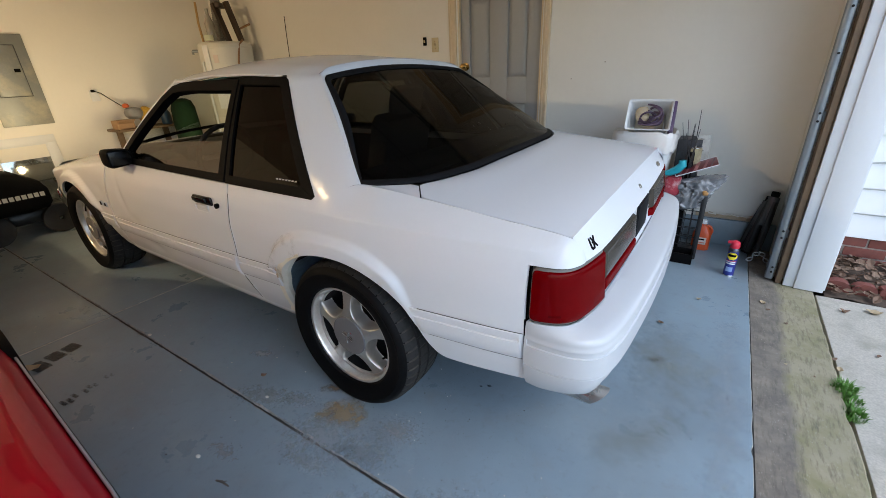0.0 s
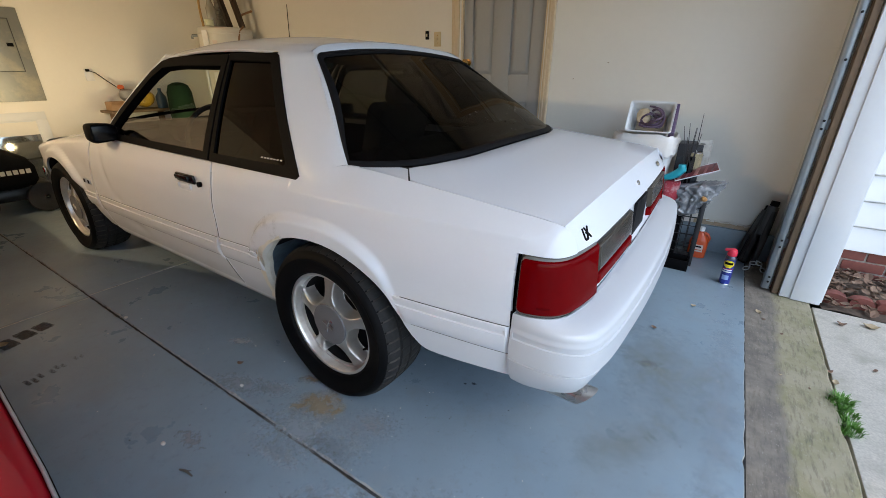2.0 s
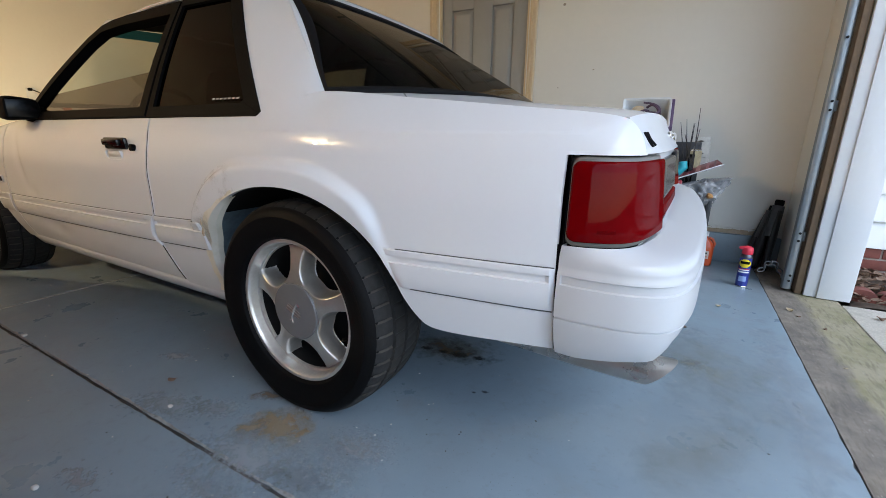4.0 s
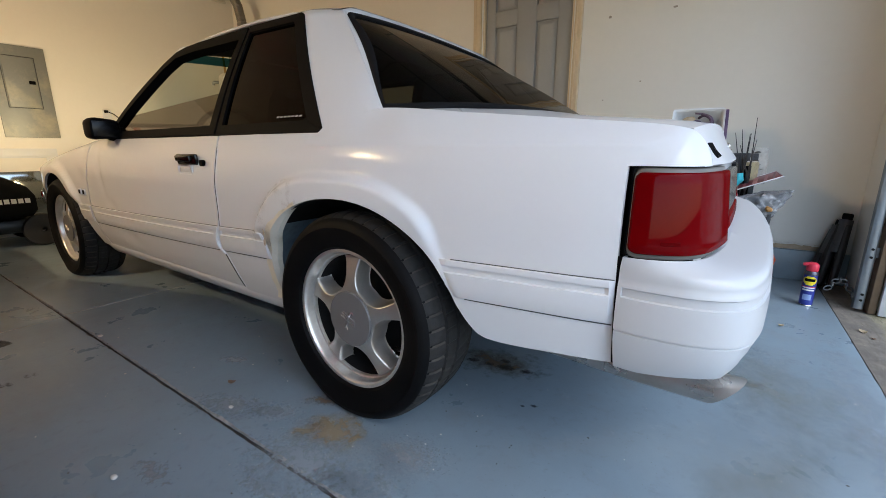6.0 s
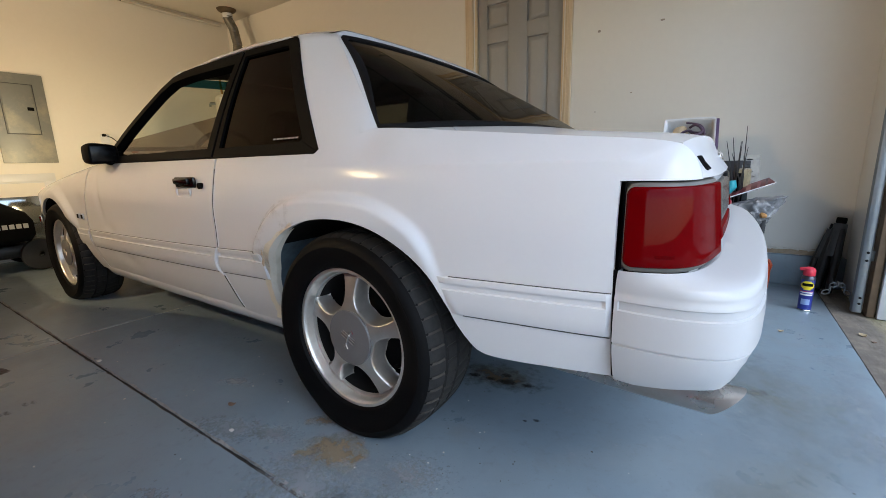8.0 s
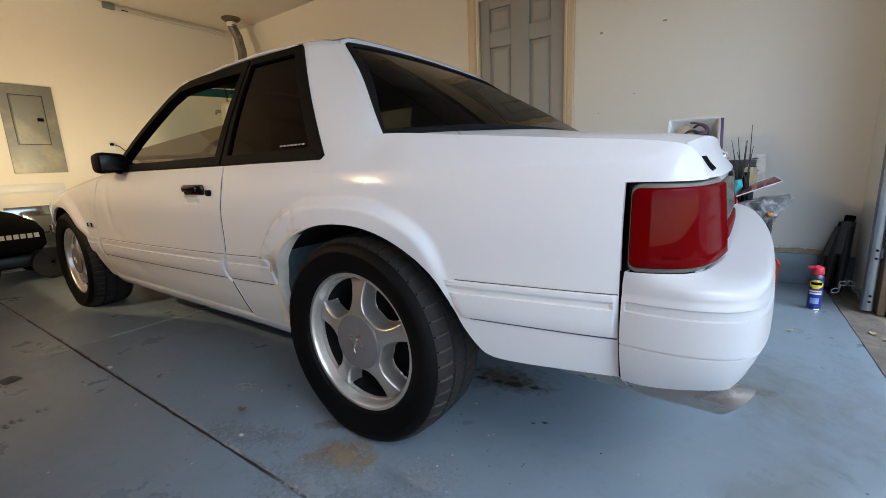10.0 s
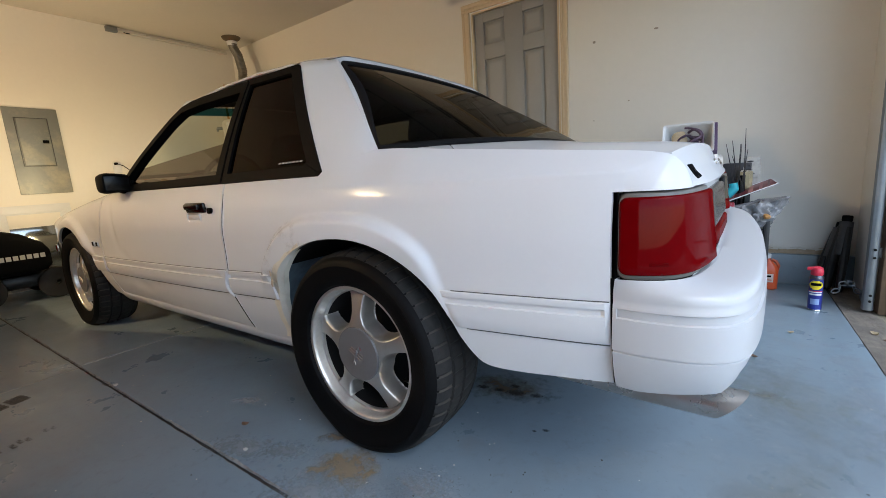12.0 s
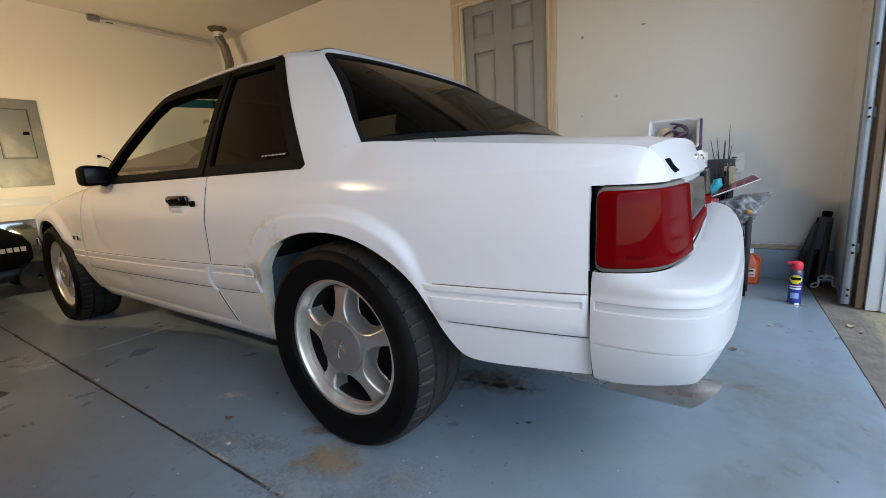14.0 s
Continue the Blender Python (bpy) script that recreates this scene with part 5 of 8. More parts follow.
sheet(bm, [[(r_ * math.cos(q), -(half_width(r_ * math.cos(q), HUB + r_ * math.sin(q)) + 0.0016), HUB + r_ * math.sin(q)) for r_ in (arch_radius(q) + k for k in steps(0.004, 0.105, 12))]
           for q in steps(radians(116), radians(160), 30)])
smear = bpy.data.materials.new("brown filler smear")
smear.use_nodes = True
nt_ = smear.node_tree
p_ = nt_.nodes["Principled BSDF"]
p_.inputs["Base Color"].default_value, p_.inputs["Roughness"].default_value = (0.40, 0.31, 0.22, 1), 0.7
n_ = node(nt_, "ShaderNodeTexNoise", Scale=11.0, Detail=5.0, Roughness=0.6)
nt_.links.new(nt_.nodes.new("ShaderNodeTexCoord").outputs["Object"], n_.inputs["Vector"])
ramp_ = nt_.nodes.new("ShaderNodeMapRange")
ramp_.inputs[1].default_value, ramp_.inputs[2].default_value, ramp_.inputs[4].default_value = 0.50, 0.72, 0.38
nt_.links.new(n_.outputs["Fac"], ramp_.inputs[0])
nt_.links.new(ramp_.outputs[0], p_.inputs["Alpha"])
part("flare_smear", bm, smear, CAR, "thin brown smears on the arch flare")
for q, w_, h_ in ((153, 0.007, 0.020), (158, 0.005, 0.012), (148, 0.004, 0.010)):
    r = arch_radius(radians(q)) + 0.030
    x, z = r * math.cos(radians(q)), HUB + r * math.sin(radians(q))
    bm = bmesh.new()
    rim = [bm.verts.new((w_ * math.cos(i * 0.5236) * (1 + 0.3 * math.sin(i * 5)), -0.002, h_ * math.sin(i * 0.5236) * (1 + 0.25 * math.sin(i * 7)))) for i in range(12)]
    bm.faces.new(rim)
    solid(bm, 0.003)
    part("rust_chip", bm, RUST, CAR, "rusty chip at the end of the moulding", loc=(x, -(half_width(x, z) + 0.001), z))


# ---- wheels: built once, axis along y, outer face towards -y
def wheel_meshes():
    out = {}
    n = 384

    def tread(i, j, r):
        """Lateral grooves, swept a little across the shoulder blocks."""
        if i <= 4 and j % 8 == 0:
            return r - (0.0005 if i == 0 else 0.0035)
        if 7 <= i <= 10 and (j + 3) % 8 == 0:
            return r - 0.004
        if 13 <= i <= 16 and (j - i) % 8 == 0:
            return r - 0.004
        if 19 <= i <= 21 and (j + i) % 8 == 0:
            return r - 0.004
        return r
    prof = [(0.208, -0.004), (0.2155, -0.012), (0.219, -0.0175), (0.224, -0.020), (0.240, -0.0265), (0.262, -0.0300), (0.274, -0.0318), (0.277, -0.0330), (0.281, -0.0318), (0.290, -0.0280),
            (0.298, -0.0205), (0.305, -0.009)]
    out["tyre"] = (turned(prof + [(0.30, 0.1), (0.303, 0.196), (0.262, 0.214), (0.216, 0.208), (0.208, 0.20)], 96, "y"), TYRE, "black tyre with smooth raised bands on its wall")
    prof = [(0.302, -0.0145), (0.3095, -0.003), (0.3138, 0.010), (0.3158, 0.026), (0.3165, 0.037),
            (0.3085, 0.039), (0.3085, 0.046), (0.3178, 0.048), (0.3185, 0.062), (0.3188, 0.076), (0.3188, 0.088), (0.3105, 0.090), (0.3105, 0.099), (0.3188, 0.101), (0.3185, 0.125), (0.3178, 0.14), (0.3165, 0.155),
            (0.309, 0.157), (0.309, 0.163), (0.3155, 0.165), (0.3115, 0.18), (0.303, 0.196)]
    out["tread"] = (turned(prof, n, "y", wave=tread), TREAD, "dusty worn block tread")
    rim = [(0.1885, 0.034), (0.189, 0.030), (0.1905, 0.0245), (0.195, 0.0215), (0.1965, 0.017), (0.1985, 0.002), (0.2005, -0.0045), (0.2035, -0.0075), (0.2125, -0.0085), (0.2165, -0.007), (0.2165, 0.004), (0.206, 0.012), (0.206, 0.20), (0.19, 0.205)]
    out["rim"] = (turned(rim, 112, "y"), ALLOY_LIP, "")
    # barrel and brake disc near-black: spoke windows get their shade from colour
    out["barrel"] = (turned([(0.19, 0.200), (0.180, 0.185), (0.178, 0.09), (0.186, 0.040), (0.1885, 0.033)], 72, "y"), DARK_VOID, "near-black inside of the rim, shade in its colour")
    # one fifth of the cast face: a spoke with half of the window on each side of it
    bm = bmesh.new()

    def window(r, q):
        """How far inside the rounded window a point is; q from the spoke's middle."""
        half = 0.0185 + (0.016 * ((0.128 - r) / 0.04) ** 2 if r < 0.128 else 0.011 * ((r - 0.128) / 0.06) ** 2)
        e = 0.0045
        terms = [r * math.sin(abs(q)) - half, 0.194 - r, r - 0.0885]
        return -e * math.log(sum(math.exp(-t / e) for t in terms)) + 0.001
    grid, nr, nq = [], 90, 96
    for r in steps(0.075, 0.1895, nr):
        row = []
        for q in steps(-radians(36), radians(36), nq):
            t = (r - 0.075) / 0.1145
            d = window(r, q)
            y = 0.000 + 0.020 * t ** 1.3 - 0.003 * math.exp(-(r * math.sin(q) / 0.016) ** 2) * (1 - t)
            y += 0.005 * smooth(d / 0.004) + 0.046 * smooth((d - 0.002) / 0.009)
            row.append((r * math.sin(q), y, r * math.cos(q)))
        grid.append(row)
    g = sheet(bm, grid)
    gone = [f for f in bm.faces if all(window(math.hypot(v.co.x, v.co.z), math.atan2(v.co.x, v.co.z)) > 0.0105 for v in f.verts)]
    bmesh.ops.delete(bm, geom=gone, context="FACES")
    out["spoke"] = (bm, ALLOY, "silver spoke")
    bm = turned([(0.083, 0.04), (0.0845, -0.003), (0.0825, -0.006), (0.05, -0.0085), (0.003, -0.0095)], 48, "y")
    out["centre_cap"] = (bm, CAP_GREY, "plain grey centre cap")
    bm = bmesh.new()
    # three slanted bars crossed by a slim running shape
    for a, b, w in (((-0.017, 0.013), (0.021, -0.006), 0.0022), ((-0.021, 0.007), (0.017, -0.012), 0.0022), ((-0.012, 0.017), (0.022, 0.000), 0.0018),
                    ((0.013, 0.020), (0.005, 0.010), 0.0034), ((0.005, 0.010), (-0.002, -0.006), 0.0042), ((-0.002, -0.006), (-0.006, -0.014), 0.0030),
                    ((0.013, 0.020), (0.018, 0.014), 0.0022), ((-0.006, -0.014), (-0.003, -0.024), 0.0018), ((-0.004, -0.010), (-0.011, -0.022), 0.0016)):
        tube(bm, [(a[0] * 1.35, -0.0108, a[1] * 1.35), (b[0] * 1.35, -0.0108, b[1] * 1.35)], w * 0.9, 6)
    out["cap_emblem"] = (bm, CHROME, "small chrome emblem")
    bm = turned([(0.02, 0.10), (0.150, 0.10), (0.152, 0.112), (0.02, 0.112)], 48, "y")
    out["brake_disc"] = (bm, DARK_VOID, "")
    bm = bmesh.new()
    tube(bm, [(0, 0.02, 0), (0, 0.004, 0.004)], [0.005, 0.004], 8)
    out["valve"] = (bm, BLACK_TRIM, "")
    return out


def dust_grooves(ob, n=384):
    """Pale dust along one flank of each cross groove of the shoulder."""
    ob.data.materials.append(TREAD_DUST)
    for f in ob.data.polygons:
        i, j = min(f.vertices) // n, sorted(v % n for v in f.vertices)
        j = j[0] if j[-1] - j[0] < 5 else n - 1
        if i <= 4 and j % 8 == 7:
            f.material_index = 1


wm = wheel_meshes()
for key in ("tyre", "tread"):
    # the tyre sits down on the floor and bulges above its contact patch
    for v in wm[key][0].verts:
        if v.co.z < -0.24:
            v.co.y -= 0.006 * smooth((-0.24 - v.co.z) / 0.05) * smooth((0.05 - v.co.y) / 0.06)
        v.co.z = max(v.co.z, -0.3021)
protos = {}
for wx in (0.0, -WHEELBASE):
    for s in (1, -1):
        if not protos:
            wheel = part("wheel", wm["rim"][0], ALLOY_LIP, CAR, "five-spoke silver alloy wheel")
            for key in ("tyre", "tread", "barrel", "spoke", "centre_cap", "cap_emblem", "brake_disc", "valve"):
                bm_, mat_, lab_ = wm[key]
                protos[key] = part(key, bm_, mat_, wheel, lab_, 70 if key == "spoke" else 30)
            dust_grooves(protos["tread"])
            protos["wheel"] = wheel
            protos["valve"].location = (0.165, 0.0, -0.055)
            for k in range(1, 5):
                share(protos["spoke"], rot=(0, radians(72 * k), 0))
        else:
            wheel = share(protos["wheel"])
            for key in ("tyre", "tread", "barrel", "centre_cap", "cap_emblem", "brake_disc", "valve"):
                share(protos[key], loc=tuple(protos[key].location), parent=wheel)
            for k in range(5):
                share(protos["spoke"], rot=(0, radians(72 * k), 0), parent=wheel)
        wheel.location = (wx - 0.010, (-0.846 if wx > -1 else -0.840) * s, 0.3025)
        wheel.rotation_euler = (0, 0, 0 if s > 0 else math.pi)


# ---- cabin, dim behind the glass
bm = bmesh.new()
box(bm, (1.5, 1.40, 0.03), (-1.2, 0, 0.30), 0.005)
box(bm, (0.50, 1.36, 0.05), (0.07, 0, 0.855), 0.01)
part("cabin_floor", bm, DASH, CAR, "dark carpet and parcel shelf")
bm = bmesh.new()
box(bm, (0.36, 1.38, 0.20), (-1.70, 0, 0.76), 0.05)
box(bm, (0.22, 0.42, 0.10), (-1.60, -0.36, 0.86), 0.03)
part("dashboard", bm, DASH, CAR)
bm = bmesh.new()
tube(bm, [(-1.44 + 0.06 * math.sin(q) * 0.5, -0.36 + 0.18 * math.cos(q), 0.83 + 0.17 * math.sin(q)) for q in steps(0, 2 * math.pi, 28)[:-1]], 0.014, 8, closed=True)
box(bm, (0.03, 0.30, 0.03), (-1.45, -0.36, 0.83), 0.008)
tube(bm, [(-1.44, -0.36, 0.83), (-1.62, -0.36, 0.80)], 0.03, 10)
part("steering_wheel", bm, DASH, CAR)
for s in (-1, 1):
    bm = bmesh.new()
    box(bm, (0.50, 0.48, 0.16), (-0.98, s * 0.37, 0.46), 0.05)
    box(bm, (0.16, 0.48, 0.58), (-0.70, s * 0.37, 0.74), 0.06, (0, 16, 0))
    seat = part("front_seat", bm, CLOTH, CAR, "grey cloth front seat")
    part("headrest", boxed((0.09, 0.26, 0.17), (-0.60, s * 0.37, 1.09), 0.035, (0, 14, 0)), CLOTH, seat)
bm = bmesh.new()
box(bm, (0.45, 1.15, 0.16), (-0.22, 0, 0.50), 0.05)
box(bm, (0.14, 1.15, 0.46), (0.0, 0, 0.72), 0.05, (0, 22, 0))
part("rear_seat", bm, CLOTH, CAR)
bm = bmesh.new()
sheet(bm, [[V(p) - V((0, 0, 0.03)) for p in row] for row in coons(roof_left, mirrored(roof_left), roof_back, roof_front, 10, 8)])
part("headliner", bm, CLOTH, CAR)


# ---------------------------------------------------------------- doorway, trim and fittings of the building
bm = bmesh.new()
x0, x1 = D_L + 0.015, D_R - 0.015
rows_z = [(0.36, 0.955), (1.16, 1.755), (1.87, 2.05)]
cols_x = [(-0.885, -0.695), (-0.535, -0.360)]
box(bm, (x1 - x0, 0.020, D_TOP - 0.16), ((x0 + x1) / 2, WALL_N + 0.055, (D_TOP + 0.14) / 2 - 0.005))
zs = [0.15] + [z for r in rows_z for z in r] + [D_TOP - 0.012]
for xa, xb in ((x0, cols_x[0][0]), (cols_x[0][1], cols_x[1][0]), (cols_x[1][1], x1)):
    box(bm, (xb - xa, 0.018, zs[-1] - zs[0]), ((xa + xb) / 2, WALL_N + 0.036, (zs[0] + zs[-1]) / 2), 0.003)
for za, zb in ((zs[0], zs[1]), (zs[2], zs[3]), (zs[4], zs[5]), (zs[6], zs[7])):
    for xa, xb in cols_x:
        box(bm, (xb - xa + 0.002, 0.0175, zb - za), ((xa + xb) / 2, WALL_N + 0.0362, (za + zb) / 2), 0.003)
door = structure("door_1", bm, DOOR_GREY, "closed grey six-panel door with a brass knob")
for za, zb in rows_z:
    for xa, xb in cols_x:
        bm = bmesh.new()
        w, h, cx, cz = xb - xa - 0.012, zb - za - 0.012, (xa + xb) / 2, (za + zb) / 2
        ring = lambda k, y: [(cx - w / 2 + k, y, cz - h / 2 + k), (cx + w / 2 - k, y, cz - h / 2 + k), (cx + w / 2 - k, y, cz + h / 2 - k), (cx - w / 2 + k, y, cz + h / 2 - k)]
        g = sheet(bm, [ring(0, WALL_N + 0.046), ring(0.006, WALL_N + 0.042), ring(0.030, WALL_N + 0.031), ring(0.036, WALL_N + 0.031)], close=True)
        bm.faces.new(g[-1])
        part("door_panel", bm, DOOR_GREY, door)
BRASS = surface("worn brass", (0.62, 0.42, 0.16), 0.25, metal=1.0, stain=0.4, stain_scale=30, stain_colour=(0.3, 0.2, 0.08))
knob = turned([(0.032, 0.0), (0.032, -0.006), (0.014, -0.010), (0.012, -0.030), (0.022, -0.038), (0.029, -0.048), (0.028, -0.060), (0.015, -0.068), (0.004, -0.069)], 28, "y", (-0.925, WALL_N + 0.027, 1.254))
part("door_knob", knob, BRASS, door, "round brass door knob")
part("threshold", boxed((D_R - D_L, 0.12, 0.14), ((D_L + D_R) / 2, WALL_N + 0.06, 0.07), 0.006), MORTAR, door, "concrete step under the door")


def casing(x0, x1, z0, z1):
    """A moulded casing board with a stepped profile across its width."""
    bm = bmesh.new()
    up = (z1 - z0) > (x1 - x0)
    lo, hi = (x0, x1) if up else (z0, z1)
    w = hi - lo
    prof = [(0.0, 0.0), (0.0, 0.010), (0.10, 0.013), (0.30, 0.014), (0.36, 0.010), (0.46, 0.010), (0.52, 0.016), (0.86, 0.019), (0.96, 0.015), (1.0, 0.0)]
    ends = (z0, z1) if up else (x0, x1)
    g = sheet(bm, [[((lo + k * w) if up else e, WALL_N - d, e if up else (lo + k * w)) for k, d in prof] for e in ends])
    for row in g:
        bm.faces.new(row)
    return bm


trim = structure("door_casing", casing(D_L - 0.085, D_L - 0.012, 0.02, D_TOP + 0.008), CASING, "pale pine moulded door casing")
part("casing_board", casing(D_R + 0.012, D_R + 0.068, 0.24, D_TOP + 0.008), CASING, trim)
part("casing_board", casing(D_L - 0.085, D_R + 0.068, D_TOP + 0.009, D_TOP + 0.075), CASING, trim)
bm = bmesh.new()
box(bm, (0.026, 0.118, D_TOP - 0.02), (D_L - 0.0, WALL_N + 0.061, (D_TOP - 0.02) / 2 + 0.02))
box(bm, (0.026, 0.118, D_TOP - 0.02), (D_R + 0.0, WALL_N + 0.061, (D_TOP - 0.02) / 2 + 0.02))
box(bm, (D_R - D_L - 0.03, 0.118, 0.02), ((D_L + D_R) / 2, WALL_N + 0.061, D_TOP - 0.002))
part("door_jamb", bm, CASING, trim)

# painted kerb under the drywall, with the torn edge of the board above it
curb = structure("baseboard", boxed((FRONT - D_R - 0.07, 0.028, 0.19), ((FRONT + D_R + 0.07) / 2, WALL_N - 0.010, 0.095), 0.006), FLOOR_PAINT, "blue-grey painted concrete kerb along the wall")
TORN = surface("torn brown drywall paper", (0.50, 0.39, 0.27), 0.95, grain=0.25, grain_scale=40, stain=0.6, stain_scale=12, stain_colour=(0.60, 0.55, 0.46), bump=0.4)
rnd = random.Random(4)
bm = bmesh.new()
top = [(x, 0.226 + 0.018 * noise.noise((x * 9, 3, 0)) + rnd.uniform(-0.004, 0.004)) for x in steps(1.02, 1.44, 34)]
low = [(x, 0.192) for x in steps(1.44, 1.02, 34)]
prism(bm, top + low, 0.006, "y", (0, WALL_N - 0.004, 0))
part("torn_strip", bm, TORN, curb, "torn brown paper edge of the drywall")
bm = bmesh.new()
for k in range(9):
    x = 1.03 + 0.045 * k
    box(bm, (0.05, 0.010, rnd.uniform(0.006, 0.012)), (x, WALL_N - 0.012 - rnd.uniform(0, 0.006), 0.228 + rnd.uniform(-0.006, 0.012)), 0.002, (rnd.uniform(-20, 20), rnd.uniform(-14, 14), 0))
part("plaster_crumbs", bm, WALL_PAINT, curb)

PLATE = surface("beige switch plate", (0.56, 0.46, 0.28), 0.4, grain=0.03)
sw = thing("light_switch", (-1.222, WALL_N, 1.444), "beige wall switch plate beside the door", "switch")
part("plate", boxed((0.072, 0.008, 0.116), (0, -0.004, 0), 0.003), PLATE, sw)
part("toggle", boxed((0.010, 0.016, 0.022), (0, -0.012, 0.004), 0.002, (20, 0, 0)), PLATE, sw)
for dz in (-0.03, 0.03):
    part("screw", turned([(0.003, -0.0095), (0.004, -0.008)], 10, "y", (0, 0, dz)), BRASS, sw)
ob = thing("door_button", (-1.331, WALL_N, 1.478), "small black wall push button", "button")
part("case", boxed((0.034, 0.014, 0.068), (0, -0.007, 0), 0.004), BLACK_TRIM, ob)
part("push_key", boxed((0.014, 0.008, 0.022), (0, -0.016, 0.0), 0.003), PLATE, ob)
ob = thing("wall_cable", (-3.20, WALL_N - 0.004, 1.60), "thin dark cable stapled to the wall", "cable")
part("wire", tubed([(0.0, 0, 0.24), (-0.01, 0, 0.1), (-0.018, 0, -0.05), (-0.03, 0, -0.32), (-0.03, 0, -0.7)], 0.0035, 6), BLACK_TRIM, ob)
SMUDGE = surface("grey putty", (0.34, 0.29, 0.24), 0.8, grain=0.2, grain_scale=60)
for x, z, w, h in ((0.024, 1.687, 0.022, 0.018), (0.426, 1.687, 0.030, 0.013), (0.02, 1.14, 0.010, 0.008), (0.26, 1.25, 0.012, 0.008)):
    bm = bmesh.new()
    n_ = 10
    prism(bm, [(w / 2 * math.cos(2 * math.pi * k / n_) * rnd.uniform(0.8, 1.1), h / 2 * math.sin(2 * math.pi * k / n_) * rnd.uniform(0.8, 1.1)) for k in range(n_)], -0.003, "y")
    ob = part("wall_anchor", bm, SMUDGE)
    ob.location = (x, WALL_N - 0.0005, z)
    tagged(ob, "small brown anchor hole and putty mark on the wall", "wall mark", "wall marks")

# ---------------------------------------------------------------- doorway to the drive: jamb, track, siding, bed
jamb = structure("garage_jamb", boxed((0.184, 0.030, OPEN_TOP + 0.0), (1.632, 1.198, OPEN_TOP / 2), 0.004), WHITE_WOOD, "white painted jamb board of the garage doorway")
part("jamb_face", boxed((0.132, 0.012, OPEN_TOP), (1.657, 1.177, OPEN_TOP / 2), 0.003), WHITE_WOOD, jamb)
part("rough_stud", boxed((0.030, 0.080, OPEN_TOP + 0.10), (1.521, 1.242, OPEN_TOP / 2 + 0.05), 0.004), RAW_WOOD, jamb, "bare brown stud behind the jamb")
part("pier_infill", boxed((0.115, 0.508, CEIL), (1.680, 1.469, CEIL / 2), 0.0), WHITE_WOOD, jamb)
track = thing("door_track", (1.474, 1.240, 0), "galvanised vertical track of the garage door", "door track")
bm = bmesh.new()
prof = [(-0.026, 0.020), (-0.026, -0.010), (-0.022, -0.020), (-0.010, -0.026), (0.012, -0.026), (0.022, -0.020), (0.026, -0.010), (0.026, 0.004), (0.023, 0.004), (0.023, -0.009), (0.020, -0.017), (0.011, -0.0225), (-0.009, -0.0225),
        (-0.019, -0.017), (-0.0225, -0.009), (-0.0225, 0.020)]
prism(bm, [(a * 0.78, b * 0.78) for a, b in prof], 2.3, "z", (0, 0, 0.012))
part("rail", bm, GALV, track)
for z in (0.30, 0.95, 1.60):
    bm = bmesh.new()
    box(bm, (0.055, 0.004, 0.05), (0.040, 0.0, z), 0.001)
    box(bm, (0.004, 0.05, 0.05), (0.030, 0.022, z), 0.001)
    part("bracket", bm, GALV, track, "bolted angle bracket")
for z in (0.06, 0.09, 0.28, 0.32, 0.93, 0.97, 1.25, 1.45):
    part("bolt", turned([(0.002, -0.0305), (0.006, -0.030), (0.006, -0.026)], 8, "y", (0.002, 0, z)), DARK_VOID, track)

SIDING_Y = 1.66
siding = structure("siding_wall", boxed((6.0, 0.10, 2.9), (4.74, SIDING_Y + 0.075, 1.62), 0.0), VINYL, "white vinyl lap siding over a brick base")
bm = bmesh.new()
LAP = 0.155
prism(bm, [(SIDING_Y + 0.03, 0.0), (SIDING_Y - 0.004, 0.0), (SIDING_Y - 0.004, 0.006), (SIDING_Y + 0.014, LAP - 0.012), (SIDING_Y + 0.03, LAP - 0.012)], 6.0, "x", (1.742, 0, 0))
board = part("siding_board", bm, VINYL, siding, loc=(0, 0, 0.198))
for k in range(1, 17):
    share(board, loc=(0, 0, 0.198 + LAP * k))
base = structure("brick_base", boxed((6.0, 0.06, 0.34), (4.74, SIDING_Y + 0.052, 0.035), 0.0), MORTAR, "red brick base course")
brick = part("brick", boxed((0.195, 0.06, 0.056), (0, 0, 0), 0.004), BRICK, base)
brick.location = (1.85, SIDING_Y + 0.04, 0.165)
for row in range(3):
    for k in range(14):
        if row or k:
            share(brick, loc=(1.85 + 0.206 * k - (0.103 if row % 2 else 0), SIDING_Y + 0.04 + rnd.uniform(-0.002, 0.002), 0.165 - 0.067 * row), rot=(0, radians(rnd.uniform(-0.6, 0.6)), 0))

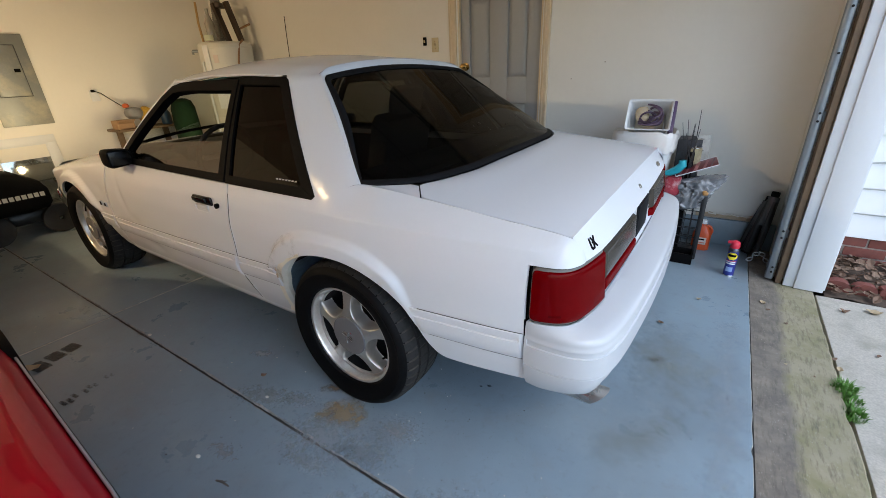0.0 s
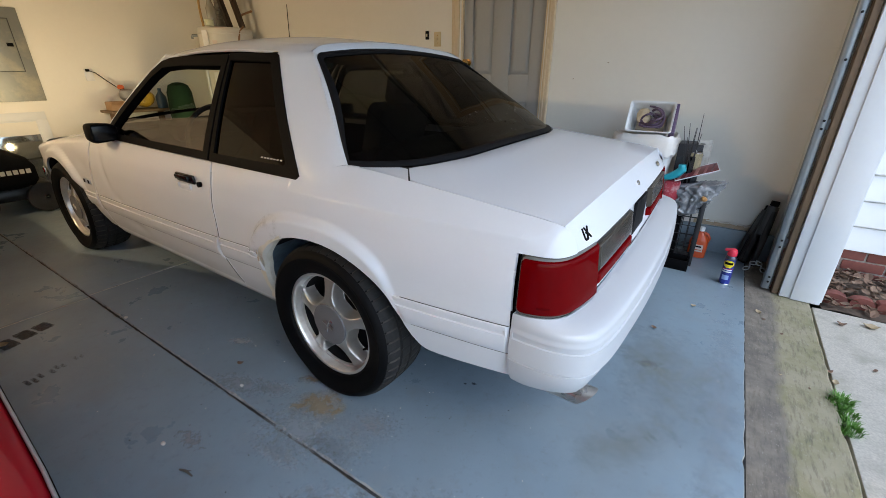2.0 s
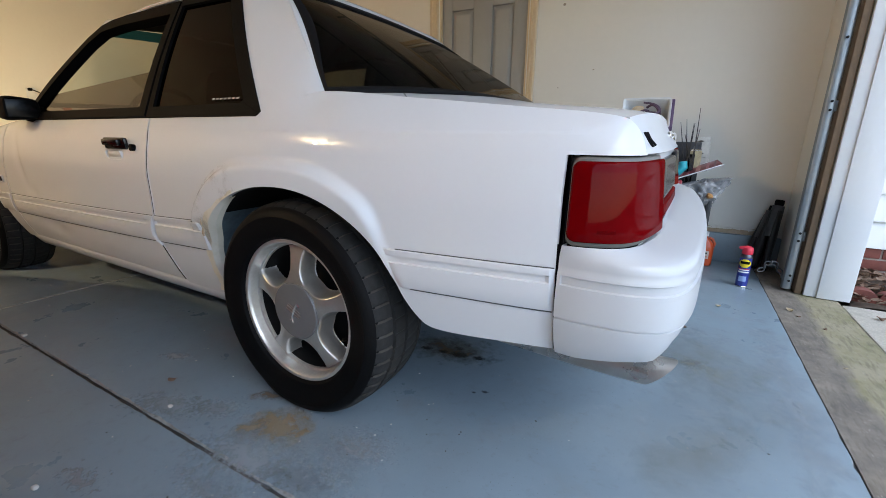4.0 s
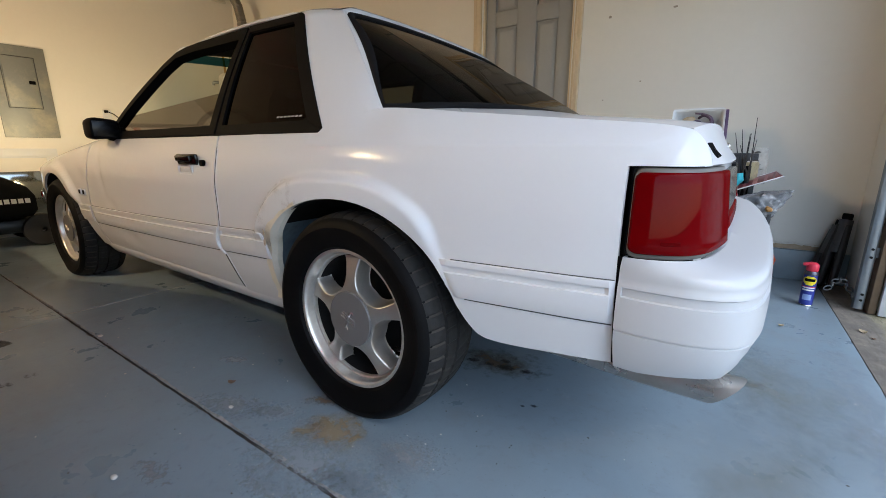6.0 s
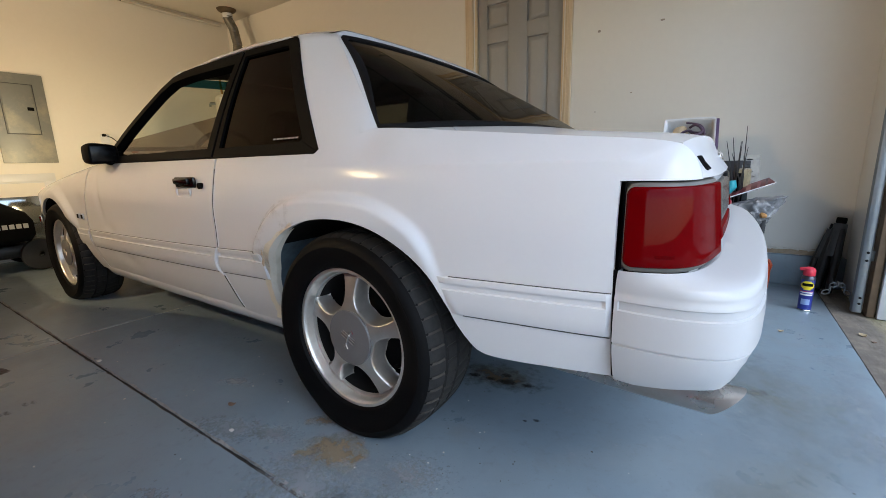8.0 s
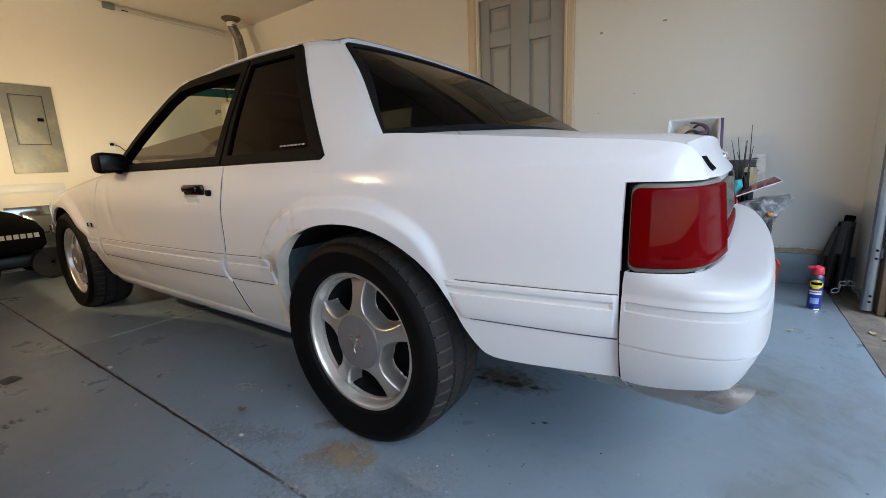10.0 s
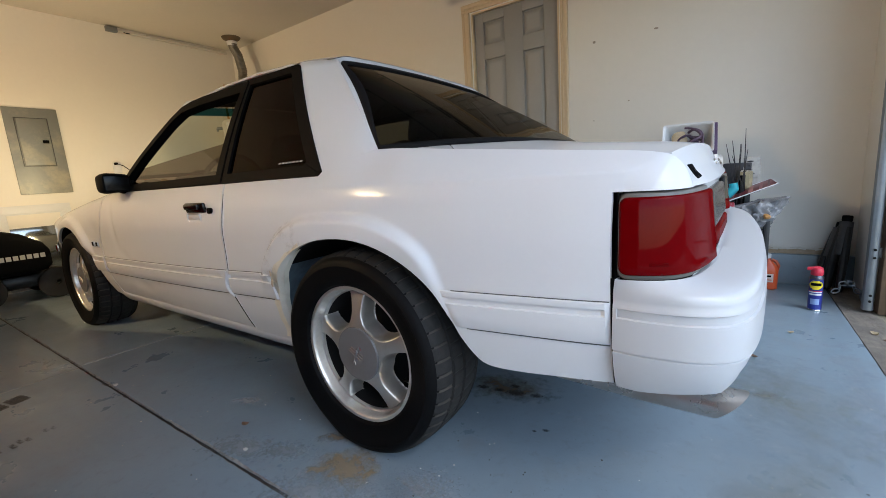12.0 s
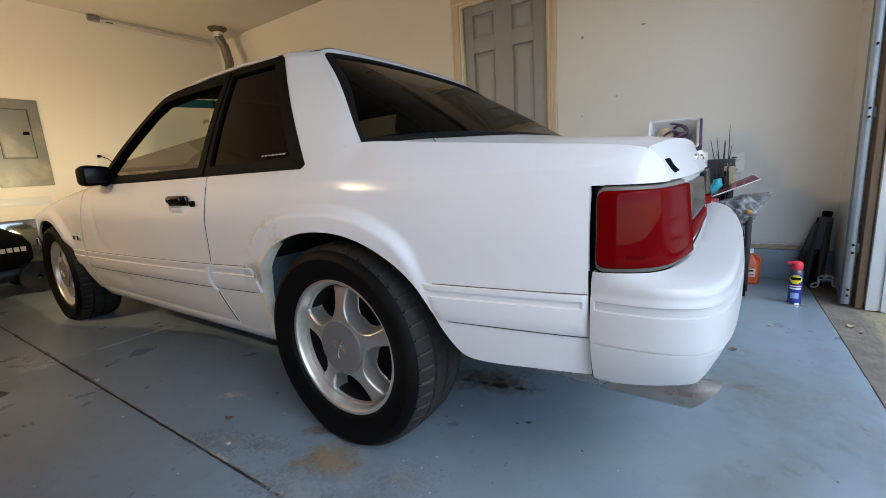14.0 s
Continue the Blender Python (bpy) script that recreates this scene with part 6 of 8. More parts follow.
bm = bmesh.new()
n_ = 60
rows = []
for y in steps(1.19, SIDING_Y + 0.02, 10):
    rows.append([(x, y, -0.020 + 0.05 * smooth((y - 1.25) / 0.2) + 0.018 * noise.noise((x * 7, y * 7, 0))) for x in steps(1.742, 5.2, n_)])
sheet(bm, rows)
structure("planting_bed", bm, SOIL, "mulch bed under dry leaves")
for k in range(22):
    bm = bmesh.new()
    prism(bm, [(-0.054, -0.04), (0.054, -0.04), (0.054, 0.012), (0.044, 0.028), (0.022, 0.038), (0.0, 0.041), (-0.022, 0.038), (-0.044, 0.028), (-0.054, 0.012)], 0.055, "y", (0, -0.0275, 0))
    for v in bm.verts:
        v.co += V((noise.noise(v.co * 14 + V((k, 0, 0))), noise.noise(v.co * 14 + V((0, k, 0))), noise.noise(v.co * 14 + V((0, 0, k))))) * 0.006
    ob = part("edging_brick", bm, BRICK)
    ob.location = (1.80 + 0.114 * k, 1.305 + 0.002 * k + rnd.uniform(-0.006, 0.006), 0.010)
    ob.rotation_euler = (0, radians(rnd.uniform(-5, 5)), radians(rnd.uniform(-6, 6)))
    tagged(ob, "weathered scalloped red edging brick along the bed", "brick", "edging bricks")

LEAF = surface("dry brown leaf", (0.17, 0.10, 0.065), 0.8, grain=0.3, grain_scale=50, stain=0.6, stain_scale=11, stain_colour=(0.40, 0.31, 0.22), per_object=0.1)
LEAF_PALE = surface("pale dry leaf", (0.40, 0.31, 0.19), 0.8, grain=0.2, grain_scale=60)


def leaf_into(bm, at, size, turn, curl=0.35, tilt=(0, 0)):
    """One curled leaf with a pointed outline and a raised midrib fold."""
    m = Matrix.Translation(at) @ Euler((radians(tilt[0]), radians(tilt[1]), turn)).to_matrix().to_4x4()
    rows = []
    for t in steps(0, 1, 6):
        w = size * 0.34 * math.sin(math.pi * min(t * 0.94 + 0.05, 1)) ** 0.8
        z = size * curl * (t - 0.5) ** 2
        rows.append([m @ V((size * (t - 0.5), s * w, z + abs(s) * w * 0.45)) for s in (-1, -0.5, 0, 0.5, 1)])
    sheet(bm, rows)


bm = bmesh.new()
for k in range(900):
    y = 1.20 + 0.46 * rnd.random() ** 0.9
    x = 1.75 + 2.6 * rnd.random() ** 1.5
    z = 0.0 + 0.05 * smooth((y - 1.25) / 0.2) + 0.018 * noise.noise((x * 7, y * 7, 0)) + rnd.uniform(0, 0.022)
    leaf_into(bm, (x, y, z), rnd.uniform(0.025, 0.060), rnd.uniform(0, 6.3), rnd.uniform(0.1, 0.9), (rnd.uniform(-35, 35), rnd.uniform(-35, 35)))
tagged(part("leaf_litter", bm, LEAF, None, "dry brown leaves covering the bed"), category="leaves", kind="stuff")
for x, y, s, q, pale in ((1.139, 0.765, 0.040, 0.5, 1), (0.993, 0.41, 0.045, 2.4, 0), (-0.476, -0.914, 0.038, 0.9, 0), (-1.506, -1.468, 0.075, 0.9, 1), (1.44, 0.90, 0.06, 2.2, 1), (1.46, 0.83, 0.03, 0.3, 0),
                          (1.53, 0.72, 0.03, 0.9, 0), (1.60, 0.30, 0.02, 1.9, 0), (1.80, 1.02, 0.07, 0.4, 0), (1.92, 1.07, 0.10, 2.9, 1), (1.86, 0.62, 0.04, 1.1, 0), (1.99, 0.60, 0.05, 0.2, 0), (1.70, 0.42, 0.05, 1.4, 1), (1.69, 0.50, 0.04, 0.5, 0),
                          (2.05, 0.95, 0.06, 0.8, 0), (1.505, 0.34, 0.02, 0.2, 1)):
    bm = bmesh.new()
    leaf_into(bm, (0, 0, 0), s if x < -1 else s * 0.68, 0, 0.9)
    for v in bm.verts:
        v.co += V((0.3, 0.5, 0.6)) * s * 0.22 * noise.noise(v.co / s * 3 + V((x * 7, y * 7, 0)))
    ob = part("fallen_leaf", solid(bm, 0.0006), LEAF_PALE if pale else LEAF)
    ob.location = (x, y, 0.004 if x < SLAB_E else (-0.004 if x < APRON_E else -0.014))
    ob.rotation_euler = (0, 0, q)
    tagged(ob, "curled pale dry leaf on the ground" if pale else "curled brown dry leaf on the ground", "leaf", "fallen leaves")

GRASS = surface("fresh green weed", (0.09, 0.21, 0.03), 0.6, grain=0.3, grain_scale=30)
for cx, cy, n_, h in ((1.69, 0.275, 260, 0.05), (1.705, 0.215, 170, 0.034), (1.70, 0.13, 190, 0.036)):
    bm = bmesh.new()
    for k in range(n_):
        q, r = rnd.uniform(0, 6.3), rnd.random() ** 0.6 * 0.036
        a = V((r * math.cos(q), r * math.sin(q) * 1.3, 0))
        lean = V((math.cos(q), math.sin(q), 0)) * rnd.uniform(-0.2, 0.75) * h
        hh = h * rnd.uniform(0.4, 1.0)
        w = V((-math.sin(q + 0.6), math.cos(q + 0.6), 0)) * rnd.uniform(0.0012, 0.003)
        b, c = a + lean * 0.35 + V((0, 0, hh * 0.65)), a + lean + V((0, 0, hh * 0.85))
        v = [bm.verts.new(p) for p in (a - w, a + w, b + w * 0.9, b - w * 0.9, c)]
        bm.faces.new(v[:4])
        bm.faces.new((v[3], v[2], v[4]))
    ob = part("weed", bm, GRASS)
    ob.location = (cx, cy, -0.022)
    tagged(ob, "tuft of green weed in the drive joint", "weed", "weeds in the joint")

# ---------------------------------------------------------------- floor marks and crumbs
def mark(name, colour, centre, size, turn, scale, lo, hi, seed, rough=0.6, block=False):
    """A thin irregular stain on the floor, broken up at its rim, or the print of one tread block."""
    m = bpy.data.materials.new(name)
    m.use_nodes = True
    nt = m.node_tree
    p = nt.nodes["Principled BSDF"]
    p.inputs["Base Color"].default_value = (*colour, 1)
    p.inputs["Roughness"].default_value = rough
    co = nt.nodes.new("ShaderNodeTexCoord").outputs["Object"]
    n = node(nt, "ShaderNodeTexNoise", Scale=scale, Detail=6.0, Roughness=0.7)
    nt.links.new(co, n.inputs["Vector"])
    dist = nt.nodes.new("ShaderNodeVectorMath")
    dist.operation = "MULTIPLY"
    dist.inputs[1].default_value = (2 / size[0], 2 / size[1], 0)
    nt.links.new(co, dist.inputs[0])
    ln = nt.nodes.new("ShaderNodeVectorMath")
    ln.operation = "LENGTH"
    nt.links.new(dist.outputs[0], ln.inputs[0])
    sub = nt.nodes.new("ShaderNodeMath")
    sub.operation = "MULTIPLY_ADD"
    nt.links.new(ln.outputs["Value"], sub.inputs[0])
    sub.inputs[1].default_value = -0.10 if block else -0.42
    nt.links.new(n.outputs["Fac"], sub.inputs[2])
    ramp = nt.nodes.new("ShaderNodeMapRange")
    ramp.inputs[1].default_value, ramp.inputs[2].default_value, ramp.inputs[4].default_value = lo, hi, 0.7
    nt.links.new(sub.outputs[0], ramp.inputs[0])
    nt.links.new(ramp.outputs[0], p.inputs["Alpha"])
    bm = bmesh.new()
    k = 28
    rim = [bm.verts.new((size[0] / 2 * math.cos(2 * math.pi * i / k), size[1] / 2 * math.sin(2 * math.pi * i / k), 0)) for i in range(k)]
    if block:
        for i, v in enumerate(rim):
            q = 2 * math.pi * i / k
            v.co *= 1 / max(abs(math.cos(q)), abs(math.sin(q))) * (0.96 + 0.06 * math.sin(i * 2.7 + seed))
    bm.faces.new(rim)
    ob = part("floor_stain", bm, m, floor, name)
    ob.location, ob.rotation_euler = (*centre, 0.0012 + 0.0003 * (seed % 5)), (0, 0, radians(turn))
    return ob


mark("tan dried spill", (0.33, 0.255, 0.155), (0.005, -0.885), (0.27, 0.23), 20, 18, 0.16, 0.40, 1)
mark("tan dried spill", (0.32, 0.26, 0.17), (-0.06, -0.93), (0.18, 0.10), 60, 34, 0.24, 0.44, 2)
for k, (dx, dy) in enumerate(((0.052, -0.078), (0.0, -0.005), (-0.030, 0.066))):
    mark("black tyre print", (0.030, 0.031, 0.034), (-1.545 + dx * 0.6, -1.365 + dy), (0.115 - 0.012 * k, 0.066), 14, 40, 0.12, 0.42, k, block=True)
for k, y in enumerate((-1.475, -1.452, -1.43, -1.392, -1.372, -1.352, -1.302, -1.282)):
    mark("black tyre print", (0.034, 0.035, 0.038), (-1.09 - 0.006 * k + 0.012 * (k % 2), y), (0.055 - 0.003 * k, 0.016), 10, 90, 0.22 + 0.02 * k, 0.50 + 0.02 * k, k, block=True)
mark("brown oil stain", (0.135, 0.10, 0.055), (0.20, -0.26), (0.46, 0.26), 10, 16, 0.14, 0.46, 6)
for ox, oy, ow in ((0.13, -0.30, 0.035), (0.20, -0.29, 0.03), (0.26, -0.285, 0.05), (0.335, -0.27, 0.035), (0.24, -0.24, 0.03), (0.44, -0.45, 0.018), (0.41, -0.47, 0.012)):
    mark("dark oil spot", (0.035, 0.03, 0.025), (ox, oy), (ow * 1.5, ow), 25, 60, 0.10, 0.34, 7)
for cx, cy, w_, h_, turn_, sc_ in ((0.20, -0.99, 0.42, 0.22, 15, 42), (-0.22, -0.93, 0.30, 0.14, 25, 55), (0.62, -1.30, 0.40, 0.22, 60, 38), (0.05, -1.12, 0.36, 0.12, 5, 60), (0.03, -1.01, 0.56, 0.34, 12, 30), (-0.36, -0.99, 0.44, 0.20, 20, 34), (0.36, -1.16, 0.60, 0.30, 30, 26)):
    mark("pale worn paint", (0.30, 0.345, 0.375), (cx, cy), (w_, h_), turn_, sc_, 0.24, 0.46, 9, 0.7)
# dusty wisps that also tint a pale haze into the floor colour
mark("olive dust wisp", (0.235, 0.245, 0.215), (1.02, -0.42), (0.55, 0.20), 60, 7, 0.12, 1.0, 11, 0.8)
mark("olive dust wisp", (0.235, 0.245, 0.22), (0.95, -0.85), (0.42, 0.24), 35, 9, 0.14, 1.1, 12, 0.8)
mark("rusty smear", (0.24, 0.185, 0.125), (-0.13, -0.80), (0.24, 0.09), 35, 40, 0.22, 0.46, 13)
mark("chalky scuff", (0.46, 0.48, 0.49), (-0.63, -0.815), (0.20, 0.10), 30, 40, 0.26, 0.44, 8)
mark("chalky scuff", (0.33, 0.35, 0.37), (0.24, -0.86), (0.36, 0.26), 30, 75, 0.24, 0.52, 9)
mark("chalky scuff", (0.31, 0.33, 0.35), (0.55, -1.05), (0.6, 0.3), 40, 40, 0.26, 0.60, 9)
mark("greenish worn patch", (0.25, 0.27, 0.255), (1.06, 0.1), (0.5, 0.9), 10, 9, 0.16, 0.66, 10)
mark("pale worn spot", (0.34, 0.31, 0.24), (1.01, 0.09), (0.16, 0.08), 40, 20, 0.2, 0.5, 10)
mark("pale bleached edge", (0.30, 0.33, 0.36), (1.29, 0.0), (0.24, 2.6), 0, 7, 0.24, 0.75, 11)
mark("pale bleached edge", (0.30, 0.33, 0.36), (1.31, -0.9), (0.18, 1.2), 0, 9, 0.24, 0.7, 12)
mark("chalky scuff", (0.32, 0.34, 0.36), (-0.25, -1.25), (0.40, 0.20), 10, 40, 0.38, 0.5, 13)

TWIG = surface("weathered twig bark", (0.10, 0.085, 0.07), 0.9, grain=0.4, grain_scale=80)
ob = thing("twig", (-0.12, -1.328, 0.004), "short weathered twig lying on the floor", "twig")
part("stem", tubed([(-0.030, -0.006, 0.0), (-0.005, 0.002, 0.002), (0.028, 0.004, 0.0)], [0.003, 0.0042, 0.0022], 7), TWIG, ob)
part("side_shoot", tubed([(-0.005, 0.002, 0.002), (0.008, 0.012, 0.003)], [0.0024, 0.0012], 6), TWIG, ob)
for px, py, size in ((-0.304, -1.313, 0.0065), (-0.345, -0.992, 0.006), (-1.311, -1.030, 0.008)):
    ob = thing("paint_flake", (px, py, 0.0), "small pale paint flake on the floor", "paint flake", "flakes on the floor")
    bm = bmesh.new()
    bmesh.ops.create_icosphere(bm, subdivisions=2, radius=size)
    for v in bm.verts:
        v.co = V((v.co.x * 1.5, v.co.y, v.co.z * 0.45)) * (1 + 0.5 * noise.noise(v.co * 160)) + V((0, 0, size * 0.5))
    part("flake", bm, surface("pale paint flake", (0.62, 0.61, 0.58), 0.8, grain=0.2, grain_scale=120), ob)

CRUMB = surface("pale crumbs", (0.55, 0.52, 0.47), 0.8, grain=0.3, grain_scale=90)
bm = bmesh.new()
for k in range(110):
    x, y = rnd.uniform(-2.6, 1.35), rnd.uniform(-1.55, 1.6) if k % 3 else rnd.gauss(-1.0, 0.18)
    s = rnd.uniform(0.0012, 0.0036) * (2 if k % 29 == 0 else 1)
    r = bmesh.ops.create_icosphere(bm, subdivisions=1, radius=s)
    q = rnd.uniform(0, 3)
    for v in r["verts"]:
        v.co = V((v.co.x * math.cos(q) * rnd.uniform(0.8, 1.6), v.co.y, v.co.z * 0.5)) + V((x, y, s * 0.4))
tagged(part("floor_crumbs", bm, CRUMB, None, "specks of grit and paint on the floor"), category="grit", kind="stuff")

# grit and crumbs strewn over the floor
rnd = random.Random(77)
for colour, count, label in (((0.75, 0.74, 0.70), 46, "tiny pale crumbs of grit on the floor"), ((0.05, 0.04, 0.03), 90, "tiny dark crumbs of dirt on the floor")):
    bm = bmesh.new()
    for _ in range(count):
        x, y = rnd.uniform(-1.6, 1.3), rnd.uniform(-1.5, -0.1)
        if rnd.random() < 0.45:
            x, y = rnd.gauss(0.15, 0.35), rnd.gauss(-0.75, 0.25)
        size = rnd.choice((0.0007, 0.0009, 0.0012, 0.0022))
        bmesh.ops.create_icosphere(bm, subdivisions=1, radius=size, matrix=Matrix.Translation((x, y, size * 0.5)) @ Matrix.Diagonal((rnd.uniform(0.7, 1.8), 1, 0.6, 1)))
    tagged(part("grit", bm, surface("grit", colour, 0.9, grain=0.2), None), label, "grit", kind="stuff")

# ---------------------------------------------------------------- things along the north wall
BIN_WHITE = surface("white bin plastic", (0.72, 0.73, 0.74), 0.4, grain=0.03, stain=0.15, stain_scale=7)
BAG = surface("thin white bin bag", (0.72, 0.70, 0.68), 0.35, grain=0.06, grain_scale=30, bump=0.3, bump_scale=30)
PURPLE = surface("dark purple plastic", (0.085, 0.05, 0.11), 0.4, grain=0.1)
bin_ = thing("kitchen_bin", (0.645, 1.42, 0), "white plastic waste bin with a bin bag folded over its rim", "waste bin")
bm = bmesh.new()
rows = []
for z, w, d in ((0.0, 0.115, 0.095), (0.01, 0.122, 0.10), (0.40, 0.15, 0.12), (0.74, 0.178, 0.142), (0.76, 0.184, 0.148), (0.76, 0.172, 0.136), (0.05, 0.11, 0.085)):
    rows.append([(math.copysign(abs(math.cos(q)) ** 0.45, math.cos(q)) * w, math.copysign(abs(math.sin(q)) ** 0.45, math.sin(q)) * d, z) for q in steps(0, 2 * math.pi, 40)[:-1]])
g = sheet(bm, rows, close=True)
bm.faces.new(g[0])
bm.faces.new(g[-1])
part("bucket", bm, BIN_WHITE, bin_)
bm = bmesh.new()
rows = []
for i, (z, k) in enumerate(((0.70, 1.02), (0.715, 1.06), (0.75, 1.05), (0.79, 1.07), (0.815, 1.04), (0.83, 0.98), (0.80, 0.90), (0.70, 0.86))):
    rows.append([((math.copysign(abs(math.cos(q)) ** 0.45, math.cos(q)) * 0.184 * k) * (1 + 0.03 * noise.noise((q * 3, i * 0.9, 2))), (math.copysign(abs(math.sin(q)) ** 0.45, math.sin(q)) * 0.150 * k) * (1 + 0.05 * noise.noise((q * 4, i * 0.9, 5))),
                  z + 0.018 * noise.noise((q * 2.5, i * 0.5, 8))) for q in steps(0, 2 * math.pi, 72)[:-1]])
sheet(bm, rows, close=True)
part("bin_bag", bm, BAG, bin_, "crumpled thin white bin bag")

tub = thing("storage_tub", (0.655, 1.42, 0.80), "white and purple plastic tub of cords tipped on the bin", "storage tub")
tub.rotation_euler = (radians(56), 0, radians(4))
tub.scale = (0.84, 0.84, 0.84)
bm = bmesh.new()
rows = [[(math.copysign(abs(math.cos(q)) ** 0.12, math.cos(q)) * w, math.copysign(abs(math.sin(q)) ** 0.12, math.sin(q)) * d + 0.06, z) for q in steps(0, 2 * math.pi, 48)[:-1]]
        for z, w, d in ((0.0, 0.115, 0.085), (0.19, 0.142, 0.112), (0.198, 0.158, 0.126), (0.204, 0.156, 0.124), (0.198, 0.146, 0.115), (0.02, 0.11, 0.08))]
g = sheet(bm, rows, close=True)
bm.faces.new(g[0])
bm.faces.new(g[-1])
part("tub_body", bm, BIN_WHITE, tub, "white tub with a flat rim")
part("tub_sleeve", boxed((0.034, 0.235, 0.185), (0.160, 0.06, 0.10), 0.005), PURPLE, tub, "dark purple side")
CORD = surface("purple hose", (0.075, 0.045, 0.08), 0.5, grain=0.15)
rnd = random.Random(12)
for k in range(7):
    r, q0 = rnd.uniform(0.05, 0.095), rnd.uniform(0, 6.3)
    c = V((rnd.uniform(-0.035, 0.035), 0.06 + rnd.uniform(-0.02, 0.02), 0.135 + 0.012 * k))
    tilt = Euler((rnd.uniform(-0.5, 0.5), rnd.uniform(-0.5, 0.5), 0)).to_matrix()
    part("coiled_hose", tubed([c + tilt @ V((r * math.cos(q + q0) * 1.1, r * math.sin(q + q0) * 0.85, 0.012 * math.sin(q * 3))) for q in steps(0, rnd.uniform(3.5, 6.0), 26)], rnd.uniform(0.006, 0.009), 7), CORD, tub)
part("tub_lining", boxed((0.20, 0.15, 0.004), (0, 0.06, 0.05), 0.001), surface("beige liner", (0.42, 0.36, 0.28), 0.8, grain=0.2, grain_scale=30), tub)
TAN = surface("tan cloth", (0.50, 0.40, 0.27), 0.9, grain=0.2, grain_scale=40)
bm = bmesh.new()
r = bmesh.ops.create_icosphere(bm, subdivisions=3, radius=0.06)
for v in bm.verts:
    v.co = V((v.co.x * 0.8 - 0.05, v.co.y + 0.08, v.co.z * 0.5 + 0.16)) + v.co * 0.35 * noise.noise(v.co * 18)
part("cloth_wad", bm, TAN, tub, "tan cloth crumpled in the tub")

WIRE = surface("black coated wire", (0.02, 0.02, 0.022), 0.45, grain=0.2)
crate = thing("wire_rack", (0.962, 1.45, 0), "tall black wire rack on the floor against the wall", "wire rack")
for y in (-0.10, 0.10):
    for z in steps(0.03, 0.455, 7):
        part("bar", tubed([(-0.085, y, z), (0.085, y, z)], 0.0028, 6), WIRE, crate)
    for x in steps(-0.085, 0.085, 4):
        part("bar", tubed([(x, y, 0.0), (x, y, 0.46)], 0.0032 if abs(x) > 0.08 else 0.0024, 6), WIRE, crate)
for x in (-0.085, 0.085):
    for z in steps(0.03, 0.455, 5):
        part("bar", tubed([(x, -0.10, z), (x, 0.10, z)], 0.0028, 6), WIRE, crate)
part("tray", boxed((0.18, 0.21, 0.012), (0, 0, 0.02), 0.004), WIRE, crate)
part("rack_leg", boxed((0.026, 0.026, 0.46), (0.10, -0.10, 0.23), 0.004), WIRE, crate)
ob = thing("black_crate", (0.975, 1.29, 0), "low black plastic tray on the floor", "tray")
bm = bmesh.new()
for a in ((0, -0.055, 0.17, 0.008), (0, 0.055, 0.17, 0.008)):
    box(bm, (a[2], a[3], 0.07), (a[0], a[1], 0.035), 0.002)
for sx in (-0.082, 0.082):
    box(bm, (0.008, 0.11, 0.07), (sx, 0, 0.035), 0.002)
box(bm, (0.17, 0.115, 0.006), (0, 0, 0.004), 0.001)
part("tray_body", bm, BLACK_TRIM, ob)

RED_PRINT = surface("glossy red print", (0.17, 0.022, 0.03), 0.3, grain=0.5, grain_scale=14, stain=0.6, stain_scale=12, stain_colour=(0.05, 0.02, 0.025))
mag = thing("picture_tray", (0.975, 1.38, 0.615), "glossy red printed tray with a pale rim", "tray")
mag.rotation_euler = (radians(8), radians(-22), radians(6))
part("sheet_body", boxed((0.235, 0.15, 0.006), (0, 0, 0), 0.001), RED_PRINT, mag)
bm = bmesh.new()
for sx, sy, w, d in ((0, -0.0765, 0.242, 0.004), (0, 0.0765, 0.242, 0.004), (-0.119, 0, 0.004, 0.157), (0.119, 0, 0.004, 0.157)):
    box(bm, (w, d, 0.006), (sx, sy, 0.002), 0.001)
part("rim", bm, BIN_WHITE, mag)

for x, w, c in ((-0.085, 0.020, (0.42, 0.16, 0.17)), (-0.045, 0.012, (0.30, 0.10, 0.11)), (0.005, 0.022, (0.46, 0.20, 0.20)), (0.055, 0.014, (0.34, 0.12, 0.13)), (0.092, 0.010, (0.10, 0.04, 0.05))):
    part("print_stripe", boxed((w, 0.120, 0.0012), (x, -0.004, 0.0034), 0.0, (0, 0, -14)), surface("faded red print", c, 0.3, grain=0.4, grain_scale=18), mag)

GREYBAG = surface("grey plastic bag", (0.21, 0.215, 0.225), 0.25, grain=0.4, grain_scale=16, stain=0.8, stain_scale=14, stain_colour=(0.46, 0.47, 0.49), coat=0.4)
ob = thing("plastic_bag", (1.0, 1.375, 0.47), "crumpled grey plastic bag draped on the wire rack", "bag")
bm = bmesh.new()
rows = []
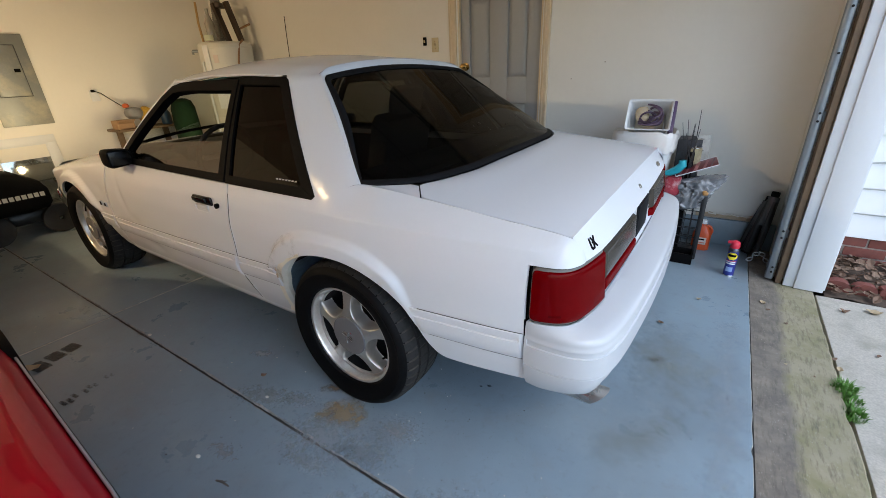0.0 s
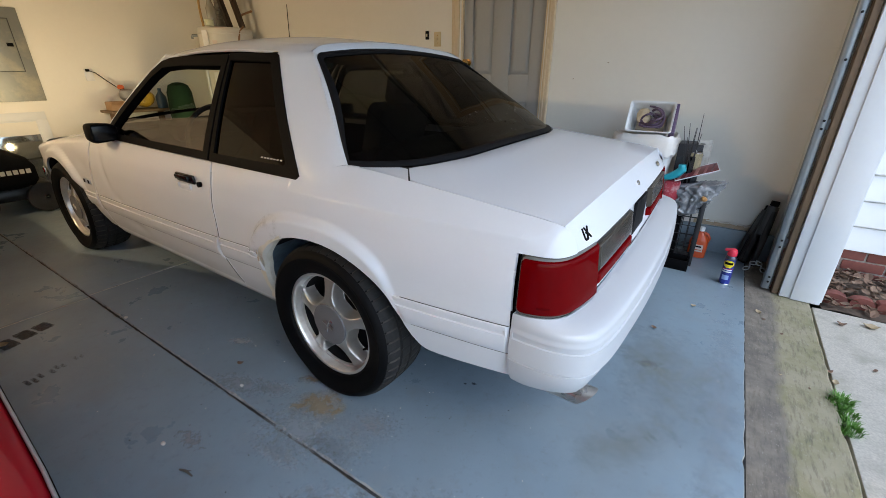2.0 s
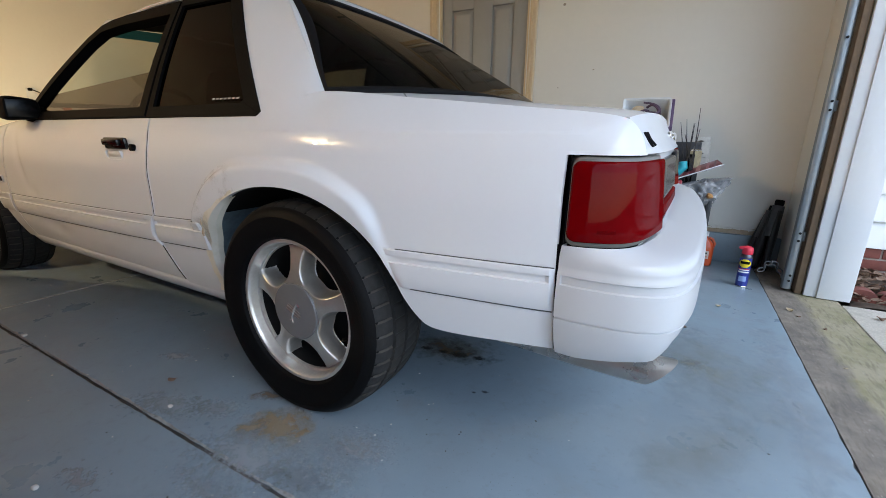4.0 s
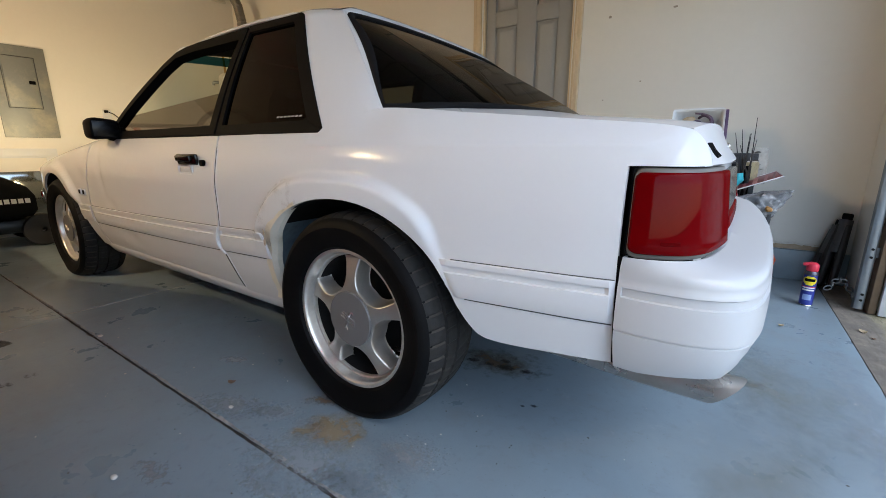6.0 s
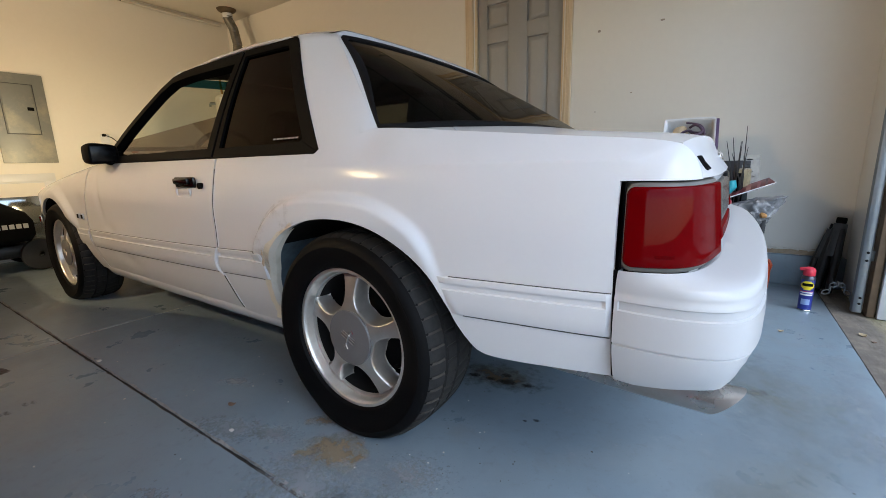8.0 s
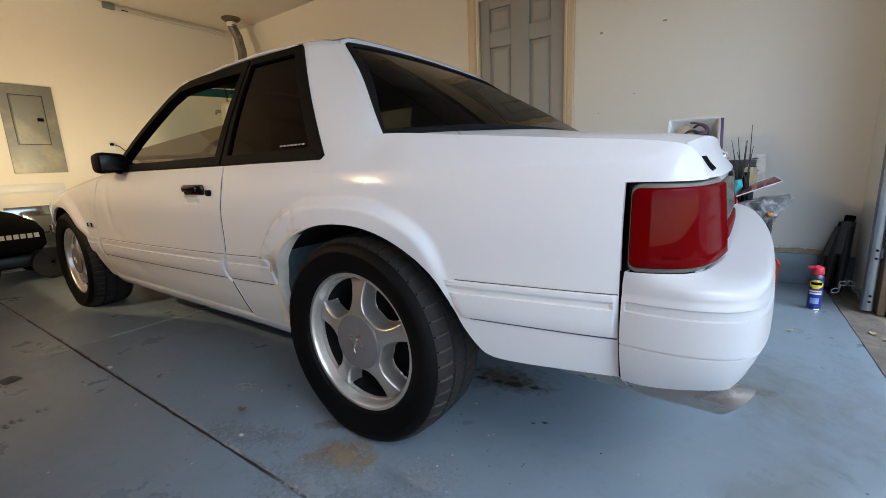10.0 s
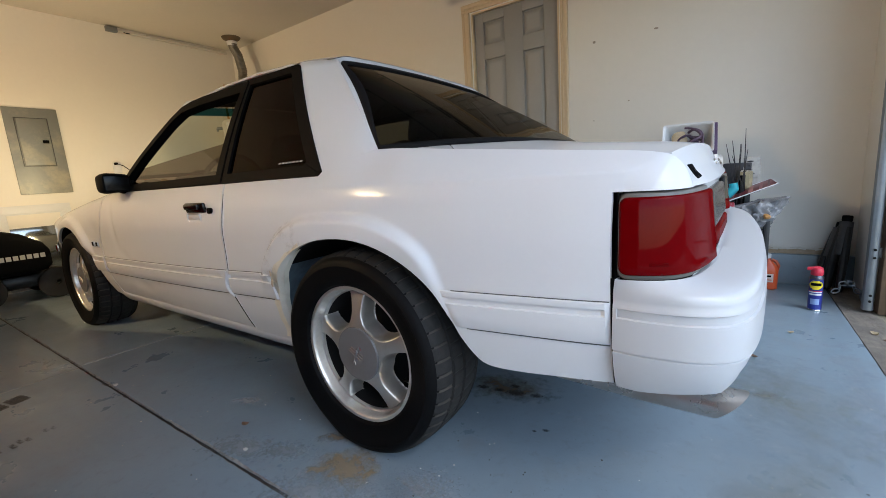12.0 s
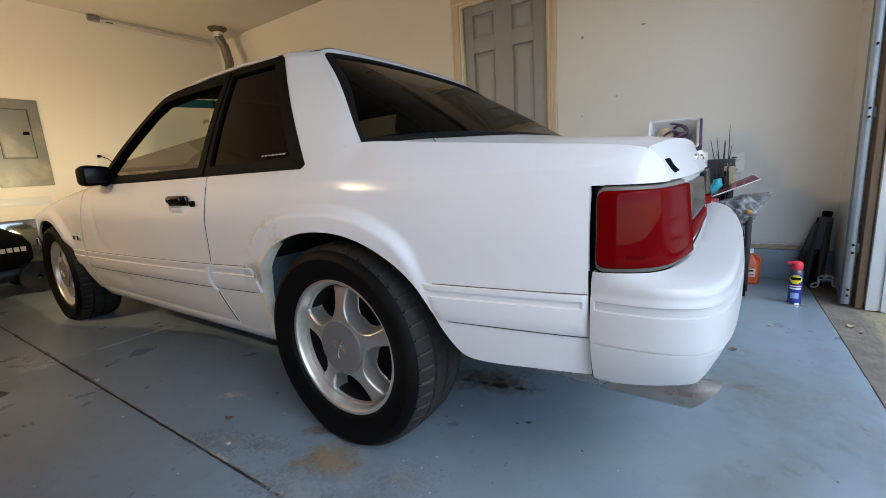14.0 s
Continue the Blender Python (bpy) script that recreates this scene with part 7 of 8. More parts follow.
for v in steps(0, 1, 46):
    row = []
    for u in steps(0, 2 * math.pi, 90)[:-1]:
        c, q = math.cos(u), math.sin(u)
        wide = 0.058 + 0.050 * v
        k = 0.012 if v in (0.0, 1.0) else min(1.0, 8 * v, 9 * (1 - v) + 0.12)
        p = V((c * wide * k - 0.055 + 0.085 * v, q * (0.035 + 0.030 * v) * k, -0.15 + 0.24 * v + 0.030 * c * k * v))
        fold = 1 - 2 * abs(noise.noise((c * 3.2 + 1.5 * v, q * 3.2, v * 2.0)))
        fine = 1 - 2 * abs(noise.noise((p.x * 26 + p.z * 12, p.y * 30, p.z * 20)))
        row.append(p + V((c, q * 0.9, 0.35)) * (0.026 * fold + 0.019 * fine) * max(k, 0.35))
    rows.append(row)
g = sheet(bm, rows, close=True)
bm.faces.new(g[0])
bm.faces.new(g[-1])
part("bag_body", bm, GREYBAG, ob, sharp=34)
bm = bmesh.new()
bmesh.ops.create_icosphere(bm, subdivisions=3, radius=0.016)
for v in bm.verts:
    v.co *= 1 + 0.9 * noise.noise(v.co * 40)
ob2 = part("orange_scrap", bm, surface("orange peel tape", (0.40, 0.20, 0.06), 0.6, grain=0.4), ob, "orange scrap in the bag")
ob2.location = (0.050, -0.088, 0.005)

TURQ = surface("turquoise plastic", (0.02, 0.36, 0.44), 0.35, grain=0.1)
ob = thing("toy_ring", (0.865, 1.33, 0.60), "turquoise curved plastic grip among the clutter", "toy")
part("grip", tubed([(0.03, 0, 0.06), (0.035, 0, 0.03), (0.01, 0, 0.0), (-0.03, 0, -0.025), (-0.06, 0, -0.03)], [0.022, 0.026, 0.026, 0.022, 0.014], 12), TURQ, ob)
ob = thing("red_pouch", (0.865, 1.36, 0.49), "red and white chequered soft pouch", "pouch")
bm = boxed((0.09, 0.07, 0.12), (0, 0, 0), 0.02, None, 3)
for v in bm.verts:
    v.co *= 1 + 0.25 * noise.noise(v.co * 22)
part("pouch_body", bm, surface("red and white cloth", (0.45, 0.05, 0.07), 0.8, grain=0.3, stain=0.9, stain_scale=20, stain_colour=(0.65, 0.5, 0.5)), ob)
ob = thing("storage_carton", (0.86, 1.48, 0), "stacked dark cartons behind the clutter", "carton")
bm = bmesh.new()
box(bm, (0.13, 0.16, 0.43), (0, 0, 0.215), 0.006)
box(bm, (0.14, 0.16, 0.34), (0.05, 0.06, 0.60), 0.006)
part("carton_body", bm, surface("black carton", (0.035, 0.035, 0.04), 0.6, grain=0.3, stain=0.5, stain_scale=9, stain_colour=(0.10, 0.14, 0.16)), ob)
ob = thing("garden_stakes", (0.93, 1.40, 0), "bundle of thin black stakes standing upright", "stakes")
for k in range(7):
    a, h = rnd.uniform(-0.05, 0.05), rnd.uniform(0.78, 0.97)
    part("stake", tubed([(a * 0.4, rnd.uniform(-0.02, 0.02), 0.30), (a + rnd.uniform(-0.02, 0.02), rnd.uniform(-0.03, 0.03), 0.66), (a * 1.2 + rnd.uniform(-0.05, 0.02), 0, h)], [0.0045, 0.0040, 0.0014], 6), WIRE, ob)
part("stake_sleeve", tubed([(0.0, 0, 0.0), (0.0, 0, 0.70)], [0.03, 0.022], 10), BLACK_TRIM, ob)
ob = thing("printed_card", (0.985, 1.455, 0.60), "pale card with a dark leafy print standing upright", "card")
ob.rotation_euler = (radians(-6), 0, radians(12))
part("card", boxed((0.085, 0.003, 0.20), (0, 0, 0.10), 0.0006), surface("pale card", (0.42, 0.41, 0.38), 0.6, grain=0.1, stain=0.6, stain_scale=14, stain_colour=(0.12, 0.11, 0.10)), ob)
for k in range(7):
    bm = bmesh.new()
    leaf_into(bm, V((rnd.uniform(-0.026, 0.026), -0.004, 0.03 + 0.024 * k)), rnd.uniform(0.020, 0.036), rnd.uniform(0, 6), 0.1, (1.4, 0))
    part("leaf_print", bm, WIRE, ob)
ob = thing("tin_can", (0.952, 1.452, 0.60), "small silver tin with a torn paper label", "can")
part("can_body", turned([(0.004, 0.0), (0.028, 0.0), (0.030, 0.004), (0.030, 0.125), (0.027, 0.128), (0.027, 0.02), (0.004, 0.02)], 24), CHROME, ob)
part("label_sheet", turned([(0.0305, 0.02), (0.0308, 0.03), (0.0308, 0.11), (0.0305, 0.12)], 24, wave=lambda i, j, r: r + (0.004 if j % 5 == 0 else 0)), surface("stained label", (0.42, 0.36, 0.22), 0.6, stain=0.9, stain_scale=25, stain_colour=(0.08, 0.08, 0.07)), ob)

# orange cleaner jug
ORANGE = surface("orange liquid plastic", (0.62, 0.085, 0.018), 0.35, grain=0.08, grain_scale=20, coat=0.3)
jug = thing("cleaner_jug", (1.086, 1.555, 0), "orange plastic jug with a white cap and label", "jug")
bm = bmesh.new()
rows = [[(math.copysign(abs(math.cos(q)) ** 0.6, math.cos(q)) * w, math.copysign(abs(math.sin(q)) ** 0.6, math.sin(q)) * d, z) for q in steps(0, 2 * math.pi, 40)[:-1]]
        for z, w, d in ((0, 0.05, 0.035), (0.008, 0.064, 0.045), (0.06, 0.066, 0.047), (0.13, 0.066, 0.047), (0.165, 0.055, 0.04), (0.195, 0.032, 0.026), (0.205, 0.020, 0.019), (0.222, 0.019, 0.018))]
g = sheet(bm, rows, close=True)
bm.faces.new(g[0])
bm.faces.new(g[-1])
part("jug_body", bm, ORANGE, jug)
part("grip", tubed([(0.058, 0, 0.13), (0.066, 0, 0.165), (0.050, 0, 0.195), (0.025, 0, 0.205)], 0.010, 10), ORANGE, jug)
part("cap", turned([(0.003, 0.248), (0.020, 0.247), (0.022, 0.243), (0.022, 0.218), (0.02, 0.216)], 20), BIN_WHITE, jug, "white screw cap")
part("label_sheet", boxed((0.075, 0.002, 0.058), (0.0, -0.0485, 0.085), 0.0006), surface("pale jug label", (0.62, 0.52, 0.46), 0.5, grain=0.1, stain=0.4, stain_scale=30), jug)
part("label_bar", boxed((0.05, 0.002, 0.012), (0.0, -0.0500, 0.098), 0.0004), BLACK_TRIM, jug)
part("label_bar", boxed((0.058, 0.002, 0.006), (0.0, -0.0500, 0.072), 0.0004), ORANGE, jug)

jug.scale = (0.86, 0.86, 0.88)

# spray can: red cap, yellow and blue bands
can = thing("spray_can", (1.269, 1.187, 0), "blue and yellow spray can with a red cap", "spray can")
CAN_BLUE = surface("blue can print", (0.02, 0.035, 0.26), 0.3, metal=0.2, coat=0.4, grain=0.05)
CAN_YELLOW = surface("yellow print", (0.80, 0.62, 0.02), 0.35, coat=0.3)
CAN_RED = surface("red cap plastic", (0.62, 0.03, 0.06), 0.4)
R = 0.0285
part("can_body", turned([(0.004, 0.002), (R - 0.002, 0.0), (R, 0.003), (R, 0.172), (R - 0.004, 0.178), (0.020, 0.188), (0.017, 0.19)], 40), CAN_BLUE, can)
part("rim_ring", turned([(R - 0.002, 0.0), (R + 0.001, 0.002), (R + 0.001, 0.006), (R, 0.008)], 40), CHROME, can)
part("shoulder", turned([(R + 0.0004, 0.166), (R + 0.0005, 0.174), (R - 0.003, 0.181), (0.022, 0.188), (0.020, 0.190)], 40), surface("dark steel shoulder", (0.10, 0.10, 0.12), 0.3, metal=0.8), can)
bm = bmesh.new()
lathe(bm, [(R + 0.0006, z) for z in steps(0.114, 0.160, 8)], 64)
bmesh.ops.delete(bm, geom=[f for f in bm.faces if f.calc_center_median().y > 0 or math.hypot(f.calc_center_median().x / 0.026, (f.calc_center_median().z - 0.137) / 0.0235) > 1.0], context="FACES")
part("yellow_shield", bm, CAN_YELLOW, can, "yellow shield on the can")
for zz, hh, ww, mat in ((0.141, 0.015, 10, BLACK_TRIM), (0.100, 0.006, 12, BIN_WHITE), (0.088, 0.008, 13, BIN_WHITE), (0.050, 0.030, 9, surface("pale blue print", (0.25, 0.35, 0.6), 0.4)), (0.105, 0.003, 14, CAN_RED)):
    bm = bmesh.new()
    lathe(bm, [(R + 0.001, zz - hh / 2), (R + 0.001, zz + hh / 2)], 40)
    bmesh.ops.delete(bm, geom=[f for f in bm.faces if abs(math.atan2(f.calc_center_median().x, -f.calc_center_median().y)) > radians(ww * 4.2)], context="FACES")
    part("label_bar", bm, mat, can)
can.rotation_euler = (0, 0, radians(-8))
bm = bmesh.new()
lathe(bm, [(0.024, 0.186), (0.026, 0.190), (0.025, 0.213), (0.022, 0.223), (0.012, 0.230), (0.003, 0.230)], 28)
box(bm, (0.044, 0.024, 0.016), (-0.018, -0.004, 0.220), 0.005, (0, -10, 0))
part("cap", bm, CAN_RED, can, "red cap with a fold-down straw")

# black folded tripods in the corner
GREY_STAND = surface("dull grey stand metal", (0.085, 0.087, 0.09), 0.5, metal=0.3, grain=0.3, grain_scale=40)
JACK = surface("black enamel", (0.010, 0.0105, 0.0115), 0.42, grain=0.3, grain_scale=40, stain=0.4, stain_scale=9, stain_colour=(0.035, 0.035, 0.037))
for base_, top_ in (((1.395, 1.560, 0), (1.441, 1.652, 0.432)), ((1.345, 1.615, 0), (1.421, 1.662, 0.392))):
    jack = thing("folded_stand", base_, "black folded tripod stand leaning in the corner", "stand", "stands in the corner")
    d_ = V(top_) - V(base_)
    h = d_.length
    jack.rotation_euler = d_.to_track_quat("Z", "Y").to_euler()
    for k in range(3):
        q = 2.1 * k + 0.4
        part("leg", tubed([(0.034 * math.cos(q), 0.034 * math.sin(q), 0.026), (0.028 * math.cos(q), 0.028 * math.sin(q), h * 0.5), (0.018 * math.cos(q), 0.018 * math.sin(q), h * 0.86)], [0.016, 0.021, 0.018], 10), JACK, jack)
        part("foot", turned([(0.003, 0.004), (0.013, 0.004), (0.015, 0.012), (0.013, 0.036), (0.003, 0.036)], 12, "z", (0.034 * math.cos(q), 0.034 * math.sin(q), 0.010)), BLACK_TRIM, jack)
    part("sleeve", tubed([(0, 0, h * 0.50), (0, 0, h * 0.93)], [0.036, 0.031], 16), GREY_STAND, jack, "dull grey sleeve")
    part("collar", turned([(0.027, h * 0.50), (0.034, h * 0.51), (0.034, h * 0.55), (0.027, h * 0.56)], 18), JACK, jack)
    part("head", turned([(0.003, h + 0.005), (0.022, h + 0.004), (0.024, h - 0.004), (0.024, h - 0.024), (0.018, h - 0.034)], 18), BLACK_TRIM, jack)
ob = thing("chain", (1.425, 1.33, 0.0), "short steel chain and latch by the track", "chain")
for k in range(9):
    bm = bmesh.new()
    tube(bm, [(0.011 * math.cos(q), 0, 0.017 * math.sin(q)) for q in steps(0, 2 * math.pi, 12)[:-1]], 0.003, 6, closed=True)
    l_ = part("link", bm, GALV, ob)
    l_.location, l_.rotation_euler = (-0.06 + 0.014 * k, -0.01, 0.085 + 0.05 * math.sin(k * 0.5) - 0.01), (0, radians(60 + 12 * k), radians(90 * (k % 2)))

# ---------------------------------------------------------------- things along the west wall
PANEL = surface("grey panel enamel", (0.25, 0.26, 0.25), 0.5, metal=0.4, grain=0.06, grain_scale=40, stain=0.8, stain_scale=5, stain_colour=(0.44, 0.40, 0.31))
pb = thing("breaker_panel", (WALL_W, -0.385, 1.30), "grey steel breaker panel with a hinged door, closed", "breaker panel")
part("cover", boxed((0.014, 0.385, 0.80), (0.007, 0, 0), 0.004), PANEL, pb)
pd = part("panel_door", boxed((0.010, 0.215, 0.435), (0.019, -0.008, 0.085), 0.004), PANEL, pb, "hinged inner door")
part("latch", boxed((0.012, 0.045, 0.030), (0.028, 0.065, 0.09), 0.004), BLACK_TRIM, pd, "black slide latch")
bm = bmesh.new()
for y, z, w, h in ((-0.008, 0.307, 0.235, 0.006), (-0.008, -0.137, 0.235, 0.006), (-0.124, 0.085, 0.006, 0.45), (0.108, 0.085, 0.006, 0.45)):
    box(bm, (0.006, w, h), (0.016, y, z), 0.001)
part("door_groove", bm, GREY_STAND, pb)

wf = thing("framed_pane", (WALL_W + 0.03, -0.52, 0.0), "white framed glass window sash leaning on the wall", "window sash")
wf.rotation_euler = (0, radians(-3), 0)
bm = bmesh.new()
for y, z, w, h in ((0, 0.765, 0.56, 0.075), (0, 0.06, 0.56, 0.09), (-0.24, 0.41, 0.08, 0.64), (0.24, 0.41, 0.08, 0.64)):
    box(bm, (0.030, w, h), (0, y, z), 0.006)
for y, z, w, h in ((0, 0.722, 0.42, 0.014), (-0.196, 0.41, 0.014, 0.62), (0.196, 0.41, 0.014, 0.62)):
    box(bm, (0.020, w, h), (0.004, y, z), 0.004)
part("sash_frame", bm, WHITE_WOOD, wf)
part("pane", boxed((0.006, 0.41, 0.62), (-0.002, 0, 0.41), 0.001), surface("mirror-like dusty glass", (0.42, 0.43, 0.40), 0.07, metal=0.85, stain=0.35, stain_scale=5, stain_colour=(0.25, 0.24, 0.2)), wf, "dusty reflecting pane")

# lawn mower with a black grass bag
mow = thing("lawn_mower", (-3.95, -0.93, 0), "black lawn mower with a side-lettered grass bag", "lawn mower")
BAGBLACK = surface("black bag cloth", (0.004, 0.004, 0.004), 0.8, spec=0.1, grain=0.3, grain_scale=60)
bm = bmesh.new()
rows = []
for y, zt, zb in ((-0.62, 0.68, 0.25), (-0.45, 0.70, 0.24), (-0.1, 0.66, 0.24), (0.15, 0.58, 0.245), (0.27, 0.50, 0.26), (0.30, 0.44, 0.30)):
    ring = []
    for q in steps(0, 2 * math.pi, 28)[:-1]:
        c, s = math.cos(q), math.sin(q)
        ring.append((math.copysign(abs(c) ** 0.3, c) * 0.19 - 0.04, y, (zt + zb) / 2 + math.copysign(abs(s) ** 0.3, s) * (zt - zb) / 2))
    rows.append(ring)
g = sheet(bm, rows, close=True)
bm.faces.new(g[0])
bm.faces.new(g[-1])
part("grass_bag", bm, BAGBLACK, mow)
bm = bmesh.new()
for k in range(9):
    y = -0.075 + k * 0.0405
    box(bm, (0.004, 0.030, 0.036), (0.153, y, 0.392), 0.0)
part("bag_lettering", bm, surface("pale lettering bars", (0.62, 0.60, 0.52), 0.6), mow)
part("mower_deck", boxed((0.50, 0.46, 0.12), (-0.28, 0.22, 0.17), 0.04), JACK, mow)
part("engine", boxed((0.24, 0.24, 0.22), (-0.30, 0.20, 0.33), 0.04), surface("tan engine cover", (0.42, 0.31, 0.17), 0.5, grain=0.2), mow, "tan engine cover")
bm = bmesh.new()
for s in (0, 1):
    tube(bm, [(0.08 - 0.42 * s, 0.30, 0.30), (0.06 - 0.40 * s, -0.05, 0.53), (0.04 - 0.40 * s, -0.60, 0.80), (0.04 - 0.40 * s, -0.95, 0.98)], 0.012, 8)
part("push_bar", bm, BLACK_TRIM, mow)
part("bar_clamp", turned([(0.004, -0.012), (0.018, -0.012), (0.018, 0.012), (0.004, 0.012)], 16, "z", (0.09, 0.10, 0.44)), CHROME, mow)
for x, y in ((0.05, 0.33), (-0.52, 0.33), (0.05, -0.12), (-0.52, -0.12)):
    bm = turned([(0.02, -0.028), (0.10, -0.030), (0.128, -0.024), (0.135, 0.0), (0.128, 0.024), (0.10, 0.030), (0.02, 0.028)], 36, "z")
    w_ = part("wheel", bm, surface("grey mower wheel", (0.03, 0.028, 0.026), 0.7, grain=0.3, grain_scale=30) if x > 0 else TYRE, mow)
    w_.location, w_.rotation_euler = (x, y, 0.135), (0, radians(90), 0)

# water heater with its flue
HEATER = surface("pale heater enamel", (0.62, 0.60, 0.54), 0.4, grain=0.03, stain=0.2, stain_scale=3, stain_colour=(0.5, 0.45, 0.36))
wh = thing("water_heater", (-3.93, 1.405, 0), "pale enamelled water heater in the corner", "water heater")
part("tank", turned([(0.004, 0.03), (0.27, 0.03), (0.285, 0.05), (0.285, 1.575), (0.280, 1.60), (0.262, 1.615), (0.10, 1.622), (0.004, 1.622)], 64), HEATER, wh)
part("top_seam", turned([(0.285, 1.545), (0.2885, 1.550), (0.2885, 1.558), (0.285, 1.563)], 64), HEATER, wh)
part("energy_label", boxed((0.16, 0.004, 0.24), (0.17, -0.234, 1.04), 0.0, (0, 0, 36)), BIN_WHITE, wh, "white paper label")
part("yellow_label", boxed((0.085, 0.004, 0.15), (0.245, -0.170, 1.00), 0.0, (0, 0, 56)), CAN_YELLOW, wh, "yellow paper label")
part("tall_label", boxed((0.075, 0.004, 0.30), (0.07, -0.284, 1.43), 0.0, (0, 0, 14)), BIN_WHITE, wh, "long white paper label")
part("warning_label", boxed((0.05, 0.004, 0.08), (0.165, -0.240, 1.44), 0.0, (0, 0, 34)), surface("pale pink label", (0.62, 0.52, 0.46), 0.6), wh)
bm = bmesh.new()
tube(bm, [(-0.16, -0.24, 1.535), (-0.19, -0.285, 1.535)], 0.016, 12)
tube(bm, [(-0.19, -0.285, 1.535), (-0.19, -0.285, 1.50)], 0.012, 10)
part("relief_valve", bm, GALV, wh)
part("drain_pipe", tubed([(0.0, -0.29, 1.42), (0.0, -0.30, 1.40), (0.0, -0.30, 1.20), (0.0, -0.29, 0.15)], 0.012, 10), BIN_WHITE, wh, "pale overflow pipe")
COPPER = surface("brown copper pipe", (0.30, 0.17, 0.09), 0.4, metal=0.7, stain=0.6, stain_scale=12)
part("supply_pipe", tubed([(0.27, 0.06, 1.63), (0.275, 0.0, 1.58), (0.295, -0.06, 1.40), (0.31, -0.06, 1.2)], 0.011, 10), COPPER, wh, "brown supply pipe")
part("supply_pipe", tubed([(0.15, 0.10, 1.60), (0.17, 0.12, 1.75), (0.20, 0.24, 1.80)], 0.012, 10), COPPER, wh)
fl_ = thing("flue_pipe", (-4.0, 1.42, 0), "flexible silver flue duct up to the ceiling", "flue")
path = [V((0.0, -0.0, 1.62)), V((0.0, -0.0, 1.80)), V((0.02, 0.01, 2.0)), V((0.03, 0.03, 2.2)), V((-0.02, 0.03, 2.38)), V((-0.08, 0.02, 2.48)), V((-0.10, 0.02, 2.60))]
dense_path, radii = [], []
for a, b in zip(path, path[1:]):
    n_ = max(int((b - a).length / 0.009), 2)
    for k in range(n_):
        dense_path.append(a.lerp(b, k / n_))
for k in range(len(dense_path)):
    radii.append(0.047 + (0.004 if k % 2 else 0.0))
part("duct", tubed(dense_path, radii, 20), surface("dull aluminium duct", (0.22, 0.21, 0.19), 0.4, metal=0.8, stain=0.4, stain_scale=20), fl_)
part("ceiling_collar", turned([(0.05, 2.555), (0.09, 2.575), (0.105, 2.598), (0.05, 2.598)], 32, "z", (-0.10, 0.02, 0)), surface("rusty collar", (0.13, 0.095, 0.06), 0.6, metal=0.3, stain=0.5), fl_, "brown ceiling collar")
part("white_band", turned([(0.056, 2.50), (0.058, 2.505), (0.058, 2.545), (0.056, 2.55)], 28, "z", (-0.095, 0.02, 0)), BIN_WHITE, fl_)

# clutter standing on the heater
ob = thing("glass_bottle", (-3.83, 1.22, 1.62), "clear glass bottle on the heater", "bottle")
part("bottle_body", turned([(0.004, 0.0), (0.045, 0.0), (0.048, 0.01), (0.048, 0.17), (0.030, 0.22), (0.017, 0.26), (0.017, 0.31), (0.020, 0.315), (0.004, 0.318)], 28), surface("dusty bottle glass", (0.30, 0.29, 0.24), 0.1, coat=1.0, stain=0.3, stain_scale=18), ob)
ob = thing("paper_roll", (-3.78, 1.15, 1.622), "small pale roll on the heater", "roll")
part("roll_body", turned([(0.012, 0.0), (0.042, 0.0), (0.044, 0.004), (0.044, 0.05), (0.042, 0.054), (0.012, 0.054)], 24), surface("pale green roll", (0.58, 0.60, 0.42), 0.6, grain=0.05), ob)
DARKWOOD = surface("dark stained wood", (0.05, 0.028, 0.016), 0.5, grain=0.3, grain_scale=40)
ob = thing("folded_stool", (-3.86, 1.40, 1.62), "dark folded wooden rack standing on the heater", "rack")
for a, b in (((0.02, 0.02, 0.0), (-0.035, -0.045, 0.385)), ((0.13, 0.10, 0.0), (0.06, 0.045, 0.395))):
    bm = bmesh.new()
    d = V(b) - V(a)
    tube(bm, [a, b], 0.034, 4)
    part("rail", bm, DARKWOOD, ob)
part("cross_bar", boxed((0.05, 0.18, 0.05), (0.01, 0.0, 0.36), 0.006, (0, 0, 40)), DARKWOOD, ob)
ob = thing("bamboo_pole", (-3.98, 1.16, 1.62), "amber cane leaning on the flue", "cane")
part("cane", tubed([(0.06, 0.0, 0.0), (0.045, 0.0, 0.18), (0.02, 0.03, 0.385)], 0.012, 8), surface("amber cane", (0.42, 0.25, 0.08), 0.5, grain=0.3, grain_scale=30), ob)

# conduit along the top of the west wall
cd = thing("wall_conduit", (WALL_W, 0.43, 2.560), "pale conduit pipe along the top of the wall", "conduit")
part("pipe", tubed([(0.030, 0.0, 0.0), (0.030, 0.5, -0.006), (0.030, 1.20, -0.010)], 0.014, 10), HEATER, cd)
part("pipe", tubed([(0.020, 0.30, 0.018), (0.020, 1.20, 0.012)], 0.008, 8), HEATER, cd)
part("grey_box", boxed((0.05, 0.10, 0.05), (0.025, -0.03, 0.006), 0.004), GALV, cd, "small grey junction box")
part("dark_strap", boxed((0.01, 0.06, 0.008), (0.048, 0.10, -0.012), 0.002), BLACK_TRIM, cd)

# outlet with a cord, and the clutter below it
ob = thing("wall_outlet", (WALL_W, 0.22, 1.13), "pale wall outlet with a black plug", "outlet")
part("plate", boxed((0.008, 0.075, 0.115), (0.004, 0, 0), 0.003), BIN_WHITE, ob)
part("plug", boxed((0.035, 0.030, 0.026), (0.022, -0.012, 0.045), 0.006), BLACK_TRIM, ob, "black plug")
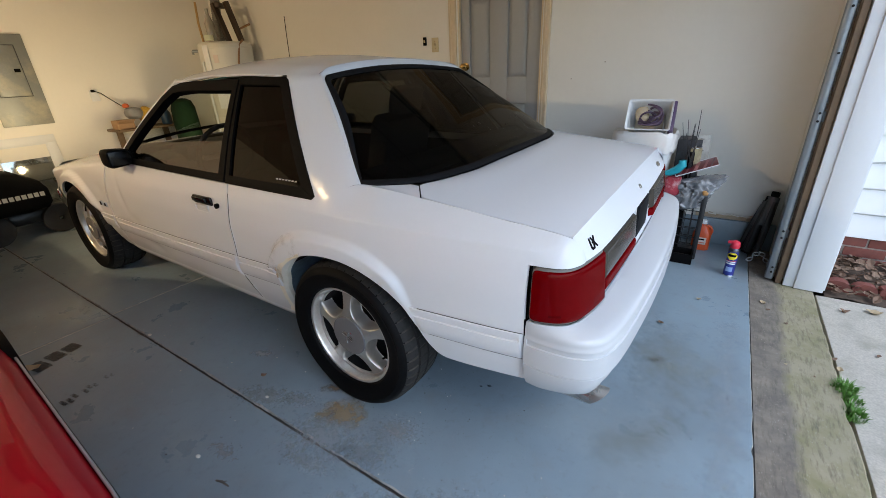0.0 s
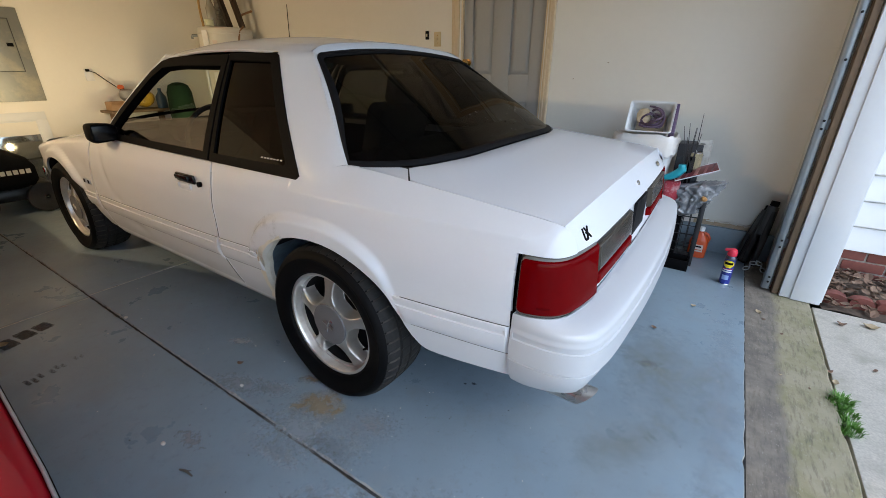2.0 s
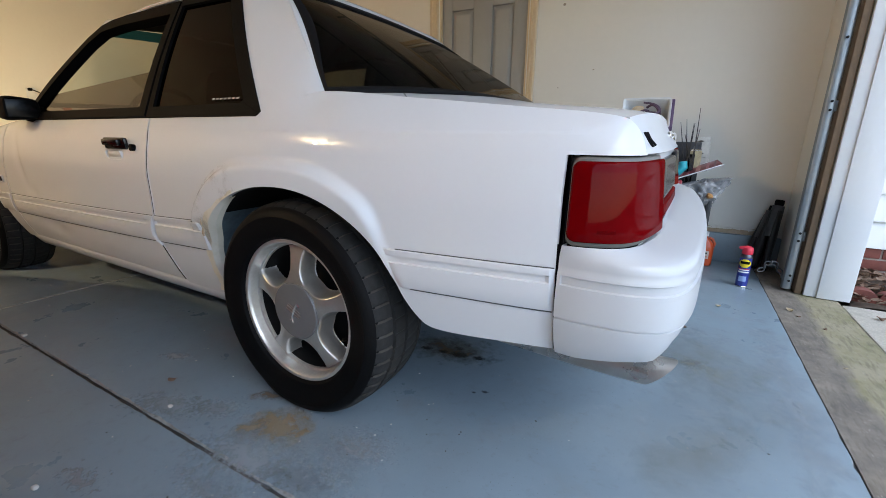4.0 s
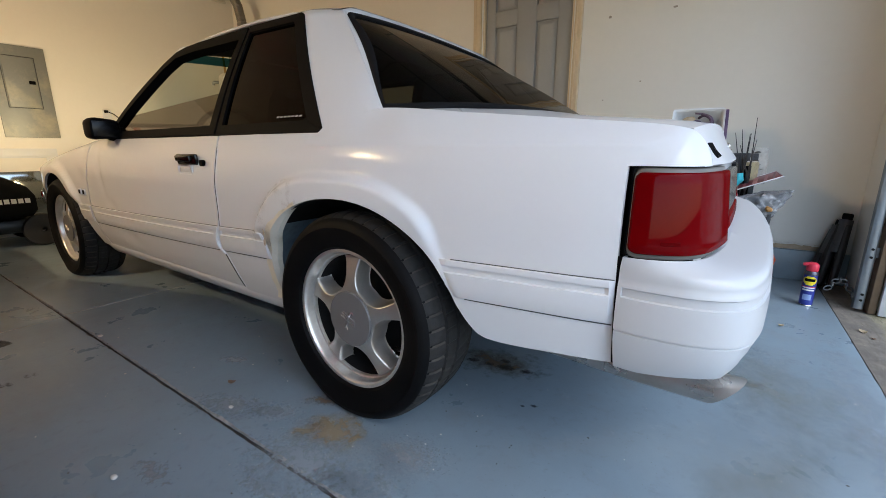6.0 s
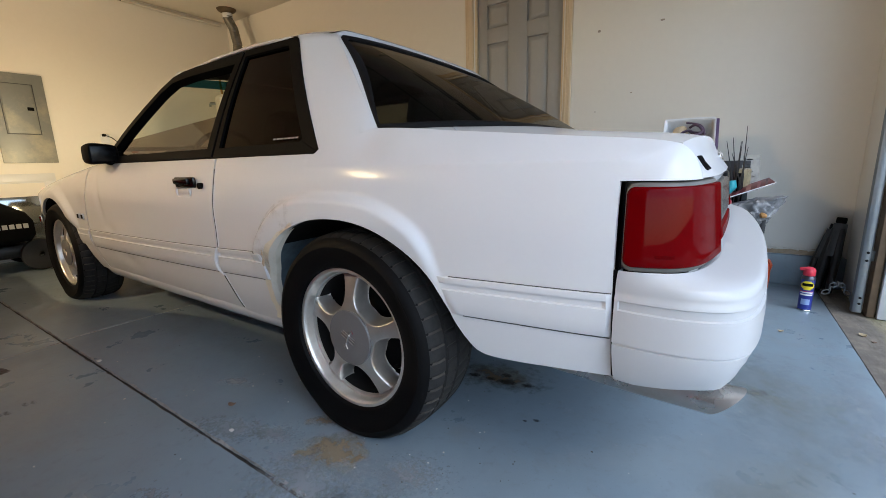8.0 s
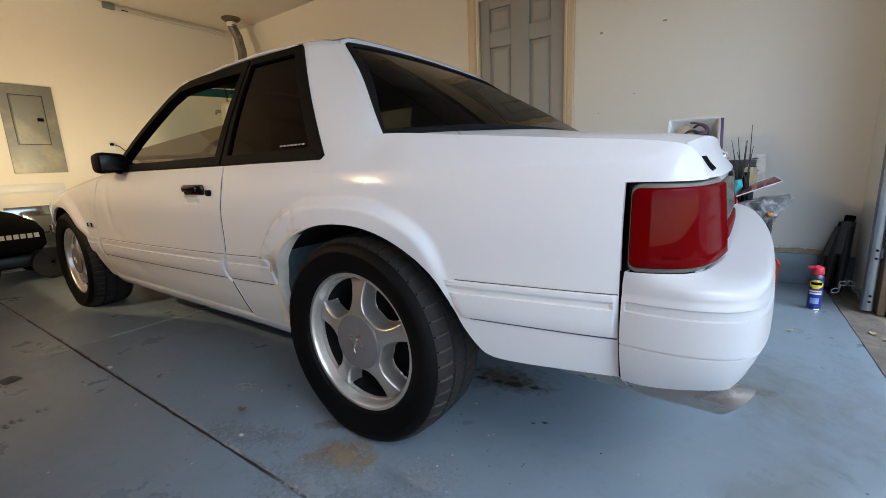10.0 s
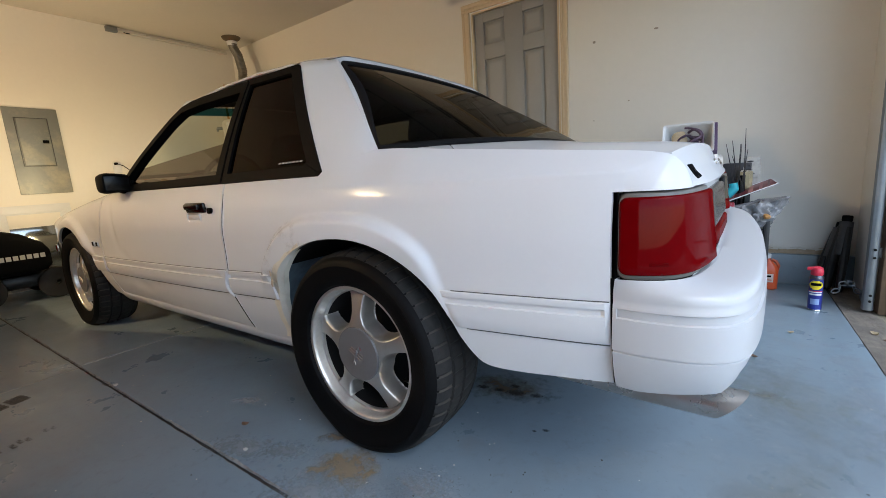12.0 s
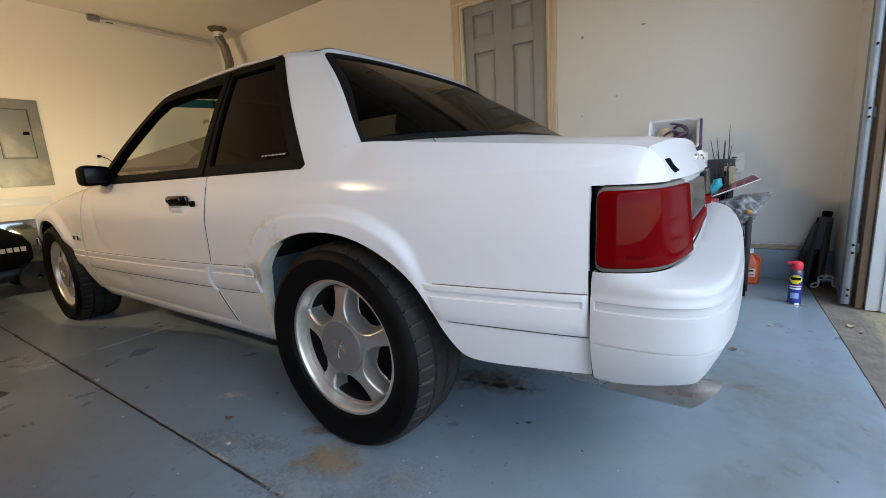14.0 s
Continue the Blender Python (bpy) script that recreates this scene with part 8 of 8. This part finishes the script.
part("cord", tubed([(0.035, -0.01, 0.045), (0.06, 0.04, 0.02), (0.07, 0.12, -0.06), (0.07, 0.20, -0.13), (0.08, 0.27, -0.19)], 0.0045, 6), BLACK_TRIM, ob)
ob = thing("wall_shelf", (WALL_W, 0.55, 0.78), "rough wooden wall shelf on a post", "shelf")
part("board", boxed((0.30, 0.66, 0.024), (0.15, 0, -0.012), 0.003), RAW_WOOD, ob)
part("post", boxed((0.05, 0.05, 0.76), (0.06, -0.24, -0.40), 0.004), RAW_WOOD, ob)
part("post", boxed((0.05, 0.05, 0.76), (0.06, 0.24, -0.40), 0.004), RAW_WOOD, ob)
ob = thing("cardboard_box", (WALL_W + 0.17, 0.33, 0.78), "small open brown cardboard box on the shelf", "box")
bm = boxed((0.16, 0.16, 0.09), (0, 0, 0.045), 0.003)
box(bm, (0.005, 0.15, 0.07), (0.10, 0, 0.075), 0.0, (0, 55, 0))
part("box_body", bm, surface("brown cardboard", (0.36, 0.22, 0.12), 0.8, grain=0.1), ob)
ob = thing("grey_pot", (WALL_W + 0.16, 0.47, 0.87), "grey round pot with a red lid knob", "pot")
part("pot_body", turned([(0.004, 0.0), (0.06, 0.0), (0.085, 0.03), (0.09, 0.07), (0.075, 0.105), (0.03, 0.12), (0.004, 0.122)], 28), surface("grey pot glaze", (0.20, 0.20, 0.20), 0.4, grain=0.15), ob)
part("lid_knob", turned([(0.004, 0.118), (0.028, 0.122), (0.034, 0.14), (0.022, 0.16), (0.004, 0.165)], 20, at=(-0.02, -0.05, 0)), surface("orange red plastic", (0.55, 0.11, 0.03), 0.5), ob)
ob = thing("yellow_pouch", (WALL_W + 0.17, 0.60, 0.79), "crumpled yellow and black bag on the shelf", "bag")
bm = bmesh.new()
bmesh.ops.create_icosphere(bm, subdivisions=3, radius=0.10)
for v in bm.verts:
    v.co = V((v.co.x * 0.7, v.co.y, v.co.z * 0.95 + 0.10)) * (1 + 0.22 * noise.noise(v.co * 14))
part("bag_body", bm, surface("yellow printed bag", (0.55, 0.33, 0.03), 0.45, stain=0.9, stain_scale=12, stain_colour=(0.03, 0.03, 0.03)), ob)
ob = thing("green_sack", (-4.02, 0.80, 0), "dark green cloth sack standing by the heater", "sack")
bm = bmesh.new()
rows = [[(r * math.cos(q) * (1 + 0.08 * noise.noise((q * 2, z * 5, 0))), r * math.sin(q) * (1 + 0.08 * noise.noise((q * 2, z * 5, 3))), z) for q in steps(0, 2 * math.pi, 32)[:-1]]
        for z, r in ((0, 0.10), (0.02, 0.125), (0.4, 0.13), (0.8, 0.125), (0.96, 0.12), (1.03, 0.095), (1.055, 0.05), (1.06, 0.004))]
g = sheet(bm, rows, close=True)
bm.faces.new(g[0])
part("sack_body", bm, surface("dark green cloth", (0.006, 0.022, 0.009), 0.85, grain=0.3, grain_scale=40, spec=0.2), ob)
ob = thing("blue_jug", (-4.38, 0.76, 0.78), "dark blue plastic bottle on the shelf end", "bottle")
part("bottle_body", turned([(0.004, 0.0), (0.05, 0.0), (0.053, 0.01), (0.053, 0.12), (0.03, 0.16), (0.018, 0.18), (0.018, 0.21), (0.004, 0.212)], 24), surface("dark blue plastic", (0.02, 0.05, 0.10), 0.35), ob)

# ---------------------------------------------------------------- bare bulb on the ceiling
lamp = thing("ceiling_lamp", (-2.7, -3.4, 2.60), "bare warm bulb in a white ceiling socket", "ceiling lamp")
part("socket", turned([(0.004, 0.0), (0.055, 0.0), (0.055, -0.008), (0.030, -0.030), (0.024, -0.058), (0.004, -0.058)], 28), BIN_WHITE, lamp, "white porcelain socket")
part("screw_base", turned([(0.004, -0.056), (0.013, -0.056), (0.013, -0.078), (0.004, -0.078)], 16), BRIGHT, lamp)

# ---------------------------------------------------------------- the garage door, rolled up overhead
DOOR_WHITE = surface("white door panel paint", (0.62, 0.61, 0.58), 0.5, grain=0.03, grain_scale=30, stain=0.2, stain_scale=3)
overhead = thing("garage_door", (0, 0, 0), "white sectional garage door rolled up under the ceiling", "garage door")
door_mid, door_wide = (OPEN_N + OPEN_S) / 2, OPEN_N - OPEN_S + 0.02
for k in range(4):
    x = 1.02 - k * 0.545
    bm = bmesh.new()
    box(bm, (0.535, door_wide, 0.030), (x, door_mid, 2.335), 0.006)
    for j in range(8):
        box(bm, (0.36, door_wide / 8 - 0.16, 0.008), (x, OPEN_S + (j + 0.5) * door_wide / 8, 2.353), 0.003)
    panel = part("door_section", bm, DOOR_WHITE, overhead, "white panelled door section")
    for y in (OPEN_S + 0.10, door_mid - 1.25, door_mid, door_mid + 1.25, OPEN_N - 0.10):
        part("stile", boxed((0.50, 0.055, 0.016), (x, y, 2.312), 0.003), GALV, panel)
for y in (1.240, OPEN_S - 0.05):
    bend = [(1.474, y, 2.02), (1.47, y, 2.10), (1.44, y, 2.19), (1.38, y, 2.25), (1.30, y, 2.283), (1.20, y, 2.29)]
    part("track", tubed(bend + [(x, y, 2.29) for x in steps(0.9, -1.35, 6)], 0.022, 8), GALV, overhead, "galvanised horizontal track")
    for x in (-0.1, -1.3):
        part("hanger", boxed((0.032, 0.004, 0.31), (x, y + 0.024, 2.445), 0.0), GALV, overhead)
part("opener_rail", boxed((2.5, 0.04, 0.03), (0.18, -1.31, 2.415), 0.006), GALV, overhead, "steel rail of the opener")

# ---------------------------------------------------------------- the red car beside
red = thing("red_car", (0.08, 0, 0), "glossy red car with a chrome side strip, parked alongside", "car", rz=-2.6)
RY = -1.618
rsec = [(0.0, 0.22), (-0.012, 0.30), (0.004, 0.45), (0.004, 0.585), (-0.004, 0.602), (-0.020, 0.640), (-0.050, 0.680), (-0.064, 0.688), (-0.078, 0.700), (-0.16, 0.752), (-0.178, 0.757), (-0.195, 0.765), (-0.40, 0.800), (-0.87, 0.815)]


def red_point(x, d, z):
    """A point of the shell: the section drawn in towards the ends."""
    rear = smooth((x - 0.24) / 0.42)
    front = smooth((-3.4 - x) / 0.6)
    k = 1 - 0.10 * rear ** 2 - 0.12 * front
    half = 0.87 + d
    return V((x, RY - 0.87 + half * k, z - 0.10 * rear * smooth((z - 0.6) / 0.2) - 0.12 * front * smooth((z - 0.5) / 0.3)))


bm = bmesh.new()
xs = steps(-4.0, 0.62, 60)
grid = []
for x in xs:
    left = [red_point(x, d, z) for d, z in rsec]
    grid.append(left + [V((p.x, 2 * (RY - 0.87) - p.y, p.z)) for p in reversed(left[:-1])])
g = sheet(bm, grid)
bm.faces.new(g[0])
bm.faces.new(g[-1])
bm.faces.ensure_lookup_table()
part("body_shell", bm, RED_PAINT, red, sharp=24)
for side in (1, -1):
    for dz, rr_, mat, nm, lab in ((0.590, 0.0030, BRIGHT, "chrome_strip", "thin chrome strip"), (0.583, 0.0046, BLACK_TRIM, "rubber_strip", "black rubber groove"), (0.575, 0.0034, BRIGHT, "chrome_strip", "thin chrome strip")):
        pts = []
        for x in steps(-3.6, 0.60, 50):
            p = red_point(x, 0.004, dz)
            p.y += 0.004
            if side < 0:
                p.y = 2 * (RY - 0.87) - p.y
            pts.append(p)
        part(nm, tubed(pts, rr_, 8), mat, red, lab)
bm = bmesh.new()
rows = []
for z, k, xf, xr in ((0.79, 0.72, -2.55, -0.30), (0.95, 0.68, -2.25, -0.50), (1.12, 0.60, -1.95, -0.72), (1.18, 0.52, -1.75, -0.90)):
    rows.append([V((x, RY - 0.87 + y * k, z)) for x, y in ((xf, -1), (xr, -1), (xr + 0.06, -0.5), (xr + 0.08, 0), (xr + 0.06, 0.5), (xr, 1), (xf, 1), (xf - 0.10, 0.5), (xf - 0.13, 0), (xf - 0.10, -0.5))])
g = sheet(bm, rows, close=True)
part("window_band", bm, TINT, red, "dark glass of the cabin", sharp=60)
bm = bmesh.new()
g = sheet(bm, [[V((p.x, p.y, p.z - 0.002)) for p in rows[-1]], [V(((p.x + 1.32) * 0.9 - 1.32, (p.y - RY + 0.87) * 0.85 + RY - 0.87, 1.215)) for p in rows[-1]]], close=True)
bm.faces.new(g[-1])
part("roof", bm, RED_PAINT, red, sharp=60)
for x in (-0.55, -3.1):
    for s in (1, -1):
        bm = turned([(0.06, -0.05), (0.19, -0.07), (0.20, -0.085), (0.29, -0.09), (0.31, -0.07), (0.31, 0.09), (0.06, 0.09)], 48, "y")
        w_ = part("wheel", bm, TYRE, red, "black tyre and dark wheel")
        w_.location = (x, RY - 0.87 + s * 0.795, 0.31)
